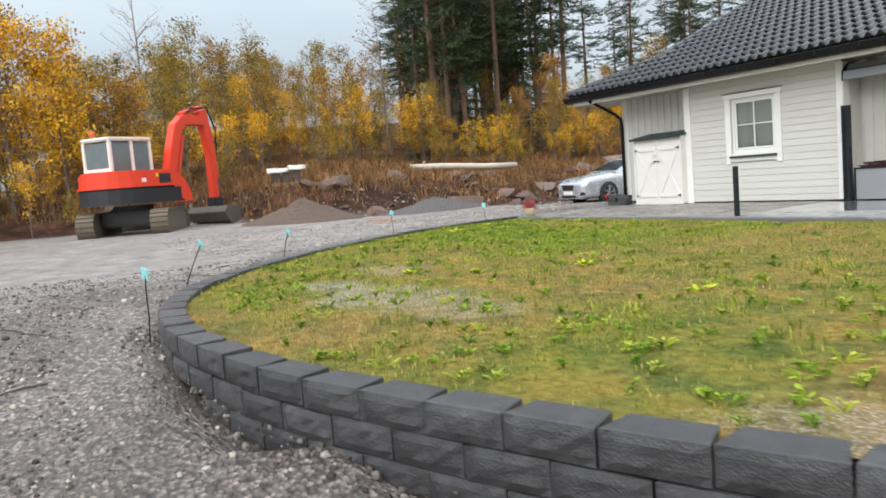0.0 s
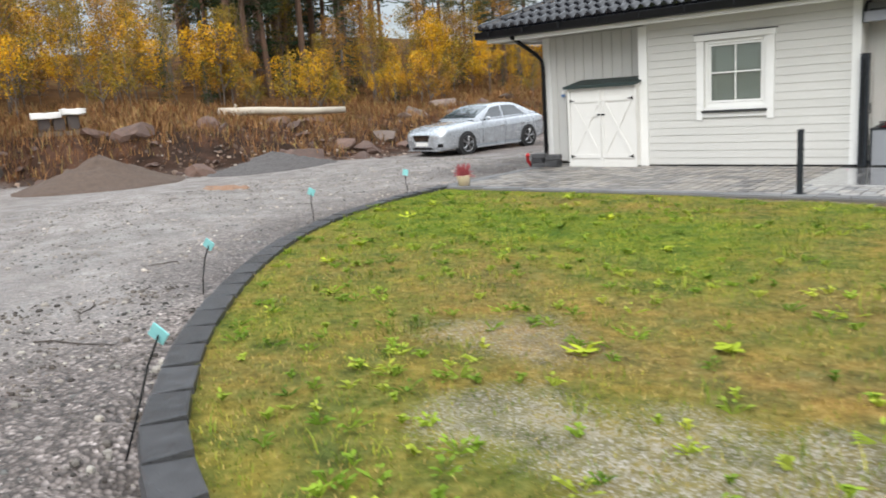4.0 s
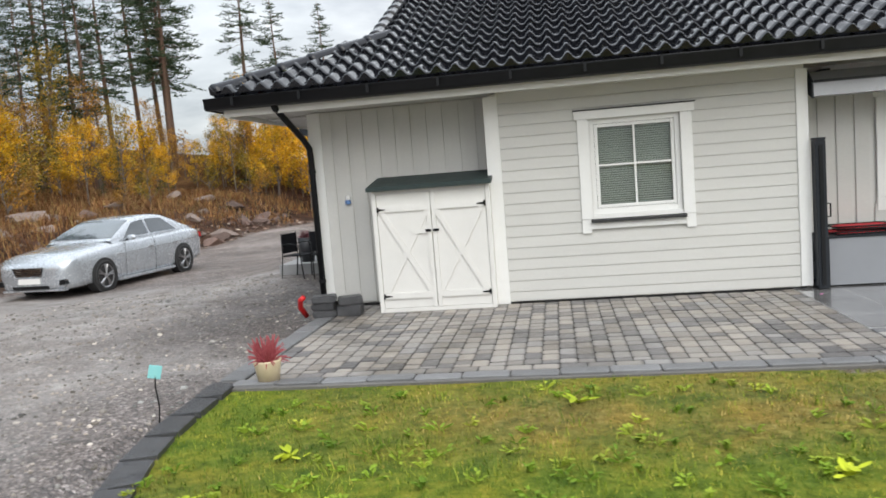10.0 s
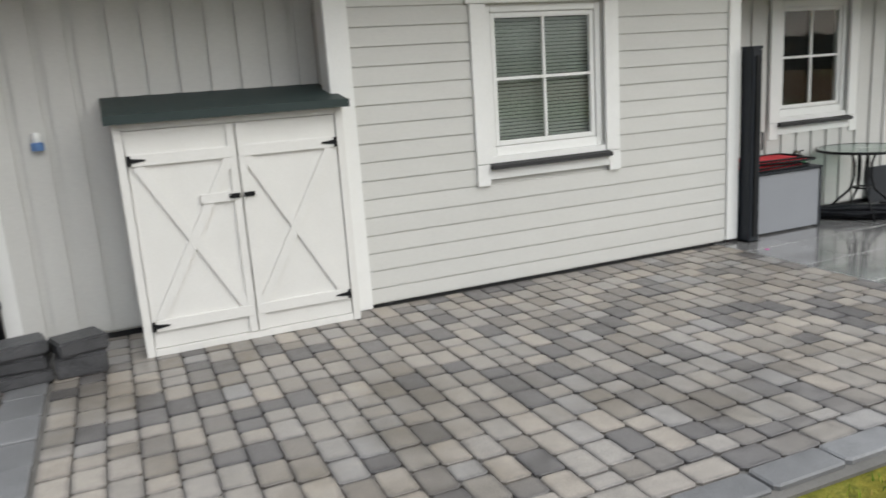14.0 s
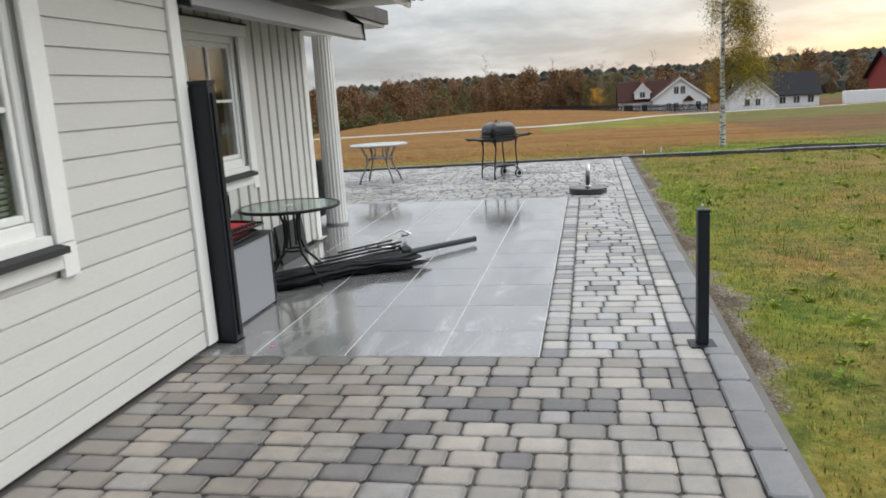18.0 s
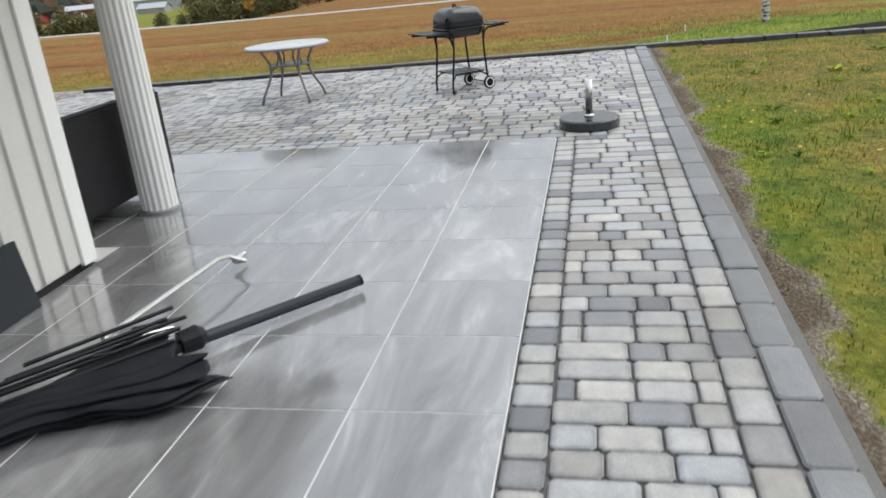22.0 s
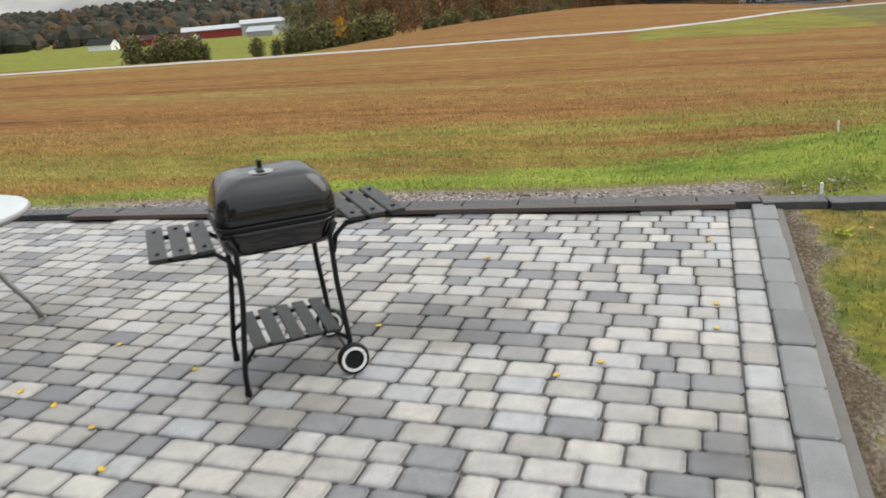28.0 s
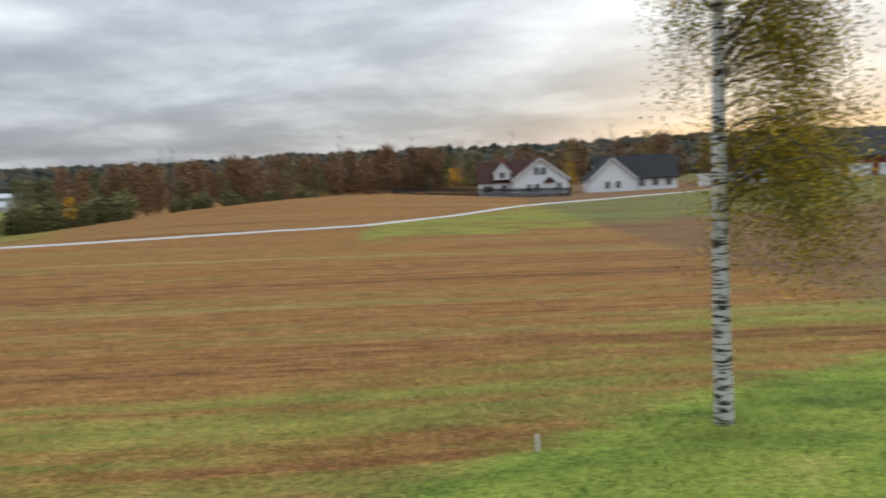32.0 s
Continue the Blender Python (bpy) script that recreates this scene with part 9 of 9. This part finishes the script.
# ---- paving, tiles and edging, piece by piece ----
def paver_material(name, per_object, tint=(1, 1, 1)):
    m = bpy.data.materials.new(name)
    m.use_nodes = True
    nt = m.node_tree
    b = nt.nodes["Principled BSDF"]
    g = node(nt, "ShaderNodeNewGeometry")
    r = node(nt, "ShaderNodeObjectInfo").outputs["Random"] if per_object else g.outputs["Random Per Island"]
    base = ramp(nt, r, [(0.0, (0.135, 0.135, 0.142)), (0.14, (0.19, 0.19, 0.197)), (0.3, (0.265, 0.25, 0.23)), (0.5, (0.315, 0.31, 0.302)), (0.7, (0.375, 0.353, 0.325)), (0.86, (0.305, 0.312, 0.325)), (1.0, (0.42, 0.398, 0.365))])
    n1 = node(nt, "ShaderNodeTexNoise", {"Vector": g.outputs["Position"], "Scale": 11.0, "Detail": 5.0, "Roughness": 0.65}).outputs[0]
    n2 = node(nt, "ShaderNodeTexNoise", {"Vector": g.outputs["Position"], "Scale": 170.0, "Detail": 3.0, "Roughness": 0.6}).outputs[0]
    n3 = node(nt, "ShaderNodeTexNoise", {"Vector": g.outputs["Position"], "Scale": 0.75, "Detail": 4.0, "Roughness": 0.6}).outputs[0]
    mid = node(nt, "ShaderNodeSeparateColor", {0: node(nt, "ShaderNodeVertexColor", layer_name="middle").outputs[0]}).outputs[0]
    worn = node(nt, "ShaderNodeMath", {0: mid, 1: n1}, operation="ADD")
    rim = ramp(nt, node(nt, "ShaderNodeMapRange", {0: worn.outputs[0], 1: 0.45, 2: 1.35}).outputs[0], [(0.0, (0.66, 0.66, 0.67)), (0.35, (0.86, 0.855, 0.85)), (0.7, (1.05, 1.045, 1.03))])
    wear = ramp(nt, n1, [(0.3, (0.80, 0.80, 0.81)), (0.55, (1.0, 1.0, 1.0)), (0.72, (1.16, 1.15, 1.12))])
    damp = ramp(nt, n3, [(0.34, (0.66, 0.64, 0.60)), (0.48, (1.0, 1.0, 1.0)), (0.66, (1.10, 1.10, 1.10))])
    col = mixc(nt, 1.0, mixc(nt, 1.0, base, tint, "MULTIPLY"), rim, "MULTIPLY")
    col = mixc(nt, 1.0, col, wear, "MULTIPLY")
    col = mixc(nt, 1.0, col, damp, "MULTIPLY")
    col = mixc(nt, 1.0, col, ramp(nt, n2, [(0.3, (0.84, 0.84, 0.84)), (0.7, (1.14, 1.14, 1.14))]), "MULTIPLY")
    nt.links.new(col, b.inputs["Base Color"])
    rr = node(nt, "ShaderNodeMapRange", {0: n1, 1: 0.35, 2: 0.65, 3: 0.30, 4: 0.58})
    nt.links.new(rr.outputs[0], b.inputs["Roughness"])
    nt.links.new(node(nt, "ShaderNodeBump", {"Strength": 0.25, "Distance": 0.004, "Height": n2}).outputs[0], b.inputs["Normal"])
    return m


paver_one = paver_material("paver_concrete", True)
paver_many = paver_material("paver_concrete_field", False)
old_one = paver_material("damp_paver", True, (0.80, 0.755, 0.715))
old_many = paver_material("damp_paver_field", False, (0.80, 0.755, 0.715))
sand_mat = mat("joint_sand", (0.10, 0.096, 0.088), (0.17, 0.16, 0.147), 0.9, scale=4, fine=120, bump=0.4, coords="World")


def slab_verts(lx, ly, h=0.05, ch=0.0055):
    """Corners of a stone with rounded corners and worn upper edges, centred at its top; the last four lie inside the top face."""
    r = min(max(min(lx, ly) * 0.12, ch), 0.017) if ch > 0.005 else ch * 1.5
    o = []
    for sx, sy in ((-1, -1), (1, -1), (1, 1), (-1, 1)):
        cx, cy = sx * lx / 2, sy * ly / 2
        pair = [(cx, cy - sy * r), (cx - sx * r, cy)]
        o += pair if sx * sy > 0 else pair[::-1]
    n = len(o)
    k = ch * 0.75
    v = [(x, y, -h) for x, y in o] + [(x, y, -ch * 0.55) for x, y in o]
    v += [(x * (1 - 2 * k / lx), y * (1 - 2 * k / ly), 0.0) for x, y in o]
    q = min(0.038, min(lx, ly) * 0.28)
    v += [(sx * (lx / 2 - q), sy * (ly / 2 - q), 0.0012 if ch > 0.005 else 0.0) for sx, sy in ((-1, -1), (1, -1), (1, 1), (-1, 1))]
    f = []
    for i in range(n):
        j = (i + 1) % n
        f += [(i, j, n + j, n + i), (n + i, n + j, 2 * n + j, 2 * n + i)]
    t, c = 2 * n, 3 * n
    for i in range(4):
        f += [(t + 2 * i, t + 2 * i + 1, c + i), (t + 2 * i + 1, t + (2 * i + 2) % n, c + (i + 1) % 4, c + i)]
    f.append((c, c + 1, c + 2, c + 3))
    return v, f


def rim_layer(me, count):
    """Marks the four inner corners of each stone, so that worn rims can differ from the middle."""
    at_ = me.color_attributes.new("middle", "FLOAT_COLOR", "POINT")
    one = [0.0, 0.0, 0.0, 1.0] * 24 + [1.0, 1.0, 1.0, 1.0] * 4
    at_.data.foreach_set("color", one * count)


PX, PY = 0.141, 0.211          # paver pitch along and across the walk
SHAPES = {}


def paver_shape(lx, ly, ch=0.0065, material=None, h=0.05):
    key = (round(lx, 3), round(ly, 3), ch, material.name if material else "")
    if key not in SHAPES:
        v, f = slab_verts(lx, ly, h, ch)
        SHAPES[key] = mesh_from("paver", v, f, material or paver_one)
        rim_layer(SHAPES[key], 1)
    return SHAPES[key]


def lay(owner, stones, near, joined_label, one=None, many=None):
    """stones: (x, y, z, lx, ly, turn). Those near the walk become pieces, the rest one joined part."""
    rp = random.Random(len(stones))
    stones = sorted(stones, key=near)
    jv, jf = [], []
    for i, (x, y, z, lx, ly, turn) in enumerate(stones):
        m4 = Matrix.Translation((x, y, z + rp.uniform(-0.002, 0.002))) @ Euler((rp.uniform(-0.008, 0.008), rp.uniform(-0.008, 0.008), turn + rp.uniform(-0.008, 0.008))).to_matrix().to_4x4()
        if i < 300:
            ob = new("paver", paver_shape(lx, ly, 0.0065, one or paver_one))
            ob.parent = owner
            ob.matrix_world = m4
        else:
            v, f = slab_verts(lx, ly)
            b = len(jv)
            jv += [tuple(m4 @ Vector(p)) for p in v]
            jf += [tuple(k + b for k in q) for q in f]
    if jv:
        me = mesh_from("pavers", jv, jf, many or paver_many)
        rim_layer(me, len(jv) // 28)
        ob = new("pavers", me)
        ob.parent = owner
        ob["kind"] = "stuff"
        ob["label"] = joined_label


def rows(x0, x1, y0, y1, cut=None):
    """Staggered rows, long side across the walk, of full and shorter stones."""
    out = []
    g = 0.004
    rs = random.Random(int((x0 + y1) * 100))
    n = int(round((x1 - x0) / PX))
    for i in range(n):
        x = x0 + (i + 0.5) * (x1 - x0) / n
        y = y0 - rs.uniform(0.0, PY - 0.07)
        while y < y1 - 0.01:
            ln = PY if rs.random() < 0.76 else PX
            if y < y0 and y + ln - y0 < 0.07:
                ln = y0 + 0.07 - y
            if y1 - (y + ln) < 0.07:
                ln = y1 - y
            a, b = max(y, y0), min(y + ln, y1)
            if b - a > 0.03 and not (cut and cut(x, (a + b) / 2)):
                out.append((x, (a + b) / 2, 0.0, (x1 - x0) / n - g, round((b - a) / 0.017) * 0.017 - g, 0.0))
            y += ln
    return out


def column(x0, x1, y0, y1, step):
    n = max(1, int(round((x1 - x0) / step)))
    return [(x0 + (i + 0.5) * (x1 - x0) / n, (y0 + y1) / 2, 0.0, (x1 - x0) / n - 0.006, y1 - y0 - 0.006, 0.0) for i in range(n)]


TX0, TX1, TY0 = 3.10, 9.37, -2.055      # the tiled floor
FAR_X = 14.70


def far_x(y):
    return FAR_X - FAR_SKEW * (y + 2.9)


def cut_entry(x, y):
    if y > 0.0 - 0.02:
        return not (-2.05 < x < -0.15 and y < 0.40)
    return False


pave_a = tagged(part("pavement", box(-2.26, -3.15, -0.25, TX0 - 0.004, 0.40, -0.016), sand_mat), "grey and beige concrete paving beside the house", "pavement", kind="structure")
st = rows(-2.02, TX0, -2.795, -0.03) + rows(-2.02, -0.17, -0.03, 0.40)
st += column(-2.02, TX0, -2.945, -2.80, 0.215)
lay(pave_a, st, lambda s: abs(s[0] - 0.5) + abs(s[1] + 1.9) * 1.4, "damp grey and brown pavers", old_one, old_many)
pave_b = tagged(part("pavement_walk", box(TX0, -3.15, -0.25, TX1 - 0.004, TY0 - 0.003, -0.016), sand_mat), "narrow paved walk along the tiled terrace", "pavement", kind="structure")
st = column(TX0, TX1, TY0 - 0.15, TY0 - 0.006, 0.15) + rows(TX0, TX1, -2.795, TY0 - 0.155) + column(TX0, TX1, -2.945, -2.80, 0.215)
lay(pave_b, st, lambda s: abs(s[0] - 5.5), "grey and beige pavers")
pave_c = tagged(part("pavement_terrace", poly([(TX1, -3.15, -0.016), (far_x(-3.15), -3.15, -0.016), (far_x(5.5), 5.5, -0.016), (TX1, 5.5, -0.016), (TX1, -3.15, -0.25), (far_x(-3.15), -3.15, -0.25), (far_x(5.5), 5.5, -0.25), (TX1, 5.5, -0.25)],
               [(0, 1, 2, 3), (4, 7, 6, 5), (0, 4, 5, 1), (1, 5, 6, 2), (2, 6, 7, 3), (3, 7, 4, 0)]), sand_mat), "wide paved terrace by the field", "pavement", kind="structure")
st = rows(TX1, FAR_X + 0.2, -2.795, 5.4, lambda x, y: x > far_x(y) - 0.09) + column(TX1, FAR_X - 0.05, -2.945, -2.80, 0.215)
lay(pave_c, st, lambda s: math.hypot(s[0] - 11.6, (s[1] + 1.6)), "grey and beige pavers")

# dark edge slabs along the lawn and the gravel
edging = thing("paving_edge", "dark grey concrete edge slabs round the paving", "edging", kind="structure")
re_ = random.Random(2)
for i in range(56):
    x = -2.16 + 0.26 + i * 0.375
    if x > 14.6:
        break
    ob = new("edge_slab", paver_shape(0.369, 0.152, 0.012, edge_mat, 0.12))
    ob.parent = edging
    ob.matrix_world = pose(x, -3.027 + re_.uniform(-0.004, 0.004), 0.004 + re_.uniform(-0.004, 0.004), re_.uniform(-0.6, 0.6), re_.uniform(-0.6, 0.6), re_.uniform(-0.6, 0.6))
for i in range(11):
    ob = new("edge_slab", paver_shape(0.215, 0.30, 0.010, edge_mat, 0.12))
    ob.parent = edging
    ob.matrix_world = pose(-2.15, -2.77 + i * 0.305, 0.004 + re_.uniform(-0.004, 0.004), 0, 0, re_.uniform(-0.8, 0.8))

# large wet porcelain tiles
tm = bpy.data.materials.new("wet_porcelain_tile")
tm.use_nodes = True
nt_ = tm.node_tree
tb = nt_.nodes["Principled BSDF"]
tp = node(nt_, "ShaderNodeNewGeometry").outputs["Position"]
tr = node(nt_, "ShaderNodeObjectInfo").outputs["Random"]
off = node(nt_, "ShaderNodeVectorMath", {0: tp, 1: node(nt_, "ShaderNodeCombineXYZ", {0: tr, 1: tr, 2: tr}).outputs[0]}, operation="ADD")
warp = node(nt_, "ShaderNodeMapping", {0: off.outputs[0], "Rotation": (0, 0, radians(38)), "Scale": (0.7, 2.6, 1)})
v1 = node(nt_, "ShaderNodeTexNoise", {"Vector": warp.outputs[0], "Scale": 1.3, "Detail": 7.0, "Roughness": 0.6, "Distortion": 1.2}).outputs[0]
v2 = node(nt_, "ShaderNodeTexNoise", {"Vector": tp, "Scale": 40.0, "Detail": 3.0}).outputs[0]
wetn = node(nt_, "ShaderNodeTexNoise", {"Vector": tp, "Scale": 1.6, "Detail": 4.0, "Roughness": 0.6}).outputs[0]
tc = ramp(nt_, v1, [(0.3, (0.125, 0.122, 0.122)), (0.5, (0.195, 0.191, 0.191)), (0.60, (0.245, 0.241, 0.241)), (0.66, (0.34, 0.335, 0.33)), (0.70, (0.22, 0.216, 0.216))])
nt_.links.new(tc, tb.inputs["Base Color"])
nt_.links.new(node(nt_, "ShaderNodeMapRange", {0: wetn, 1: 0.35, 2: 0.62, 3: 0.075, 4: 0.27}).outputs[0], tb.inputs["Roughness"])
tb.inputs["Specular IOR Level"].default_value = 0.75
tb.inputs["Coat Weight"].default_value = 1.0
tb.inputs["Coat Roughness"].default_value = 0.10
nt_.links.new(node(nt_, "ShaderNodeBump", {"Strength": 0.05, "Distance": 0.004, "Height": v2}).outputs[0], tb.inputs["Normal"])
tile_floor = tagged(part("tile_floor", box(TX0 + 0.004, TY0, -0.25, TX1 - 0.008, 0.50, 0.0006), mat("pale_grout", (0.50, 0.49, 0.48), (0.6, 0.59, 0.58), 0.7, coords="World")), "wet grey porcelain tiles with pale joints", "floor", kind="structure")
part("tile_bed", box(6.76, 0.503, -0.25, TX1 - 0.008, 3.6, 0.0006), MATS["pale_grout"], tile_floor)
th = 0.566
tile_x = [TX0 + 0.004] + [3.57 + 0.57 * k for k in range(11)] + [TX1 - 0.008]
for x0, x1 in zip(tile_x, tile_x[1:]):
    for j in range(10):
        y0 = TY0 + j * th
        y1 = y0 + th
        if y0 > 0.5 and x0 < 6.7:
            continue
        if y1 > 0.5 and x0 < 6.7:
            y1 = 0.5
        if y1 - y0 < 0.05:
            continue
        ob = new("tile", paver_shape(round(x1 - x0 - 0.006, 3), round(y1 - y0 - 0.008, 3), 0.001, tm, 0.012))
        ob.parent = tile_floor
        ob.location = ((x0 + x1) / 2, (y0 + y1) / 2, 0.0022)

# retaining wall of split-faced blocks, laid along its curve
wall_thing = thing("retaining_wall", "low curved retaining wall of dark split-faced concrete blocks", "wall", kind="structure")


def along(line, step):
    """Evenly spaced places and headings on a smooth curve through the given points."""
    pts = []
    n = len(line)
    for i in range(n - 1):
        p0, p1, p2, p3 = (Vector((*line[max(i - 1, 0)], 0)), Vector((*line[i], 0)), Vector((*line[i + 1], 0)), Vector((*line[min(i + 2, n - 1)], 0)))
        for k in range(20):
            t = k / 20
            pts.append(0.5 * ((2 * p1) + (p2 - p0) * t + (2 * p0 - 5 * p1 + 4 * p2 - p3) * t * t + (3 * p1 - p0 - 3 * p2 + p3) * t ** 3))
    pts.append(Vector((*line[-1], 0)))
    out, acc = [], 0.0
    for a, b in zip(pts, pts[1:]):
        d = (b - a).length
        while acc <= d and d > 0:
            out.append((a + (b - a) * (acc / d), (b - a).normalized()))
            acc += step
        acc -= d
    return out


def block_mesh(seed, length, depth, h, back=0.82):
    """A wedge-shaped block: rough, bulging outer face (local -y), narrower behind."""
    r_ = random.Random(seed)
    v, f = [], []
    nu, nw = 8, 5
    for j in range(nw):
        for i in range(nu):
            u, w = i / (nu - 1) - 0.5, j / (nw - 1)
            edge = 0.012 * (1 if i in (0, nu - 1) or j in (0, nw - 1) else 0)
            v.append((u * length, -depth / 2 + edge + (0 if edge else r_.uniform(-0.006, 0.004)), -h + w * h - (0.004 if j == nw - 1 else 0)))
    for j in range(nw - 1):
        for i in range(nu - 1):
            a = j * nu + i
            f.append((a, a + 1, a + nu + 1, a + nu))
    b = len(v)
    L2 = length / 2
    v += [(-L2 * back, depth / 2, -h), (L2 * back, depth / 2, -h), (L2 * back, depth / 2, -0.004), (-L2 * back, depth / 2, -0.004),
          (-L2 + 0.012, -depth / 2 + 0.026, 0), (L2 - 0.012, -depth / 2 + 0.026, 0), (L2 * back - 0.012, depth / 2 - 0.012, 0), (-L2 * back + 0.012, depth / 2 - 0.012, 0)]
    tl, tr_ = (nw - 1) * nu, nw * nu - 1
    f += [(b + 4, b + 5, b + 6, b + 7), (b, b + 1, b + 2, b + 3)[::-1], tuple(range(tl, tr_ + 1)) + (b + 5, b + 4),
          (tr_, b + 2, b + 6, b + 5), (b + 2, b + 3, b + 7, b + 6), (b + 3, tl, b + 4, b + 7), (0, b, b + 3) + tuple(j * nu for j in range(nw - 1, 0, -1)), (nu - 1,) + tuple(j * nu + nu - 1 for j in range(1, nw)) + (b + 2, b + 1)]
    return mesh_from("wall_block", v, f, block_mat)


BL, BH = 0.425, 0.162
kerb_variants = [block_mesh(60 + k, BL - 0.004, 0.19, BH, 0.97) for k in range(3)]
variants = [block_mesh(40 + k, BL - 0.006, 0.225, BH - 0.004) for k in range(6)]
rb = random.Random(9)
for course in range(4):
    places = along(WALL, BL)
    if course % 2:
        places = along(WALL, BL / 2)[1::2]
    for k, (p, d) in enumerate(places):
        top = wall_top(p.x) - course * BH
        out_ = Vector((d.y, -d.x, 0))
        if course and gz(p.x + out_.x * -0.4, p.y + out_.y * -0.4) > top - 0.03 and gz(p.x + out_.x * 0.4, p.y + out_.y * 0.4) > top - 0.03:
            continue
        ob = new("wall_block", variants[rb.randrange(6)])
        ob.parent = wall_thing
        side = math.atan2(d.y, d.x)
        ob.matrix_world = Matrix.Translation((p.x, p.y, top + rb.uniform(-0.004, 0.004))) @ Euler((rb.uniform(-0.012, 0.012), rb.uniform(-0.012, 0.012), side + rb.uniform(-0.02, 0.02))).to_matrix().to_4x4()

# kerb blocks and planks at the far edge of the terrace
kerb = thing("terrace_kerb", "dark concrete kerb blocks along the field side of the terrace", "kerb", kind="structure")
yk = -7.9
while yk < 5.3:
    ob = new("wall_block", kerb_variants[rb.randrange(3)])
    ob.parent = kerb
    ob.matrix_world = Matrix.Translation((far_x(max(yk, -2.9)) + 0.15, yk, 0.030 + rb.uniform(-0.004, 0.004))) @ Euler((0, rb.uniform(-0.01, 0.01), radians(90) + rb.uniform(-0.015, 0.015) + math.atan(FAR_SKEW))).to_matrix().to_4x4()
    yk += BL
plank_mat = mat("weathered_brown_plank", (0.055, 0.042, 0.038), (0.10, 0.078, 0.07), 0.6, scale=4, fine=90, bump=0.3, stretch=(6, 0.6, 6))
for y0, y1 in ((-2.85, 0.15), (0.20, 2.45)):
    ym = (y0 + y1) / 2
    pk = part("edge_plank", box(-0.05, -(y1 - y0) / 2, 0, 0.05, (y1 - y0) / 2, 0.034), plank_mat, None, bevel=0.004)
    pk.matrix_world = Matrix.Translation((far_x(ym) - 0.01, ym, 0.004)) @ Matrix.Rotation(math.atan(FAR_SKEW), 4, "Z")
    tagged(pk, "long wet brown plank lying along the kerb", "plank", "planks by the kerb")

# a spray-paint mark, twigs on the gravel and a ruddy patch
tagged(part("paint_mark", lathe([(0.0, 0.0), (0.016, 0.0), (0.014, 0.0012), (0.0, 0.0014)], 10, m=Matrix.Translation((3.26, -0.41, 0.0042))), mat("pink_spray_paint", (0.75, 0.10, 0.42), (0.65, 0.12, 0.4), 0.6)), "small pink spray-paint dot on a tile", "paint mark")
twig_m = mat("wet_twig", (0.03, 0.022, 0.018), (0.06, 0.045, 0.035), 0.7)
rk = random.Random(91)
for (tx, ty, tl) in ((3.3, -12.6, 0.9), (2.6, -12.1, 0.5), (5.0, -12.9, 0.6), (0.6, -10.4, 0.7), (-0.3, -9.9, 0.5), (4.2, -13.4, 0.45), (-1.4, -8.6, 0.4)):
    a_ = rk.uniform(0, 6.28)
    pts = []
    for k in range(6):
        q = tl * (k / 5 - 0.5)
        px_t, py_t = tx + q * math.cos(a_) + rk.uniform(-0.03, 0.03), ty + q * math.sin(a_) + rk.uniform(-0.03, 0.03)
        pts.append((px_t, py_t, gz(px_t, py_t) + 0.012))
    tagged(part("twig", tube(pts, 0.008, 6, None, 0.003), twig_m), "thin dark twig lying on the gravel", "twig", "twigs on the gravel")

# fallen leaves
leaf_m = mat("yellow_birch_leaf", (0.62, 0.45, 0.04), (0.50, 0.30, 0.03), 0.6, scale=30, fine=90, bump=0.1)
rl = random.Random(12)
leaf_mesh = None
for k in range(46):
    if k < 26:
        lx_, ly_, lz_ = rl.uniform(9.6, 14.4), rl.uniform(-2.9, 0.9), 0.006
    else:
        lx_, ly_ = rl.uniform(8.5, 14.5), rl.uniform(-4.6, -3.3)
        lz_ = lawn_z(lx_, ly_) + 0.03
    if leaf_mesh is None:
        bm = poly([(-0.022, 0, 0), (-0.008, 0.014, 0.004), (0.010, 0.012, 0.002), (0.024, 0, 0.006), (0.010, -0.012, 0.003), (-0.008, -0.014, 0.001), (0, 0, -0.001)],
                  [(0, 1, 6), (1, 2, 6), (2, 3, 6), (3, 4, 6), (4, 5, 6), (5, 0, 6)])
        lf = part("fallen_leaf", bm, leaf_m)
        leaf_mesh = lf.data
    else:
        lf = new("fallen_leaf", leaf_mesh)
    lf.matrix_world = pose(lx_, ly_, lz_, 0, 0, rl.uniform(0, 360))
    tagged(lf, "small fallen yellow birch leaf", "leaf", "fallen leaves")
